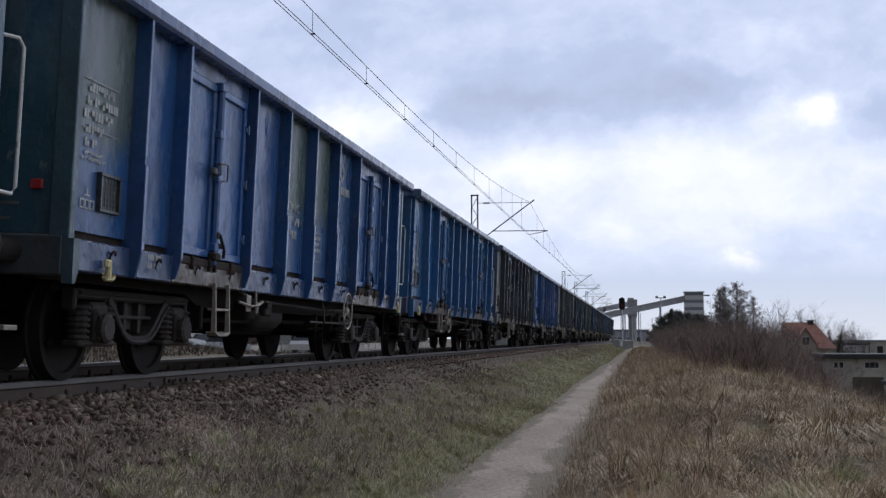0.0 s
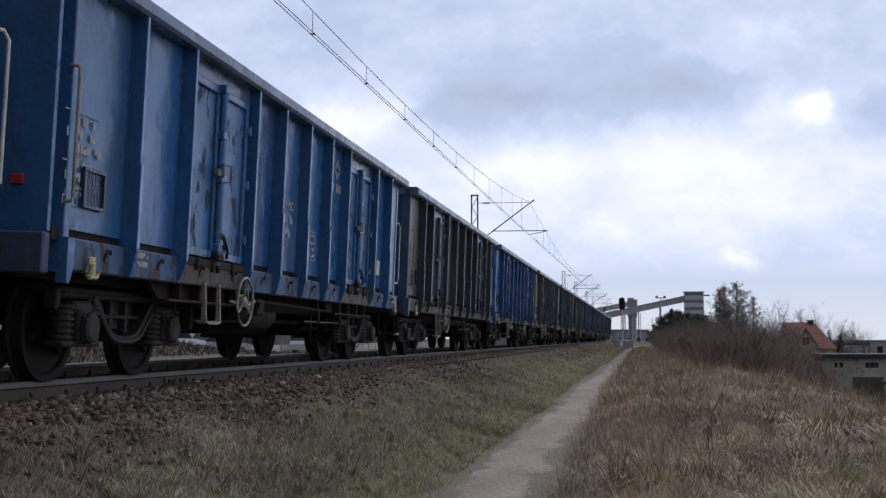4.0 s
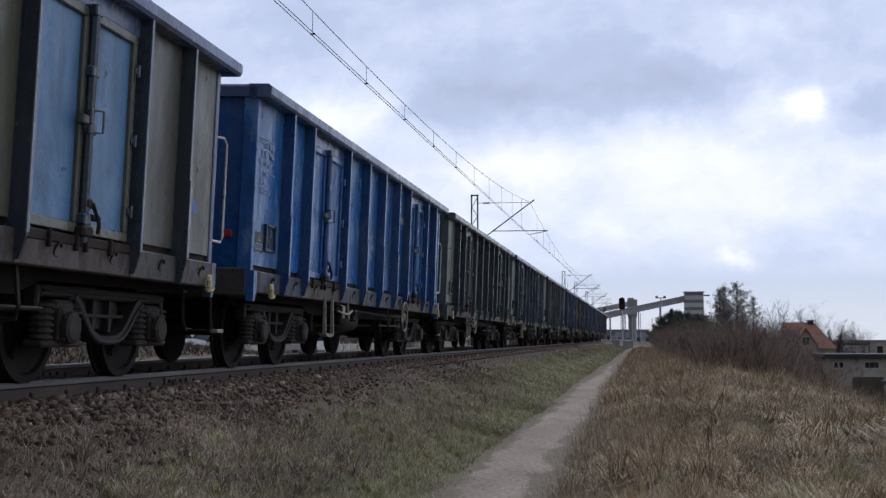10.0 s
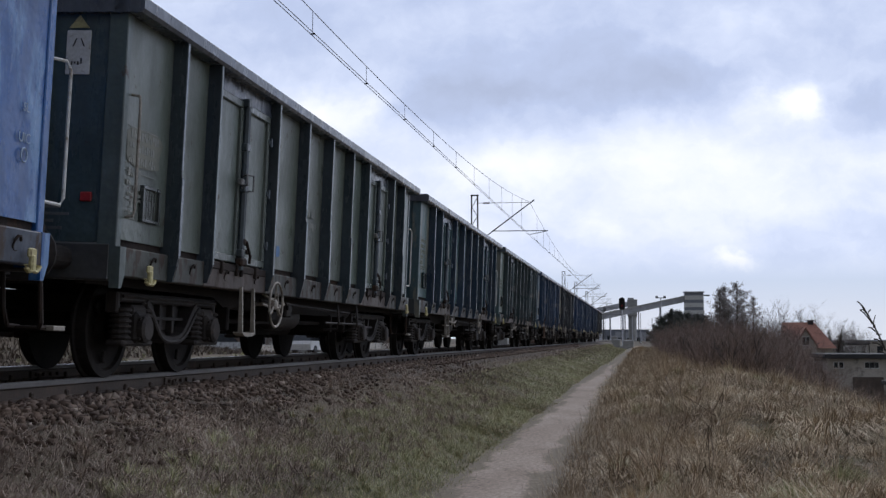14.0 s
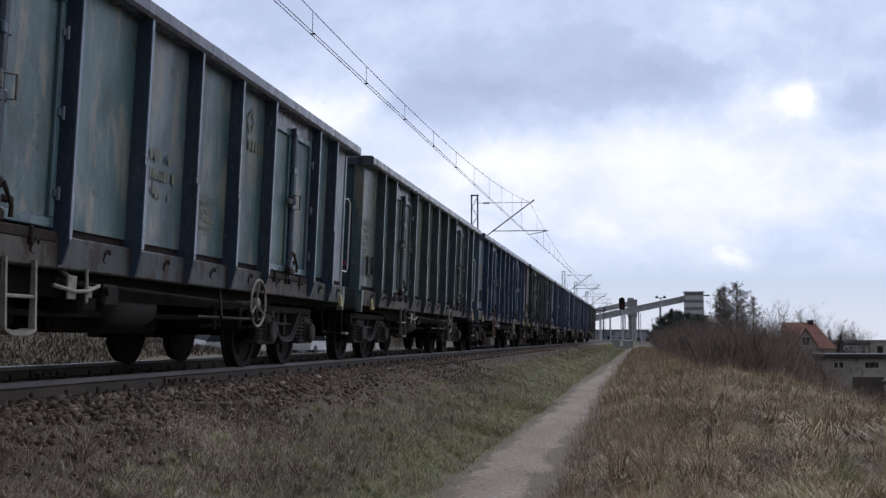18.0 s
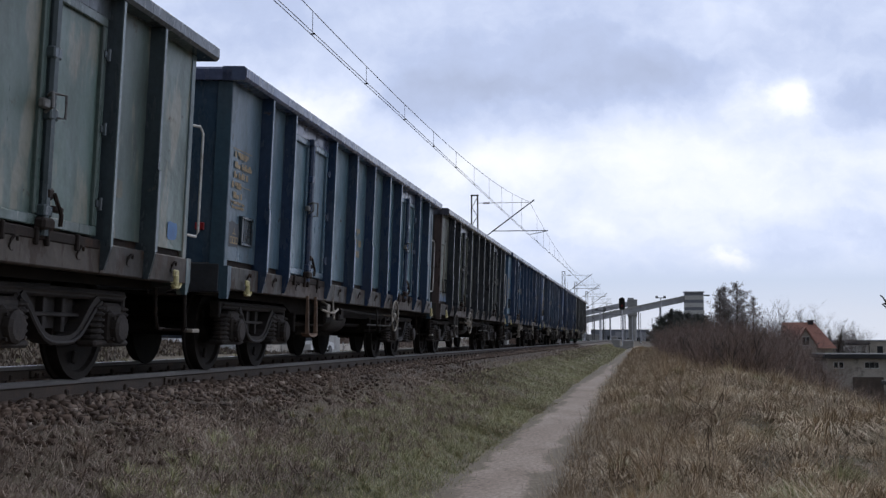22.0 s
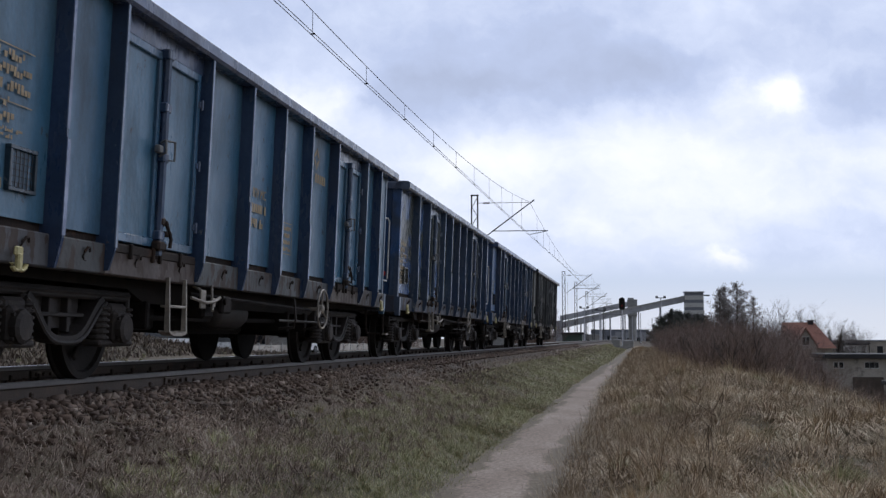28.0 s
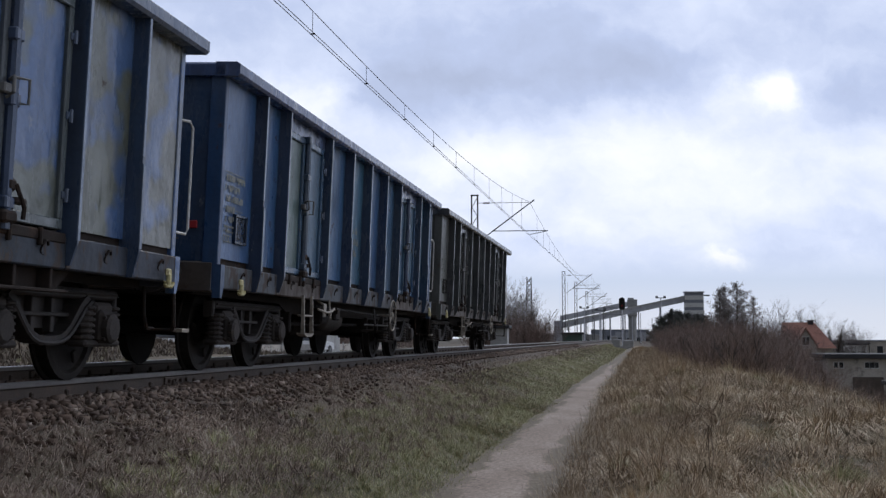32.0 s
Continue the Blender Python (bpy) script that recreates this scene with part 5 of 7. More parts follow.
        part("marking", bm, mat_, wagon, "pale ruled table on the end wall")
    if k in (0, 1, 5):
        # boxed rows low on the sill
        bm = bmesh.new()
        for q in (-5.1, 5.0, 5.9):
            for r in range(2):
                bars(bm, q, 1.0 + 0.075 * r, 0.3, 0.05, 2, 400 + 9 * k + r, WALL_X + 0.057)
        part("marking", bm, mat_, wagon, "small pale lettering on the sill")
    if k == 4:
        f = -HALF + 0.075
        bm = boxes(((0.79, f - 0.008, 2.60), (1.01, f, 2.98)), bevel=0.003)
        placard = part("placard", bm, M_WHITE, wagon, "white warning placard")
        bm = bmesh.new()
        for q, lean in ((0.845, 0.03), (0.945, -0.03)):
            prism(bm, ((q, 2.84), (q + 0.012, 2.84), (q + 0.012 + lean, 2.91), (q + lean, 2.91)), 1, f - 0.011, f - 0.0085)
        for q in range(4):
            box(bm, (0.84 + 0.028 * q, f - 0.011, 2.68 + 0.012 * (q % 2)), (0.855 + 0.028 * q, f - 0.0085, 2.71 + 0.03 * (q == 3)))
        part("print", bm, M_BOGIE, placard, "black printed marks")
        bm = prism(bmesh.new(), ((0.81, 3.0), (0.99, 3.0), (0.90, 3.11)), 1, f - 0.012, f)
        part("warning_triangle", bm, M_YELLOW, wagon, "yellow warning triangle")
    if k in (1, 2, 4, 8):
        q = -6.45 if k == 8 else -6.32
        bm = tube(bmesh.new(), ((WALL_X + 0.0, q, 2.46), (WALL_X + 0.07, q, 2.45), (WALL_X + 0.08, q, 2.40), (WALL_X + 0.08, q, 1.48), (WALL_X + 0.07, q, 1.42), (WALL_X + 0.0, q, 1.41)), 0.014, 6)
        part("handrail", bm, M_STEP, wagon, "rusty pale handrail at the corner")
    if k in (1, 5):
        q = 4.78 if k == 1 else -5.12
        bm = boxes(((WALL_X + 0.006, q, 1.44 if k == 1 else 1.52), (WALL_X + 0.009, q + 0.25, 1.69 if k == 1 else 1.78)))
        part("label_sheet", bm, M_WHITE, wagon, "pale paper label")


WAGONS = {}
for k in SCHEMES:
    WAGONS[k] = build_wagon(ROWS[k])
    build_bogie(WAGONS[k], -BOGIE_Y)
    build_bogie(WAGONS[k], BOGIE_Y)
# wagons differ: some have the hand wheel beside the step, one has none on this side; some steps have no middle tread
for k, w in WAGONS.items():
    for o in list(w.children):
        near = max(c[0] for c in o.bound_box) > 0
        if o.name.startswith("brake_wheel") and near and k in (1, 2, 4, 8):
            o.matrix_basis = Matrix.Translation((0, -4.40, 0))
        if o.name.startswith("step") and near:
            if k in (6, 7, 8):
                o.data.materials[0] = M_RUSTSTEP if k == 7 else M_DARKSTEP
            if k in (1, 2, 3, 4, 7, 10):
                for q in list(o.children):
                    bpy.data.objects.remove(q)
            o.matrix_basis = Matrix.Translation((0, {8: -1.15, 9: 0.2, 5: 0.12}.get(k, 0.0), 0)) @ Matrix.Translation((0, 0, 0.94)) @ Matrix.Diagonal((1, 1, 0.78 if k in (1, 10) else 1.0, 1)) @ Matrix.Translation((0, 0, -0.94))
    if k in EVEN:
        # stiffening beam hung under each door
        for i in DOORS:
            a, b = ROWS[k][i] - 0.1, ROWS[k][i + 1] + 0.1
            bm = prism(bmesh.new(), ((a - 0.25, 0.90), (a, 0.74), (b, 0.74), (b + 0.25, 0.90)), 0, WALL_X - 0.12, WALL_X - 0.08)
            for q in range(4):
                y = a + (b - a) * (q + 0.5) / 4
                box(bm, (WALL_X - 0.09, y - 0.02, 0.75), (WALL_X + 0.03, y + 0.02, 0.90), 0.006)
            box(bm, (WALL_X - 0.10, a, 0.725), (WALL_X + 0.03, b, 0.75), 0.006)
            part("door_beam", bm, M_RUSTY, w, "rusty stiffening beam under the door")
for k, w in WAGONS.items():
    tagged(w, SCHEMES[k]["l"])
    paint_wagon(w, SCHEMES[k], k)
    side_lettering(w, k)
    for o in w.children:
        if o.name.startswith("marking"):
            tagged(o, kind="stuff")

# the way of the first wagon's far end along the track, and from it every wagon's
WAY = (-2.581101608307441e-06, 0.0002057266735822674, -0.005694304299810153, 0.020433931791656475, -3.586959481093167, 21.565550360792855)


SLACK = {8: -0.06, 9: -0.40, 10: -0.15, 11: -0.18}     # play in the couplings


def wagon_y(k, t):
    slowing = 0.17 * max(0.0, t - 30.5) ** 2
    return float(np.polyval(WAY, t)) + slowing + PITCH * k - HALF + SLACK.get(k, 0.0)


def wagon_pose(y):
    a, b = float(track_x(np.float64(y - BOGIE_Y))), float(track_x(np.float64(y + BOGIE_Y)))
    return pose((a + b) / 2, y, 0, 0, CANT, -math.degrees(math.atan2(b - a, 2 * BOGIE_Y)))


# ---------------------------------------------------------------- overhead line
WIRE_Z = 5.62


def wire_x(y):
    return 0.12 + 0.0112 * (y - 10) + 0.03 * math.sin(y * 0.09)


def catenary_mast(y, label_extra, anchor=False):
    """Lattice mast on the far side of the track, with a cantilever over it."""
    x = float(track_x(np.float64(y))) - 2.62
    m = empty("catenary_mast", Matrix.Translation((x, y, 0)), "slim grey lattice mast with a cantilever over the track" + label_extra, "mast", "masts of the overhead line")
    base = float(gz(np.float64(x), y)) - 0.15
    part("footing", boxes(((-0.35, -0.35, base), (0.35, 0.35, base + 0.35)), bevel=0.03), M_CONC, m, "concrete footing")
    for s in (-1, 1):
        bm = bmesh.new()
        box(bm, (s * 0.16 - 0.03, -0.09, base + 0.3), (s * 0.16 + 0.03, 0.09, 7.75), 0.008)
        part("leg", bm, M_MAST, m)
    bm = bmesh.new()
    n = 16
    for k in range(n):
        z0, z1 = base + 0.5 + (7.6 - base - 0.5) * k / n, base + 0.5 + (7.6 - base - 0.5) * (k + 1) / n
        s = 1 if k % 2 else -1
        tube(bm, ((-0.14 * s, 0, z0), (0.14 * s, 0, z1)), 0.018, 4)
    box(bm, (-0.2, -0.09, 7.70), (0.2, 0.09, 7.76))
    part("lacing", bm, M_MAST, m)
    wx = wire_x(y) - x
    bm = tube(bmesh.new(), ((0.2, 0, 5.3), (wx + 0.25, 0, 7.45)), 0.032, 6)
    strut = part("cantilever_tube", bm, M_MAST, m)
    bm = tube(bmesh.new(), ((0.2, 0, 7.32), (wx - 0.05, 0, 7.32)), 0.014, 5)
    part("top_tie", bm, M_MAST, m)
    bm = bmesh.new()
    for k in range(7):
        lathe(bm, ((0.03, 0.0), (0.065, 0.02), (0.03, 0.04)), 8, Matrix.Translation((0.45 + 0.05 * k, 0, 7.32)) @ Matrix.Rotation(math.pi / 2, 4, "Y"))
    part("insulator", bm, M_RUSTY, m, "brown ribbed insulator")
    bm = tube(bmesh.new(), ((0.9, 0, 5.86), (wx + 0.95, 0, 5.84)), 0.024, 6)
    part("registration_tube", bm, M_MAST, m)
    bm = tube(bmesh.new(), ((wx + 0.95, 0, 5.84), (wx + 0.02, 0, 5.66)), 0.016, 5)
    part("steady_arm", bm, M_MAST, m)
    if anchor:
        bm = bmesh.new()
        for k in range(12):
            lathe(bm, ((0.13, 0), (0.13, 0.05)), 10, Matrix.Translation((0.42, 0, 1.2 + 0.06 * k)))
        tube(bm, ((0.42, 0, 1.2), (0.42, 0, 6.6)), 0.012, 5)
        part("tension_weight", bm, M_CONC, m, "stacked concrete tension weight")
    return m


MAST_YS = (-9.0, 61.0, 133.0, 158.0, 190.0, 215.0, 280.0)
for k, y in enumerate(MAST_YS):
    catenary_mast(y, "", anchor=y == 133.0)

spans = list(zip(MAST_YS, MAST_YS[1:]))


def messenger_z(y):
    for a, b in spans:
        if a <= y <= b:
            u = (y - a) / (b - a) * 2 - 1
            low = 7.35 - 1.37 * min(1.0, ((b - a) / 70.0) ** 2)
            return low + (7.35 - low) * u ** 2
    return 7.35


for name, r, ofs, z_of, label in (("contact_wire", 0.0075, -0.035, lambda y: WIRE_Z, "thin dark contact wire over the track"), ("contact_wire", 0.0075, 0.035, lambda y: WIRE_Z, "thin dark contact wire over the track"),
                                  ("messenger_wire", 0.008, 0.0, messenger_z, "sagging dark carrier wire above the contact wires")):
    bm = tube(bmesh.new(), [(wire_x(y) + ofs, y, z_of(y)) for y in np.arange(-9, 281, 2.0 if name[0] == "m" else 4.0)], r, 5)
    ob = part(name, bm, M_WIRE)
    tagged(ob, label, "wire", "overhead wires")
    if name[0] == "m":
        carrier = ob
for a, b in spans:
    n = max(3, int((b - a) / 4.1))
    for k in range(1, n):
        y = a + (b - a) * k / n
        if messenger_z(y) - WIRE_Z > 0.1:
            bm = tube(bmesh.new(), ((wire_x(y), y, messenger_z(y)), (wire_x(y), y, WIRE_Z - 0.01)), 0.006, 4)
            box(bm, (wire_x(y) - 0.04, y - 0.012, WIRE_Z - 0.015), (wire_x(y) + 0.04, y + 0.012, WIRE_Z + 0.008))
            part("dropper", bm, M_WIRE, carrier)
# ---------------------------------------------------------------- signal, works and houses in the distance
def glow(name, colour, strength):
    m, n, l, b = nodes_of(name)
    b.inputs["Base Color"].default_value = (*colour, 1)
    b.inputs["Emission Color"].default_value = (*colour, 1)
    b.inputs["Emission Strength"].default_value = strength
    return m


M_LAMP = glow("red_signal_light", (0.22, 0.014, 0.018), 0.12)
M_BLACK = mat("black_signal_plate", (0.01, 0.01, 0.01), (0.022, 0.022, 0.022), 0.6, 0.0, 2, 10, 0.1)


def signal(x, y):
    z = float(gz(np.float64(x), y))
    s = empty("railway_signal", Matrix.Translation((x, y, z)), "light signal with a red lamp lit on a slim post", "signal")
    part("base", boxes(((-0.3, -0.3, -0.1), (0.3, 0.3, 0.35)), bevel=0.03), M_CONC, s)
    part("post", lathe(bmesh.new(), ((0.08, 0.3), (0.07, 4.9)), 8, Matrix()), M_PALE, s)
    bm = bmesh.new()
    prism(bm, [(0.38 * math.cos(q), 5.55 + (0.42 if math.sin(q) > 0 else -0.42) + 0.38 * math.sin(q)) for q in [2 * math.pi * k / 20 for k in range(20)]], 1, -0.06, 0.06)
    head = part("signal_head", bm, M_BLACK, s, "black signal head with rounded ends")
    for k, z1 in enumerate((6.05, 5.7, 5.3)):
        bm = lathe(bmesh.new(), ((0.11, 0.0), (0.11, 0.03)), 12, Matrix.Translation((0, -0.06, z1)) @ Matrix.Rotation(math.pi / 2, 4, "X"))
        part("lens", bm, M_LAMP if k == 2 else M_BLACK, head, "red lens alight" if k == 2 else "")
        part("hood", prism(bmesh.new(), [(0.14 * math.cos(q), z1 + 0.14 * math.sin(q)) for q in [math.pi * j / 8 for j in range(9)]] + [(0.12 * math.cos(q), z1 + 0.12 * math.sin(q)) for q in [math.pi * j / 8 for j in range(8, -1, -1)]], 1, -0.3, -0.06), M_BLACK, head)
    bm = bmesh.new()
    for k in range(12):
        tube(bm, ((-0.2, 0.1, 0.6 + 0.36 * k), (0.2, 0.1, 0.6 + 0.36 * k)), 0.014, 4)
    for q in (-0.2, 0.2):
        tube(bm, ((q, 0.1, 0.3), (q, 0.1, 4.8)), 0.018, 4)
    part("ladder", bm, M_GALV, s)


signal(4.85, 150.0)

# conveyor gallery with its transfer tower, far behind the track
# The grey sheet colours of the works carry distance haze.
Y_WORKS = 500.0
gallery = empty("conveyor_gallery", Matrix.Translation((0, Y_WORKS, 0)), "long sloping covered conveyor bridge on steel legs", "conveyor")


def gal_z(x):
    return 11.5 + (x - 4.93) * 0.212


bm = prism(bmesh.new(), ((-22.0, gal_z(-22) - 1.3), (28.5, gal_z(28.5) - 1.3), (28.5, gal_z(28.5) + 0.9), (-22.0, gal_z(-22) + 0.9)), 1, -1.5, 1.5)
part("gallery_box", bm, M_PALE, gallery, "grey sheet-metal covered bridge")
bm = prism(bmesh.new(), ((-22.0, gal_z(-22) + 0.9), (28.5, gal_z(28.5) + 0.9), (28.5, gal_z(28.5) + 1.35), (-22.0, gal_z(-22) + 1.35)), 1, -1.9, 1.9)
part("gallery_roof", bm, M_FRAMEW, gallery, "pale curved roof sheets")
for x in (-14, -8.5, -2, 4.2, 9.8, 18.5):
    bm = bmesh.new()
    g = -8.0
    for s in (-1, 1):
        tube(bm, ((x, s * 2.4, g), (x, s * 1.2, gal_z(x) - 1.3)), 0.22, 6)
    for k in range(3):
        z0 = g + (gal_z(x) - 1.3 - g) * (k + 0.5) / 3.2
        tube(bm, ((x, -2, z0), (x, 2, z0 + 1.5)), 0.14, 4)
    part("support_leg", bm, M_GALV, gallery)
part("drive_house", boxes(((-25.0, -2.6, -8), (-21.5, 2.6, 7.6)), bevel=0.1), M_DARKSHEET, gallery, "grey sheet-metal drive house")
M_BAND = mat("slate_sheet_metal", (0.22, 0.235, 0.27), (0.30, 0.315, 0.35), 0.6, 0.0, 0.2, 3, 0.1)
tower = empty("transfer_tower", Matrix.Translation((32.2, Y_WORKS, -8)), "grey banded sheet-metal transfer tower", "tower")
for k in range(9):
    wide = 3.8 + (0.25 if k == 6 else 0)
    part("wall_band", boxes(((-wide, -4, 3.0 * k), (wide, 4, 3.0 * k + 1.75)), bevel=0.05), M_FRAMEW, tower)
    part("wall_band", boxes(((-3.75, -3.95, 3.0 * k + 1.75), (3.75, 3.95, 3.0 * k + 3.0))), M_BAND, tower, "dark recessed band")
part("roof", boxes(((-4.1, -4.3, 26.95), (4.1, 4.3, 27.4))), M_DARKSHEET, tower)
part("hoist_beam", boxes(((4.0, -0.3, 25.6), (6.4, 0.3, 26.2))), M_GALV, tower)
silo = empty("silo", Matrix.Translation((7.3, 520, -8)), "pale concrete silo tower with a broader head", "silo")
part("shaft", lathe(bmesh.new(), ((1.75, 0.0), (1.75, 17), (2.05, 18.0)), 16, Matrix()), M_CONC, silo)
part("head", boxes(((-2.1, -2.1, 18.0), (2.1, 2.1, 25.0)), bevel=0.1), M_CONC, silo)
part("parapet", boxes(((-1.9, -1.4, 25.0), (0.6, 1.4, 25.7))), M_CONC, silo)
gal2 = empty("second_conveyor", Matrix.Translation((0, 560, 0)), "second pale conveyor bridge behind the first", "conveyor")
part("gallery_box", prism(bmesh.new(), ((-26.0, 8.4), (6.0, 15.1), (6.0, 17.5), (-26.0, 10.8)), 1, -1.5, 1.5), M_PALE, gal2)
for x in (-22, -14, -6):
    part("support_leg", tube(bmesh.new(), ((x, 0, -8), (x, 0, 13.8 + 0.209 * x)), 0.3, 6), M_GALV, gal2)


def flood_mast(x, y, h):
    m = empty("floodlight_mast", Matrix.Translation((x, y, -6)), "slim lattice floodlight mast", "mast", "floodlight masts")
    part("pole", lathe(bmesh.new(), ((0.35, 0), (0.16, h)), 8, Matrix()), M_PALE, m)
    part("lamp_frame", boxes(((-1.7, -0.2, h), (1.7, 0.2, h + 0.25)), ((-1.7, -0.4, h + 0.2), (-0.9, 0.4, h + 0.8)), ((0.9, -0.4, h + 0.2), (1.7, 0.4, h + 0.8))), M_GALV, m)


flood_mast(16.2, 400, 19.5)
flood_mast(-10.0, 430, 17.0)
flood_mast(-3.0, 380, 15.0)
for x, y, h in ((-2.2, 330, 9.5), (1.2, 300, 8.5), (4.2, 340, 8.8), (6.6, 310, 7.5), (9.2, 360, 9.0), (12.0, 330, 7.0), (-7.5, 310, 9.0)):
    m = empty("lamp_post", Matrix.Translation((x, y, -1.5)), "slim grey yard lamp post", "lamp post", "yard lamp posts")
    part("pole", lathe(bmesh.new(), ((0.14, 0), (0.09, h)), 6, Matrix()), M_PALE, m)
    part("lamp_head", boxes(((-0.1, -0.5, h), (0.1, 0.5, h + 0.2)), bevel=0.04), M_GALV, m)


def shed(name, x, y, w, d, h, base, wall, roof, label, wins=0, category="building"):
    b = empty(name, Matrix.Translation((x, y, base)), label, category)
    part("wall", boxes(((-w / 2, -d / 2, 0), (w / 2, d / 2, h))), wall, b)
    part("roof", boxes(((-w / 2 - 0.3, -d / 2 - 0.3, h), (w / 2 + 0.3, d / 2 + 0.3, h + 0.35)), bevel=0.05), roof, b)
    for k in range(wins):
        cx = -w / 2 + w * (k + 0.5) / wins
        p = part("window", boxes(((cx - w * 0.22 / wins, -d / 2 - 0.03, h * 0.35), (cx + w * 0.22 / wins, -d / 2 + 0.02, h * 0.75))), M_WINGLASS, b)
        part("window_frame", boxes(((cx - w * 0.22 / wins, -d / 2 - 0.06, h * 0.33), (cx + w * 0.22 / wins, -d / 2, h * 0.36))), M_FRAMEW, p)
    return b


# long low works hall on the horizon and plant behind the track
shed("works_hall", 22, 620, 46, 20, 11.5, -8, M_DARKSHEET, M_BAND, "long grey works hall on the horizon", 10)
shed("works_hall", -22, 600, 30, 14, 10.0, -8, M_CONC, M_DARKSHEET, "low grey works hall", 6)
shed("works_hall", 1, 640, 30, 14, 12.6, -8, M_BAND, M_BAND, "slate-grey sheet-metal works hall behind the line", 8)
shed("relay_hut", -3.6, 200, 3.2, 2.4, 1.7, -0.75, mat("green_hut_paint", (0.05, 0.09, 0.075), (0.08, 0.125, 0.1), 0.7, 0, 1, 10, 0.1), M_FELT, "small dark green relay hut", 0, "hut")
shed("lineside_hut", -8.4, 131, 1.8, 2.4, 2.3, -0.9, M_CONC, M_FELT, "small pale concrete hut beside the line", 0, "hut")
for x, y, h in ((4.2, 148, 0.9), (5.3, 152, 1.0), (3.7, 165, 1.1), (5.9, 170, 1.0)):
    c = empty("relay_box", Matrix.Translation((x, y, float(gz(np.float64(x), y)))), "pale trackside relay box", "relay box", "trackside relay boxes")
    part("cabinet", boxes(((-0.4, -0.3, 0.0), (0.4, 0.3, h)), bevel=0.03), M_CONC, c)
    part("lid", boxes(((-0.46, -0.36, h), (0.46, 0.36, h + 0.08)), bevel=0.02), M_PALE, c)
lat = empty("lattice_tower", Matrix.Translation((-31.4, 450, -3)), "tall slender lattice tower in the haze", "tower")
for sx in (-1, 1):
    for sy in (-1, 1):
        part("leg", tube(bmesh.new(), ((sx * 1.3, sy * 1.3, 0), (sx * 0.8, sy * 0.8, 26.5)), 0.14, 4), M_GALV, lat)
bm = bmesh.new()
for k in range(14):
    z0, z1 = 26.0 * k / 14, 26.0 * (k + 1) / 14
    a, b = 1.3 - 0.5 * k / 14, 1.3 - 0.5 * (k + 1) / 14
    for sy in (-1, 1):
        tube(bm, ((-a, sy * a, z0), (b, sy * b, z1)), 0.09, 4)
        tube(bm, ((a, sy * a, z0), (-b, sy * b, z1)), 0.09, 4)
part("lacing", bm, M_GALV, lat)

# houses below the bank
house = empty("house", Matrix.Translation((30.0, 174, -5.0)), "old plastered house with a steep orange tiled roof", "house")
part("wall", boxes(((-2.8, -4, 0), (3.3, 4, 4.1))), M_PLASTER, house)
bm = bmesh.new()
ev = [bm.verts.new(p) for p in ((-3.0, -4.5, 3.95), (3.75, -4.5, 3.95), (3.75, 4.5, 3.95), (-3.0, 4.5, 3.95))]
rd = [bm.verts.new(p) for p in ((-2.95, 0, 7.56), (1.45, 0, 7.56))]
for q in ((ev[0], ev[1], rd[1], rd[0]), (ev[1], ev[2], rd[1]), (ev[2], ev[3], rd[0], rd[1]), (ev[3], ev[0], rd[0]), (ev[3], ev[2], ev[1], ev[0])):
    bm.faces.new(q)
roofs = part("roof", bm, M_ROOF, house, "orange tiled half-hipped roof")
part("chimney", boxes(((0.55, -0.4, 6.9), (1.3, 0.3, 7.8)), ((0.48, -0.5, 7.72), (1.38, 0.4, 7.87)), bevel=0.02), M_FELT, roofs, "dark brick chimney")
bm = prism(bmesh.new(), ((-1.7, 3.0), (0.95, 3.0), (0.95, 4.5), (-0.4, 6.6), (-1.7, 4.5)), 1, -4.7, -0.8)
part("front_gable", bm, M_PLASTER, house, "grey plastered front gable")
bm = prism(bmesh.new(), ((-2.0, 4.25), (-0.4, 6.85), (1.25, 4.25), (1.1, 4.2), (-0.4, 6.58), (-1.85, 4.2)), 1, -4.95, -0.6)
part("gable_roof", bm, M_ROOF, roofs)
for x, z in ((-2.2, 1.6), (2.2, 1.6), (-0.4, 4.4)):
    w = part("window", boxes(((x - 0.45, -4.75 if z > 3 else -4.05, z), (x + 0.45, -4.66 if z > 3 else -3.96, z + 1.1))), M_WINGLASS, house)
    o = -0.7 if z > 3 else 0.0
    part("frame", boxes(((x - 0.5, -4.09 + o, z - 0.08), (x + 0.5, -4.0 + o, z)), ((x - 0.5, -4.09 + o, z + 1.1), (x + 0.5, -4.0 + o, z + 1.17)), ((x - 0.03, -4.09 + o, z), (x + 0.03, -4.0 + o, z + 1.1))), M_FRAMEW, w)

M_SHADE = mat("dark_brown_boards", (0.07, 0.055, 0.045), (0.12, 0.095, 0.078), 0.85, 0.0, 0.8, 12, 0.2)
flat = empty("flat_roofed_building", Matrix.Translation((29.6, 113, -5.0)), "low grey plastered building with a flat felt roof", "building")
part("wall", boxes(((-6.75, -4, 0), (6.6, 4, 3.55))), M_PLASTER, flat)
part("roof", boxes(((-7.0, -4.5, 3.55), (7.0, 4.5, 3.95)), bevel=0.04), M_FELT, flat, "dark projecting felt roof")
part("garage_door", boxes(((-4.64, -4.06, 0.05), (-2.06, -3.97, 1.95)), bevel=0.01), M_SHADE, flat, "dark brown garage door")
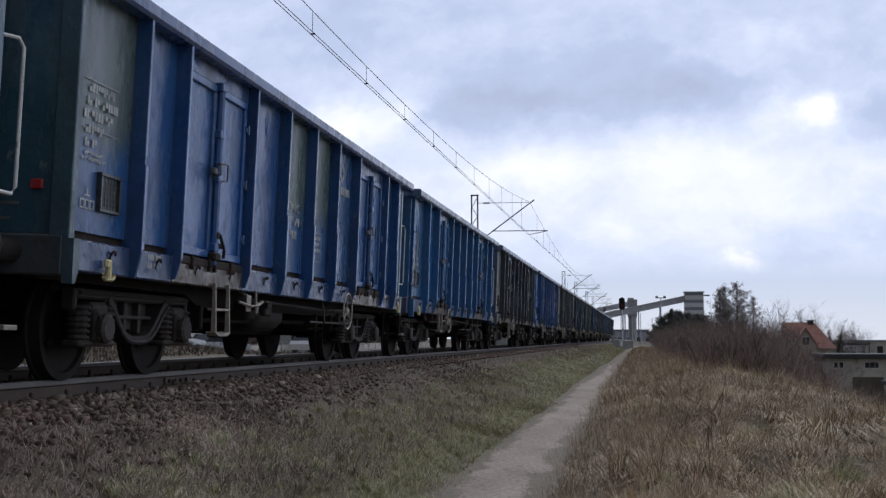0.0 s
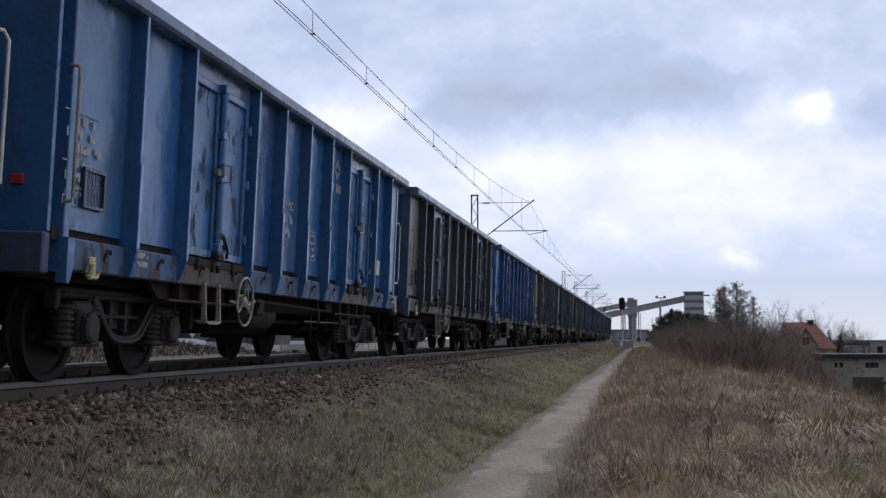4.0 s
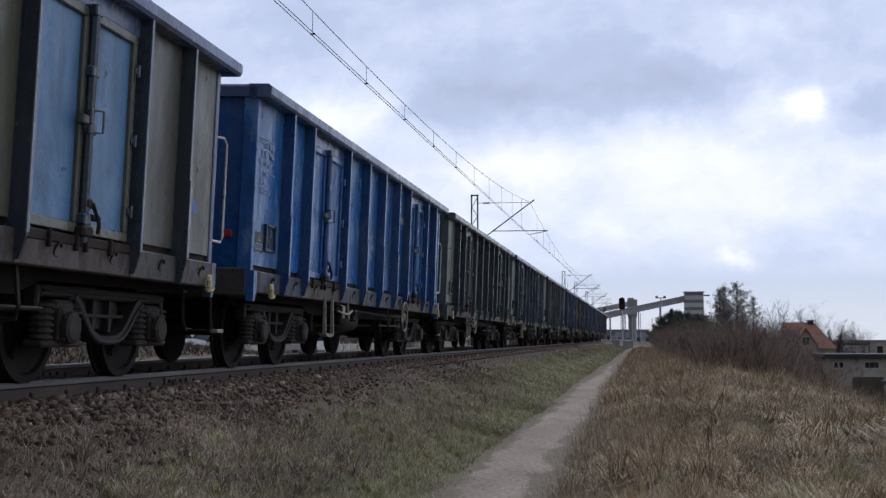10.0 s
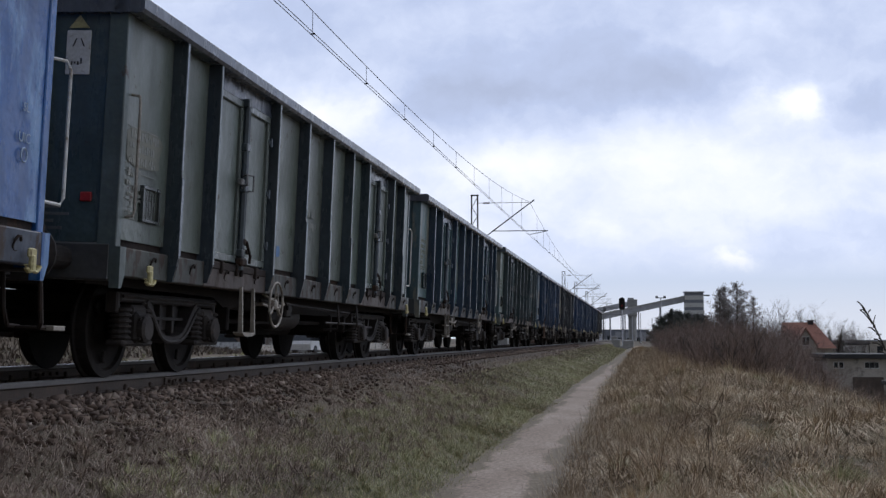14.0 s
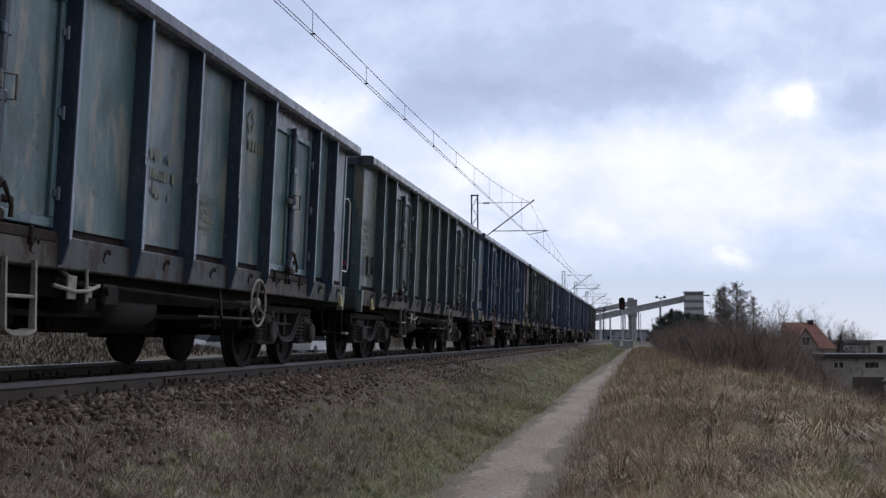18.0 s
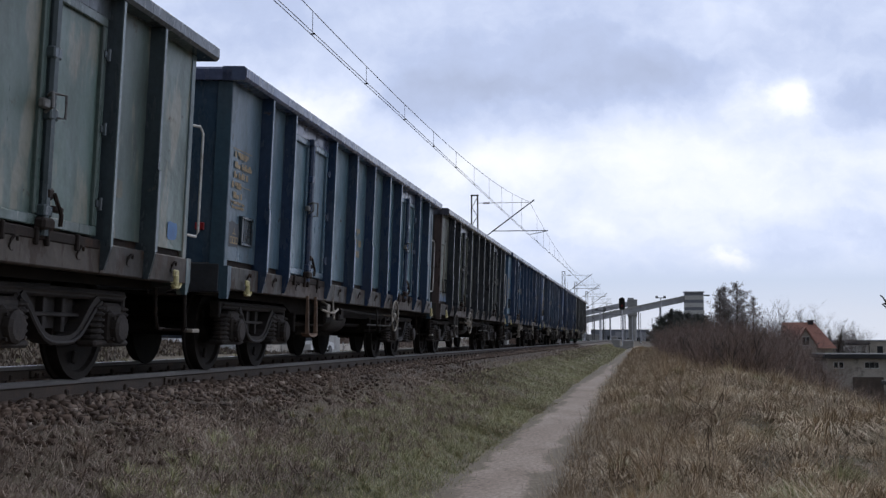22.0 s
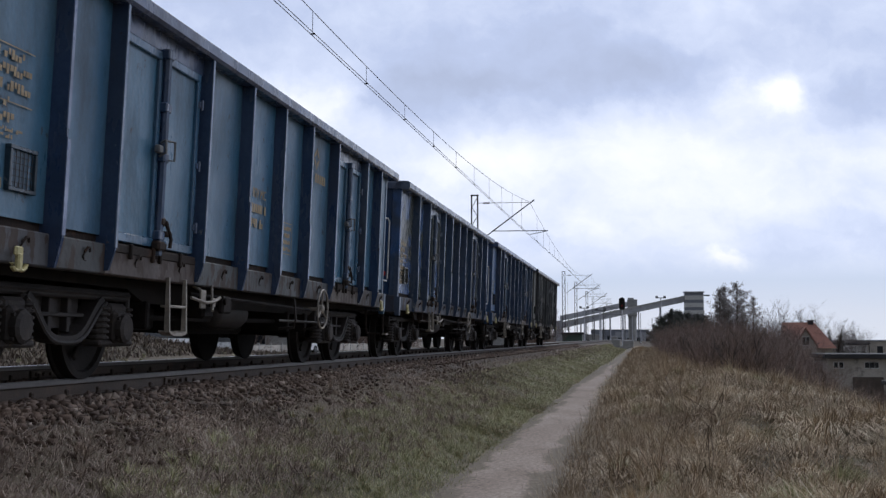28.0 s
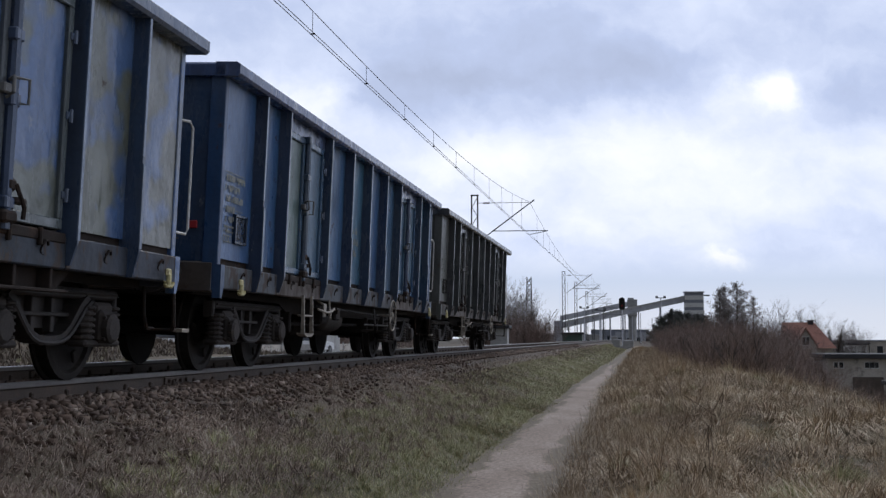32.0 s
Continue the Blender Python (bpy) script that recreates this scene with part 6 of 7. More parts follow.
for x in (-6.04, -5.58, -3.42, -3.02, -2.62, 1.6, 2.1, 4.4, 4.9):
    w = part("window", boxes(((x - 0.17, -4.05, 2.75), (x + 0.17, -3.96, 3.22))), M_WINGLASS, flat)
    part("frame", boxes(((x - 0.225, -4.08, 2.67), (x + 0.225, -4.0, 2.75)), ((x - 0.225, -4.08, 3.22), (x + 0.225, -4.0, 3.27)), ((x - 0.225, -4.08, 2.75), (x - 0.17, -4.0, 3.22)), ((x + 0.17, -4.08, 2.75), (x + 0.225, -4.0, 3.22))), M_FRAMEW, w)
shed("shed", 28.0, 96, 5.0, 4, 1.6, -4.9, M_PLASTER, M_FELT, "low dark shed before the flat building", 0, "shed")
shed("far_house", 46, 240, 9, 8, 4.2, -5.0, M_PLASTER, M_FELT, "grey house with a dark roof among trees", 3, "house")
shed("far_house", 60, 300, 12, 8, 4.6, -5.0, M_PLASTER, M_DARKSHEET, "grey house with a pale roof", 4, "house")
shed("far_house", 43.2, 209, 2.8, 6, 4.2, -5.0, M_FRAMEW, M_FELT, "white garage beside the house", 2, "house")

# what shows under the wagons: a low wall, sheds and parked cars beyond the track
wall_far = empty("concrete_fence", Matrix.Translation((-22, 30, -0.95)), "low pale concrete panel fence beyond the track", "fence", kind="")
for k in range(40):
    bm = boxes(((-0.05, 18 + 3.0 * k + 0.06, 0), (0.05, 20.94 + 3.0 * k, 0.75)), bevel=0.01)
    part("panel", bm, M_PLASTER, wall_far)
    part("post", boxes(((-0.09, 17.9 + 3.0 * k, 0), (0.09, 18.06 + 3.0 * k, 0.95)), bevel=0.01), M_CONC, wall_far)


def parked_car(x, y, turn, paint, label):
    """A small hatchback: body, cabin, glass, wheels and lights."""
    z = float(gz(np.float64(x), y))
    c = empty("parked_car", Matrix.Translation((x, y, z)) @ pose(0, 0, 0, 0, 0, turn), label, "car", "cars parked beyond the track")
    part("body", prism(bmesh.new(), ((-2.0, 0.30), (2.0, 0.30), (2.05, 0.62), (1.95, 0.80), (1.0, 0.92), (-1.9, 0.95), (-2.05, 0.7)), 1, -0.82, 0.82), paint, c)
    part("cabin", prism(bmesh.new(), ((-1.85, 0.94), (1.0, 0.90), (0.35, 1.42), (-1.35, 1.45)), 1, -0.70, 0.70), M_WINGLASS, c)
    part("roof", prism(bmesh.new(), ((-1.4, 1.43), (0.4, 1.40), (0.3, 1.47), (-1.3, 1.49)), 1, -0.68, 0.68), paint, c)
    for a in (-1.25, 1.25):
        for s in (-1, 1):
            w = part("wheel", lathe(bmesh.new(), ((0.30, -0.09), (0.31, 0.09)), 16, Matrix.Translation((a, s * 0.76, 0.31)) @ Matrix.Rotation(math.pi / 2, 4, "X")), M_BLACK, c)
            part("rim", lathe(bmesh.new(), ((0.18, -0.1), (0.17, 0.1)), 10, Matrix.Translation((a, s * 0.77, 0.31)) @ Matrix.Rotation(math.pi / 2, 4, "X")), M_GALV, w)
    for s in (-1, 1):
        part("headlight", boxes(((1.95, s * 0.6 - 0.15, 0.62), (2.04, s * 0.6 + 0.15, 0.75)), bevel=0.02), M_PALE, c)


M_CARW = mat("white_car_paint", (0.7, 0.7, 0.7), (0.8, 0.8, 0.8), 0.3, 0.0, 1, 8, 0.0)
M_CARG = mat("silver_car_paint", (0.35, 0.36, 0.37), (0.45, 0.46, 0.47), 0.3, 0.4, 1, 8, 0.0)
parked_car(-20.5, 66, 70, M_CARW, "small white car parked beyond the track")
parked_car(-19.8, 72, 65, M_CARG, "small silver car parked beyond the track")
parked_car(-17.0, 84, 80, M_CARW, "small white car parked beyond the track")
shed("shed", -26, 74, 9, 5, 2.0, -0.95, M_PLASTER, M_DARKSHEET, "low grey shed beyond the track", 3, "shed")
shed("shed", -23, 98, 8, 5, 2.2, -0.95, M_CONC, M_FELT, "low concrete shed beyond the track", 2, "shed")
# ---------------------------------------------------------------- stones and plants
def ico():
    """A rough block: eight corners, flat faces."""
    v = np.array([(x, y, z) for x in (-1, 1) for y in (-1, 1) for z in (-1, 1)], float) * 0.8
    f = np.array([(0, 1, 3, 2), (4, 6, 7, 5), (0, 4, 5, 1), (2, 3, 7, 6), (0, 2, 6, 4), (1, 5, 7, 3)])
    return v, f


def scatter_stones(name, zones, label):
    v0, f0 = ico()
    V, F, n = [], [], 0
    for d0, d1, y0, y1, count, size in zones:
        d, y = rng.uniform(d0, d1, count), rng.uniform(y0, y1, count)
        d = d + 0.12 * np.sin(1.7 * y) * (d > 1.6)
        x = d + track_x(y)
        z = gz(x, y) + 0.022
        s = size * rng.uniform(0.45, 1.5, count)
        sc = s[:, None, None] * rng.uniform(0.45, 1.5, (count, 1, 3)) * np.array((1.1, 1.1, 0.7)) * (1 + rng.normal(0, 0.3, (count, 8, 3)))
        a = rng.uniform(0, 2 * math.pi, count)
        ca, sa = np.cos(a)[:, None], np.sin(a)[:, None]
        p = v0[None] * sc
        b = rng.uniform(-0.9, 0.9, count)
        cb, sb = np.cos(b)[:, None], np.sin(b)[:, None]
        p = np.stack([p[..., 0], p[..., 1] * cb - p[..., 2] * sb, p[..., 1] * sb + p[..., 2] * cb], -1)
        p = np.stack([p[..., 0] * ca - p[..., 1] * sa, p[..., 0] * sa + p[..., 1] * ca, p[..., 2]], -1) + np.stack([x, y, z + s * 0.25], -1)[:, None]
        V.append(p.reshape(-1, 3))
        F.append((f0[None] + (np.arange(count) * 8)[:, None, None] + n).reshape(-1, 4))
        n += count * 8
    return tagged(new(name, mesh_np(name, np.concatenate(V), np.concatenate(F), M_STONE)), label, "gravel", kind="stuff")


scatter_stones("ballast", ((0.92, 1.42, 6, 22, 4600, 0.021), (0.95, 1.6, 6, 16, 420, 0.028), (0.92, 1.42, 22, 45, 5200, 0.024), (0.92, 1.4, 45, 90, 3500, 0.036), (-0.68, 0.68, 6, 40, 6500, 0.024), (-2.0, -0.9, 6, 40, 2500, 0.027), (1.35, 1.9, 6, 16, 500, 0.022), (1.35, 2.2, 6, 30, 900, 0.018)), "dark brown crushed stone ballast along the rails")


def blades(name, zones, material, label):
    """Grass: every blade a bent strip. Zones: d0, d1, y0, y1, count, height, width, lean, clump."""
    V, F, n = [], [], 0
    for d0, d1, y0, y1, count, hh, ww, lean, clump in zones:
        droop = clump > 450
        if clump:
            k = max(1, count // clump)
            cd, cy, ch, ca = rng.uniform(d0, d1, k), rng.uniform(y0, y1, k), rng.uniform(0.55, 1.35, k), rng.uniform(0, 2 * math.pi, k)
            i = rng.integers(0, k, count)
            r = rng.gamma(2.0, 0.045, count) * (hh / 0.4) * (1.9 if clump > 100 else 1.0)
            q = rng.uniform(0, 2 * math.pi, count)
            d, y, h = cd[i] + r * np.cos(q), cy[i] + r * np.sin(q), hh * ch[i] * rng.uniform(0.5, 1.2, count)
            a = np.where(rng.random(count) < 0.5, ca[i] + rng.normal(0, 0.5, count), q)
            if droop:
                a, h = np.where(rng.random(count) < 0.7, ca[i] + rng.normal(0, 0.75, count), q), hh * ch[i] * rng.uniform(0.6, 1.15, count)
        else:
            d, y, h = rng.uniform(d0, d1, count), rng.uniform(y0, y1, count), hh * rng.uniform(0.4, 1.3, count)
            a = rng.uniform(0, 2 * math.pi, count)
        keep = (d < 4.0 + 0.09 * np.sin(2.3 * y) + 0.07 * np.sin(5.9 * y) + rng.normal(0, 0.13, count)) | (d > 4.76 + 0.12 * np.sin(1.3 * y) + 0.08 * np.sin(4.1 * y) + rng.normal(0, 0.2, count))
        d, y, h, a = d[keep], y[keep], h[keep], a[keep]
        m = len(d)
        x = d + track_x(y)
        z = gz(x, y) - 0.01
        w = ww * rng.uniform(0.6, 1.4, m)
        bend = lean * rng.uniform(0.2, 1.5, m)
        t = a + rng.normal(1.57, 0.6, m)
        dx, dy, px, py = np.cos(a), np.sin(a), np.cos(t) * w / 2, np.sin(t) * w / 2
        rows = []
        steps = ((0.0, 1.0), (1.0, 0.2)) if hh < 0.08 else ((0.0, 1.0), (0.55, 0.75), (1.0, 0.12))
        for f, k in steps:
            o = h * bend * f ** 1.7
            zz = z + h * f * np.sqrt(np.clip(1 - (bend * f * 0.62) ** 2, 0.05, 1))
            if droop:
                o, zz = h * bend * 0.75 * f ** 1.15, z + h * (1.3 * f - 0.95 * f * f * np.clip(bend, 0.7, 1.35))
            rows += [np.stack([x + dx * o - px * k, y + dy * o - py * k, zz], -1), np.stack([x + dx * o + px * k, y + dy * o + py * k, zz], -1)]
        V.append(np.stack(rows, 1).reshape(-1, 3))
        q = 2 * len(steps)
        F.append((np.array([(0, 1, 3, 2), (2, 3, 5, 4)])[: len(steps) - 1][None] + (np.arange(m) * q)[:, None, None] + n).reshape(-1, 4))
        n += m * q
    return tagged(new(name, mesh_np(name, np.concatenate(V), np.concatenate(F), material)), label, "grass", kind="stuff")


blades("dry_grass", ((4.95, 11.5, 7, 24, 60000, 0.10, 0.008, 1.6, 0), (5.45, 11.5, 7, 24, 56000, 0.23, 0.007, 1.6, 210), (4.95, 11.5, 24, 60, 40000, 0.13, 0.014, 1.5, 0), (4.95, 11.5, 24, 60, 52000, 0.28, 0.012, 1.45, 160), (4.9, 12, 60, 150, 30000, 0.32, 0.028, 0.9, 40), (9.5, 15, 20, 80, 16000, 0.45, 0.016, 0.8, 40), (3.3, 3.95, 7, 60, 2500, 0.10, 0.005, 1.0, 25), (5.6, 11, 8, 19, 24000, 0.30, 0.009, 1.5, 470), (5.7, 11.5, 19, 34, 16000, 0.30, 0.014, 1.5, 460), (6.2, 11, 7, 40, 4000, 0.40, 0.008, 1.4, 90), (5.5, 11.5, 7, 20, 42000, 0.075, 0.010, 2.0, 0), (5.5, 11.5, 20, 45, 30000, 0.08, 0.016, 2.0, 0)), M_DRY, "tall matted straw-brown winter grass on the bank")
blades("straw_grass", ((6.5, 11.5, 8.5, 20, 9000, 0.30, 0.011, 1.7, 460), (6.4, 11.5, 20, 36, 9000, 0.32, 0.016, 1.7, 460), (5.3, 10.0, 26, 70, 16000, 0.24, 0.018, 1.2, 50), (6.2, 11.5, 14, 42, 15000, 0.42, 0.015, 1.5, 470)), M_STRAW, "pale drooping straw tussocks in the meadow")
blades("brown_stems", ((4.9, 6.6, 8, 30, 9000, 0.26, 0.003, 0.6, 10), (4.9, 6.8, 30, 70, 7000, 0.30, 0.006, 0.5, 10), (4.95, 7.5, 9, 30, 2600, 0.30, 0.003, 0.4, 14), (4.95, 8.5, 30, 90, 5000, 0.36, 0.007, 0.4, 14), (6.5, 11, 10, 40, 900, 0.4, 0.0035, 0.5, 10), (6.3, 12.5, 38, 90, 9000, 0.62, 0.010, 0.5, 16)), M_REED, "thin brown dead stems among the grass")
blades("dead_litter", ((4.6, 5.6, 7, 30, 16000, 0.045, 0.007, 1.5, 0), (0.95, 1.6, 6, 22, 11000, 0.045, 0.008, 1.7, 0), (1.6, 2.9, 6, 12, 12000, 0.08, 0.008, 1.4, 0), (1.9, 3.2, 6, 12, 5000, 0.12, 0.007, 1.5, 60), (1.3, 3.3, 6, 24, 52000, 0.07, 0.006, 1.4, 0), (1.4, 3.2, 6, 26, 9000, 0.13, 0.006, 1.3, 60), (1.45, 2.6, 24, 50, 15000, 0.06, 0.011, 1.3, 0), (1.5, 2.6, 50, 120, 9000, 0.08, 0.03, 1.2, 0), (1.6, 3.4, 6, 30, 9000, 0.12, 0.005, 1.0, 30), (4.6, 6.2, 7, 40, 24000, 0.07, 0.006, 1.3, 0), (3.5, 5.1, 7, 22, 700, 0.05, 0.006, 1.5, 0), (-9, -2.2, 8, 60, 9000, 0.12, 0.02, 1.0, 0)), M_LITTER, "grey-brown dead plant litter over the ballast edge")
blades("dark_brush", ((-33, -12, 24, 68, 42000, 0.32, 0.045, 1.2, 0),), M_BRUSH, "dark dead brush on the mound beyond the track")
blades("short_grass", ((3.5, 4.15, 7, 30, 9000, 0.05, 0.007, 1.0, 0), (3.3, 4.2, 7, 22, 9000, 0.06, 0.007, 0.9, 0), (2.3, 3.95, 7, 24, 50000, 0.06, 0.006, 0.9, 0), (2.1, 3.9, 7, 24, 16000, 0.10, 0.006, 0.9, 45), (2.0, 3.9, 24, 60, 50000, 0.07, 0.011, 0.9, 0), (1.8, 4.2, 60, 150, 16000, 0.10, 0.03, 0.9, 0), (5.3, 10, 7, 40, 16000, 0.11, 0.007, 0.9, 110), (5.6, 11, 8, 45, 20000, 0.17, 0.009, 1.0, 420), (-14, -3, 8, 60, 12000, 0.14, 0.02, 0.9, 30)), M_SHORT, "short dull green winter grass beside the track")


def twig_mesh(name, material, stems, height, spread, depth, kids, thick, seed, droop=0.0):
    """Bare branching stems as thin three-sided rods, all in one mesh."""
    r = random.Random(seed)
    V, F = [], []

    def rod(p, q, a, b):
        d = (q - p).normalized()
        u = d.orthogonal().normalized()
        w = d.cross(u)
        i = len(V)
        for c, rad in ((p, a), (q, b)):
            for k in range(3):
                V.append(c + rad * (math.cos(2.094 * k) * u + math.sin(2.094 * k) * w))
        for k in range(3):
            F.append((i + k, i + (k + 1) % 3, i + 3 + (k + 1) % 3, i + 3 + k))

    def grow(p, d, length, rad, level):
        steps = 2 if level else 3
        for s in range(steps):
            d = (d + Vector((r.gauss(0, 0.16), r.gauss(0, 0.16), r.gauss(0.06 - droop * level, 0.10)))).normalized()
            q = p + d * (length / steps)
            rod(p, q, rad * (1 - 0.28 * s / steps), rad * (1 - 0.28 * (s + 1) / steps))
            if level < depth:
                for _ in range(kids if s else max(1, kids - 1)):
                    side = Vector((r.gauss(0, 1), r.gauss(0, 1), r.gauss(0.25, 0.5))).normalized()
                    grow(p.lerp(q, r.random()), (d * 0.75 + side * 0.75).normalized(), length * r.uniform(0.38, 0.62), rad * 0.55, level + 1)
            p = q
    for _ in range(stems):
        b = Vector((r.gauss(0, spread * 0.35), r.gauss(0, spread * 0.35), 0))
        grow(b, Vector((b.x * 0.5 / spread + r.gauss(0, 0.16), b.y * 0.5 / spread + r.gauss(0, 0.16), 1)).normalized(), height * r.uniform(0.6 if stems < 20 else 0.3, 1.0), thick * r.uniform(0.7, 1.2), 0)
    me = bpy.data.meshes.new(name)
    me.from_pydata([tuple(v) for v in V], [], F)
    me.materials.append(material)
    return me


BUSHES = [(twig_mesh("stem", M_BARK, 7, 2.6, 1.3, 1, 2, 0.030, k), twig_mesh("twigs", M_TWIG, 30, 2.7, 2.3, 2, 3, 0.011, 20 + k)) for k in range(4)]


def bush(k, x, y, s, label="leafless brown thicket shrub with dense twigs", hedge=None):
    """One shrub, or one more clump of a hedge."""
    z = float(gz(np.float64(x), y)) - 0.1
    if hedge:
        for name, me in zip(("stem", "twig_crown"), BUSHES[k % 4]):
            o = new(name, me)
            o.parent = hedge
            o.matrix_basis = Matrix.Translation((x, y, z)) @ Matrix.Rotation(rng.uniform(0, 6.28), 4, "Z") @ Matrix.Scale(s, 4)
            tagged(o, kind="stuff")
        return hedge
    b = empty("shrub", Matrix.Translation((x, y, z)) @ Matrix.Rotation(rng.uniform(0, 6.28), 4, "Z") @ Matrix.Scale(s, 4), label, "shrub", "thicket on the bank")
    for name, me in zip(("stem", "twig_crown"), BUSHES[k % 4]):
        o = new(name, me)
        o.parent = b
        tagged(o, kind="stuff")
    return b


brng = np.random.default_rng(3)


def crest(x, y):
    """How high the thicket stands: a long hump that falls away towards the houses."""
    s = 2107 * (x - 5.64) / y
    return 0.33 + y / 2107 * np.interp(s, (50, 90, 150, 230, 262, 290, 312, 328, 345, 460), (6, 34, 43, 31, -4, -24, -42, -66, -94, -116))


for k in range(230):
    y = brng.uniform(46, 140)
    s = brng.uniform(62, 440)
    x = 5.64 + s * y / 2107
    ground_z = float(gz(np.float64(x), y))
    top = crest(x, y) * 1.0 - abs(brng.normal(0, 0.35)) - 0.1
    if x < 8.6 or top - ground_z < 0.8:
        continue
    bush(k, x, y, (top - ground_z) / 3.45)
undergrowth = empty("undergrowth", Matrix(), "low dense leafless brown undergrowth on the bank", "undergrowth")
for k in range(90):
    y = brng.uniform(60, 120)
    s = brng.uniform(75, 330)
    x = 5.64 + s * y / 2107
    if x > 8.8:
        bush(k, x, y, min(0.62, max(0.25, (crest(x, y) - float(gz(np.float64(x), y)) - 0.3) / 3.45)), hedge=undergrowth)
for k in range(16):
    y = brng.uniform(70, 98)
    x = 5.64 + brng.uniform(345, 440) * y / 2107
    bush(k, x, y, brng.uniform(0.35, 0.55), "low leafless brown shrub below the bank")
hedgerow = empty("hedge", Matrix(), "long leafless brown hedge beyond the track", "hedge")
for k in range(120):
    x, y = -33 - 3 * (k % 2) + brng.normal(0, 1.5), 14 + 1.15 * k
    bush(k, x + 0.08 * (y - 14), y, brng.uniform(0.8, 1.4), hedge=hedgerow)
for k in range(26):
    x, y = brng.uniform(-15, -6.0), brng.uniform(150, 190)
    bush(k, x, y, brng.uniform(0.8, 1.5), "leafless grey-brown shrub beside the line")


def conifer_mesh(name, material, height, radius, seed, sparse):
    """Branches all round the stem, each with side sprays of small needle tufts; the outline stays ragged."""
    r = random.Random(seed)
    V, F = [], []
    n = int(height * (20 if sparse > 15 else 18))
    for k in range(n):
        f = (k + r.random()) / n
        z = height * (0.10 + 0.90 * f)
        reach = radius * (1 - f) ** (0.8 if sparse > 15 else 0.62) * r.uniform(0.25, 1.15) + 0.06
        a = r.uniform(0, 6.283)
        d = Vector((math.cos(a), math.sin(a), r.uniform(0.1, 0.9) if sparse > 15 else r.uniform(0.25, 0.7)))
        i = len(V)
        V.extend((Vector((0, 0, z - 0.025)), Vector((0, 0, z + 0.025)), Vector((0, 0, z)) + d * reach))
        F.append((i, i + 1, i + 2))
        for j in range(int((5 if sparse > 15 else 3) + reach * sparse * (1.0 if sparse > 15 else 1.5))):
            t = r.uniform(0.1, 1.0)
            p = Vector((r.gauss(0, 0.07), r.gauss(0, 0.07), z + r.gauss(0, 0.09))) + d * reach * t
            for _ in range(3):
                q = (d * 0.4 + Vector((r.gauss(0, 0.8), r.gauss(0, 0.8), r.gauss(0.15, 0.7)))).normalized() * r.uniform(0.10, 0.30)
                w = q.orthogonal().normalized() * r.uniform(0.012, 0.030)
                i = len(V)
                V.extend((p - w, p + w, p + q))
                F.append((i, i + 1, i + 2))
    me = bpy.data.meshes.new(name)
    me.from_pydata([tuple(v) for v in V], [], F)
    me.materials.append(material)
    return me


def conifer(x, y, top, rad, seed, label, sparse=12, material=None):
    z = float(gz(np.float64(x), y)) - 0.1
    h = top - z
    t = empty("conifer", Matrix.Translation((x, y, z)), label, "tree", "conifers behind the thicket")
    part("trunk", lathe(bmesh.new(), ((0.016 * h, 0), (0.010 * h, h * 0.5), (0.003 * h, h)), 8, Matrix()), M_BARK, t)
    o = new("crown", conifer_mesh("crown", material or M_NEEDLE, h, rad, seed, sparse))
    o.parent = t


M_LARCH = mat("thin_brown_needles", (0.19, 0.168, 0.157), (0.30, 0.265, 0.245), 0.9, 0.0, 0.4, 4, 0.0)
for x, y, top, rad, seed in ((13.75, 110, 4.7, 2.2, 1), (14.2, 110.6, 5.0, 1.9, 6), (15.3, 110, 5.25, 3.1, 2), (14.6, 113, 3.4, 1.6, 11), (15.9, 112, 3.3, 1.7, 12)):
    conifer(x, y, top, rad, seed, "tall brownish conifer with feathery branches", 11, M_LARCH)
conifer(16.9, 112, 4.1, 2.4, 7, "leaning thin conifer with open branches", 4, M_LARCH)
for x, y, top, rad, seed in ((8.7, 108, 2.1, 1.9, 3), (9.35, 107, 2.75, 2.0, 4), (10.1, 108, 2.55, 2.2, 5), (10.9, 109, 2.5, 2.2, 13), (11.7, 109, 2.35, 2.2, 14), (10.0, 110, 2.7, 2.2, 15), (12.4, 110, 2.3, 2.2, 16)):
    conifer(x, y, top, rad, seed, "dark green dense low conifer", 64)
conifer(35.2, 185, 1.4, 0.8, 8, "dark green conifer beside the house", 30)
conifer(37.7, 190, 0.95, 1.2, 9, "dark green rounded conifer beside the house", 60)



TREES = [(twig_mesh("limb", M_BARK, 1, 7.5, 0.3, 1, 3, 0.11, 60 + k), twig_mesh("twigs", M_TREETWIG, 2, 7.6, 0.4, 3, 5, 0.035, 80 + k)) for k in range(3)]


def bare_tree(k, x, y, h, base=None, label="bare leafless tree with fine twigs"):
    z = float(gz(np.float64(x), y)) - 0.1 if base is None else base
    t = empty("bare_tree", Matrix.Translation((x, y, z)) @ Matrix.Rotation(rng.uniform(0, 6.28), 4, "Z") @ Matrix.Scale(h / 8.0, 4), label, "tree", "bare trees")
    part("trunk", lathe(bmesh.new(), ((0.17, 0), (0.12, 2.5), (0.05, 5.5)), 7, Matrix()), M_BARK, t)
    for name, me in zip(("limb", "twig_crown"), TREES[k % 3]):
        o = new(name, me)
        o.parent = t
        tagged(o, kind="stuff")


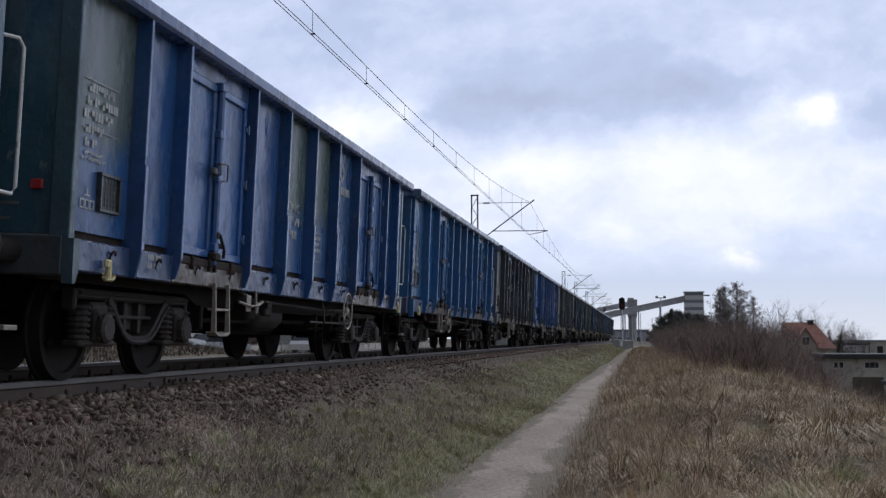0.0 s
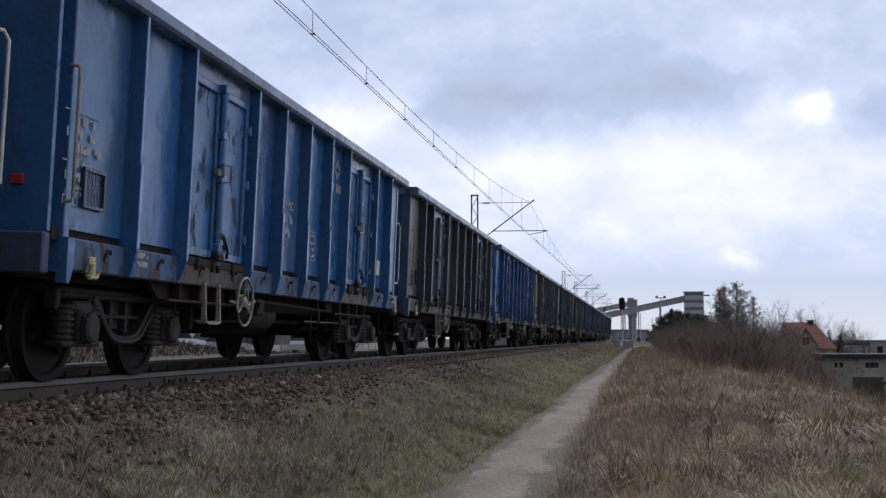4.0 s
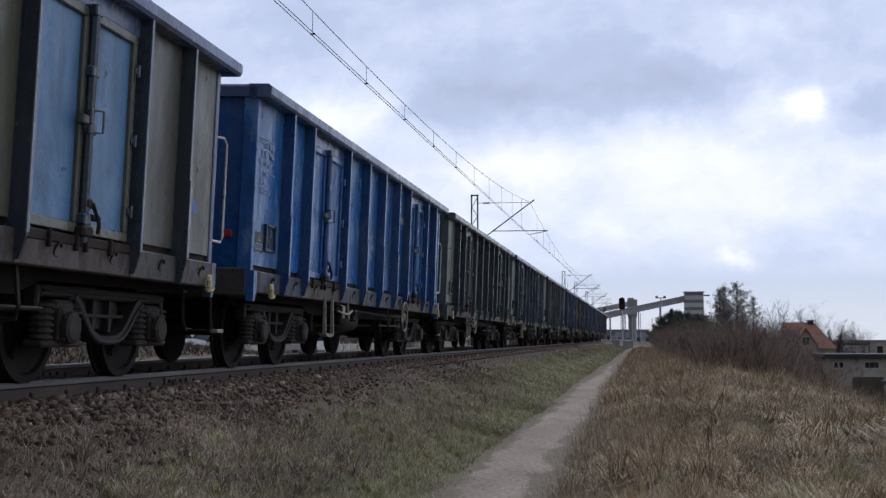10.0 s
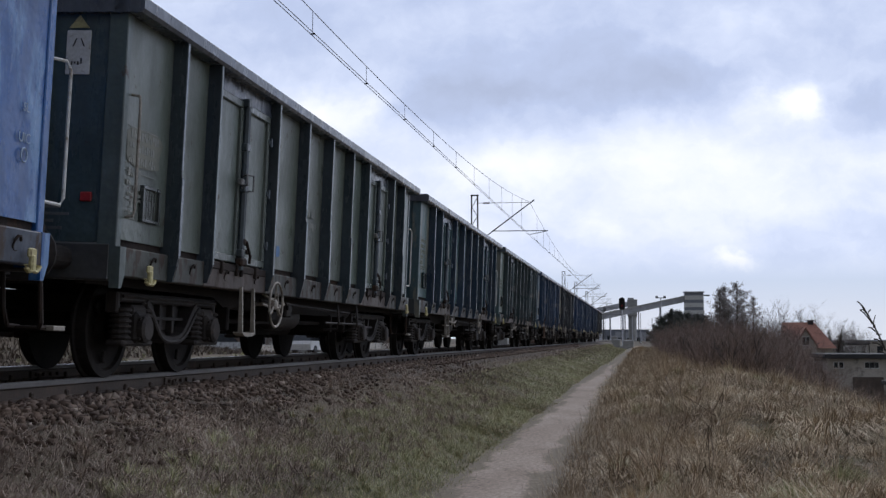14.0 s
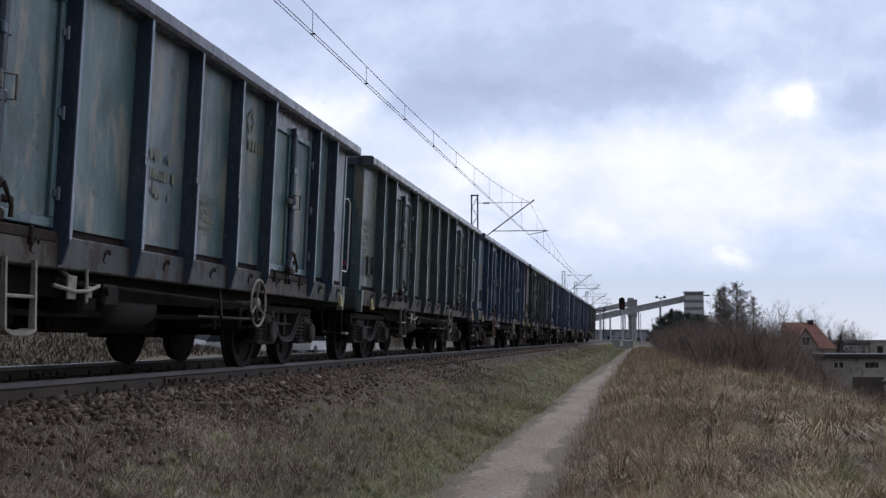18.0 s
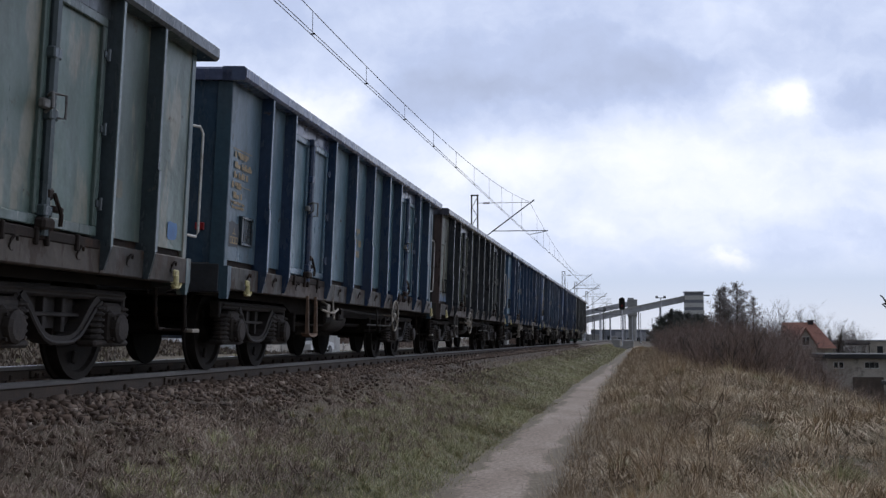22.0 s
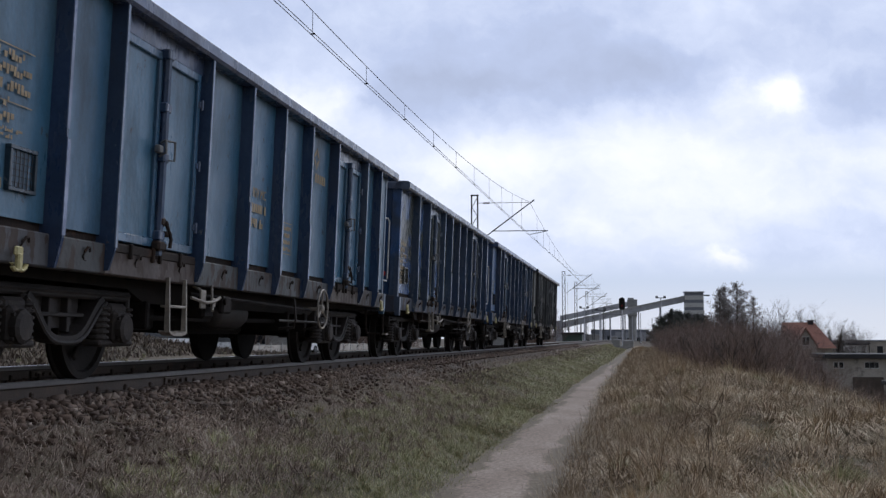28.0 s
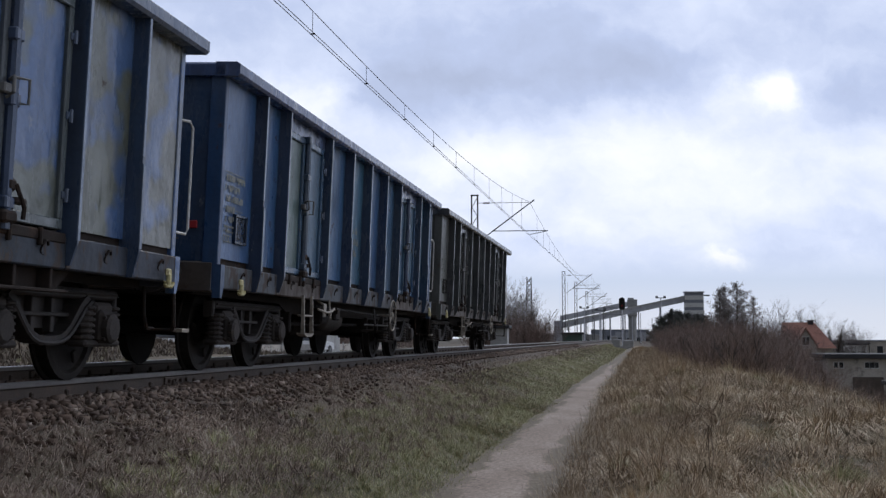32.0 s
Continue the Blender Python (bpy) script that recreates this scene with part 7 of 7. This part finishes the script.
for k, (x, y, h) in enumerate(((-14.5, 185, 7.6), (-12.6, 190, 8.4), (-9.3, 182, 6.6), (-8.2, 186, 6.0), (-16.5, 200, 7.6), (-10.6, 176, 5.6), (-9.8, 172, 5.0), (-8.9, 174, 5.4), (-9.4, 178, 6.0), (-20, 210, 9), (-7.0, 190, 4.4),
                              (24.5, 150, 5.0), (26.5, 165, 6.0), (28.5, 185, 7.4), (30.0, 188, 8.2), (31.8, 190, 8.0), (33.4, 186, 7.0), (35.5, 180, 5.8), (43, 215, 5.6), (47, 230, 6.2), (52, 260, 6.5), (39, 185, 5.0), (22, 130, 4.6), (20, 120, 4.4))):
    bare_tree(k, x, y, h)


M_STALK = mat("dry_stalk", (0.16, 0.115, 0.08), (0.27, 0.2, 0.14), 0.9, 0.0, 3, 20, 0.0)


def weed(x, y, h, seed):
    r = random.Random(seed)
    bm = bmesh.new()
    p = Vector((0, 0, 0))
    pts = [p + Vector((r.gauss(0, 0.02) * k, r.gauss(0, 0.02) * k, h * k / 5)) for k in range(6)]
    tube(bm, pts, 0.004, 4)
    w = part("weed_stalk", bm, M_STALK)
    for k in range(7):
        a = pts[2].lerp(pts[5], r.random())
        part("side_twig", tube(bmesh.new(), (a, a + Vector((r.gauss(0, 0.09), r.gauss(0, 0.09), r.uniform(0.05, 0.2)))), 0.0025, 3), M_STALK, w)
    w.matrix_basis = Matrix.Translation((x, y, float(gz(np.float64(x), y)) - 0.02))
    tagged(w, "dry brown weed stalk standing in the grass", "weed", "dead weed stalks")


for k in range(13):
    y = 9 + 30 * rng.random() ** 1.4
    weed(rng.uniform(5.6, 5.7 + 0.26 * y), y, rng.uniform(0.5, 1.15), 200 + k)


weed(6.31, 10.0, 0.86, 301)
weed(6.12, 11.5, 0.55, 302)


# one weed close to the camera, nodding to one side
WEED_AT = Matrix.Translation((7.42, 7.2, float(gz(np.float64(7.42), 7.2)) - 0.02))
bm = bmesh.new()
stalk = [Vector((-0.16 * (k / 12) ** 3, 0.02 * math.sin(k), 1.49 * k / 12)) for k in range(13)]
tube(bm, stalk, 0.0045, 5)
tall_weed = part("tall_weed", bm, M_BARK)
tall_weed.matrix_basis = WEED_AT
tagged(tall_weed, "tall dry weed with a seed head, swaying", "weed")
wr = random.Random(5)
for k in range(16):
    a = stalk[9].lerp(stalk[12], k / 16)
    bm = bmesh.new()
    tip = a + Vector((wr.uniform(-0.05, 0.03), wr.gauss(0, 0.02), wr.uniform(0.02, 0.07)))
    tube(bm, (a, a.lerp(tip, 0.5) + Vector((0, 0, 0.01)), tip), 0.004, 4)
    part("seed_spray", bm, M_BARK, tall_weed)


# the ground beside and behind the camera
blades("meadow_grass", ((5.1, 11.5, -9, 7, 26000, 0.12, 0.009, 1.5, 0), (5.5, 11.5, -9, 7, 14000, 0.24, 0.008, 1.5, 200)), M_DRY, "matted straw-brown grass around the camera")
blades("verge_grass", ((2.2, 3.95, -9, 7, 18000, 0.06, 0.007, 0.9, 0), (1.6, 3.2, -9, 6, 9000, 0.07, 0.007, 1.3, 0)), M_SHORT, "short winter grass on the verge")
scatter_stones("shoulder_ballast", ((0.92, 1.5, -9, 6, 4200, 0.022), (-0.68, 0.68, -9, 6, 3000, 0.024)), "brown crushed stone along the near rail")


def motions():
    for k, w in WAGONS.items():
        walk(w, [(t * 0.5, wagon_pose(wagon_y(k, t * 0.5))) for t in range(65)])
        for o in w.children_recursive:
            if o.name.startswith("wheelset"):
                e = o["axle"]
                walk(o, [(t * 0.1, Matrix.Translation((0, e * AXLE_Y, R_WHEEL)) @ Matrix.Rotation((wagon_y(k, 0) - wagon_y(k, t * 0.1)) / R_WHEEL, 4, "X")) for t in range(321)])
    # a weed beside the camera that the wind bends to and fro
    sway = ((0, 3), (13.6, 3), (14.0, -11), (14.25, 2), (14.5, -9), (14.9, 3), (20.8, 3), (21.5, -5.2), (22.0, -6.0), (22.5, -8.6), (23.0, 3), (23.8, -3), (24.4, 3), (25.0, -13), (25.4, 2), (27, 4), (32, 3))
    walk(tall_weed, [(t, WEED_AT @ pose(0, 0, 0, 0, a, 0)) for t, a in sway])
    walk(cloud_layer, [(0.0, pose(25, 47, CLOUD_Z)), (16.0, pose(0, 0, CLOUD_Z)), (32.0, pose(-25, -47, CLOUD_Z))])


motions()
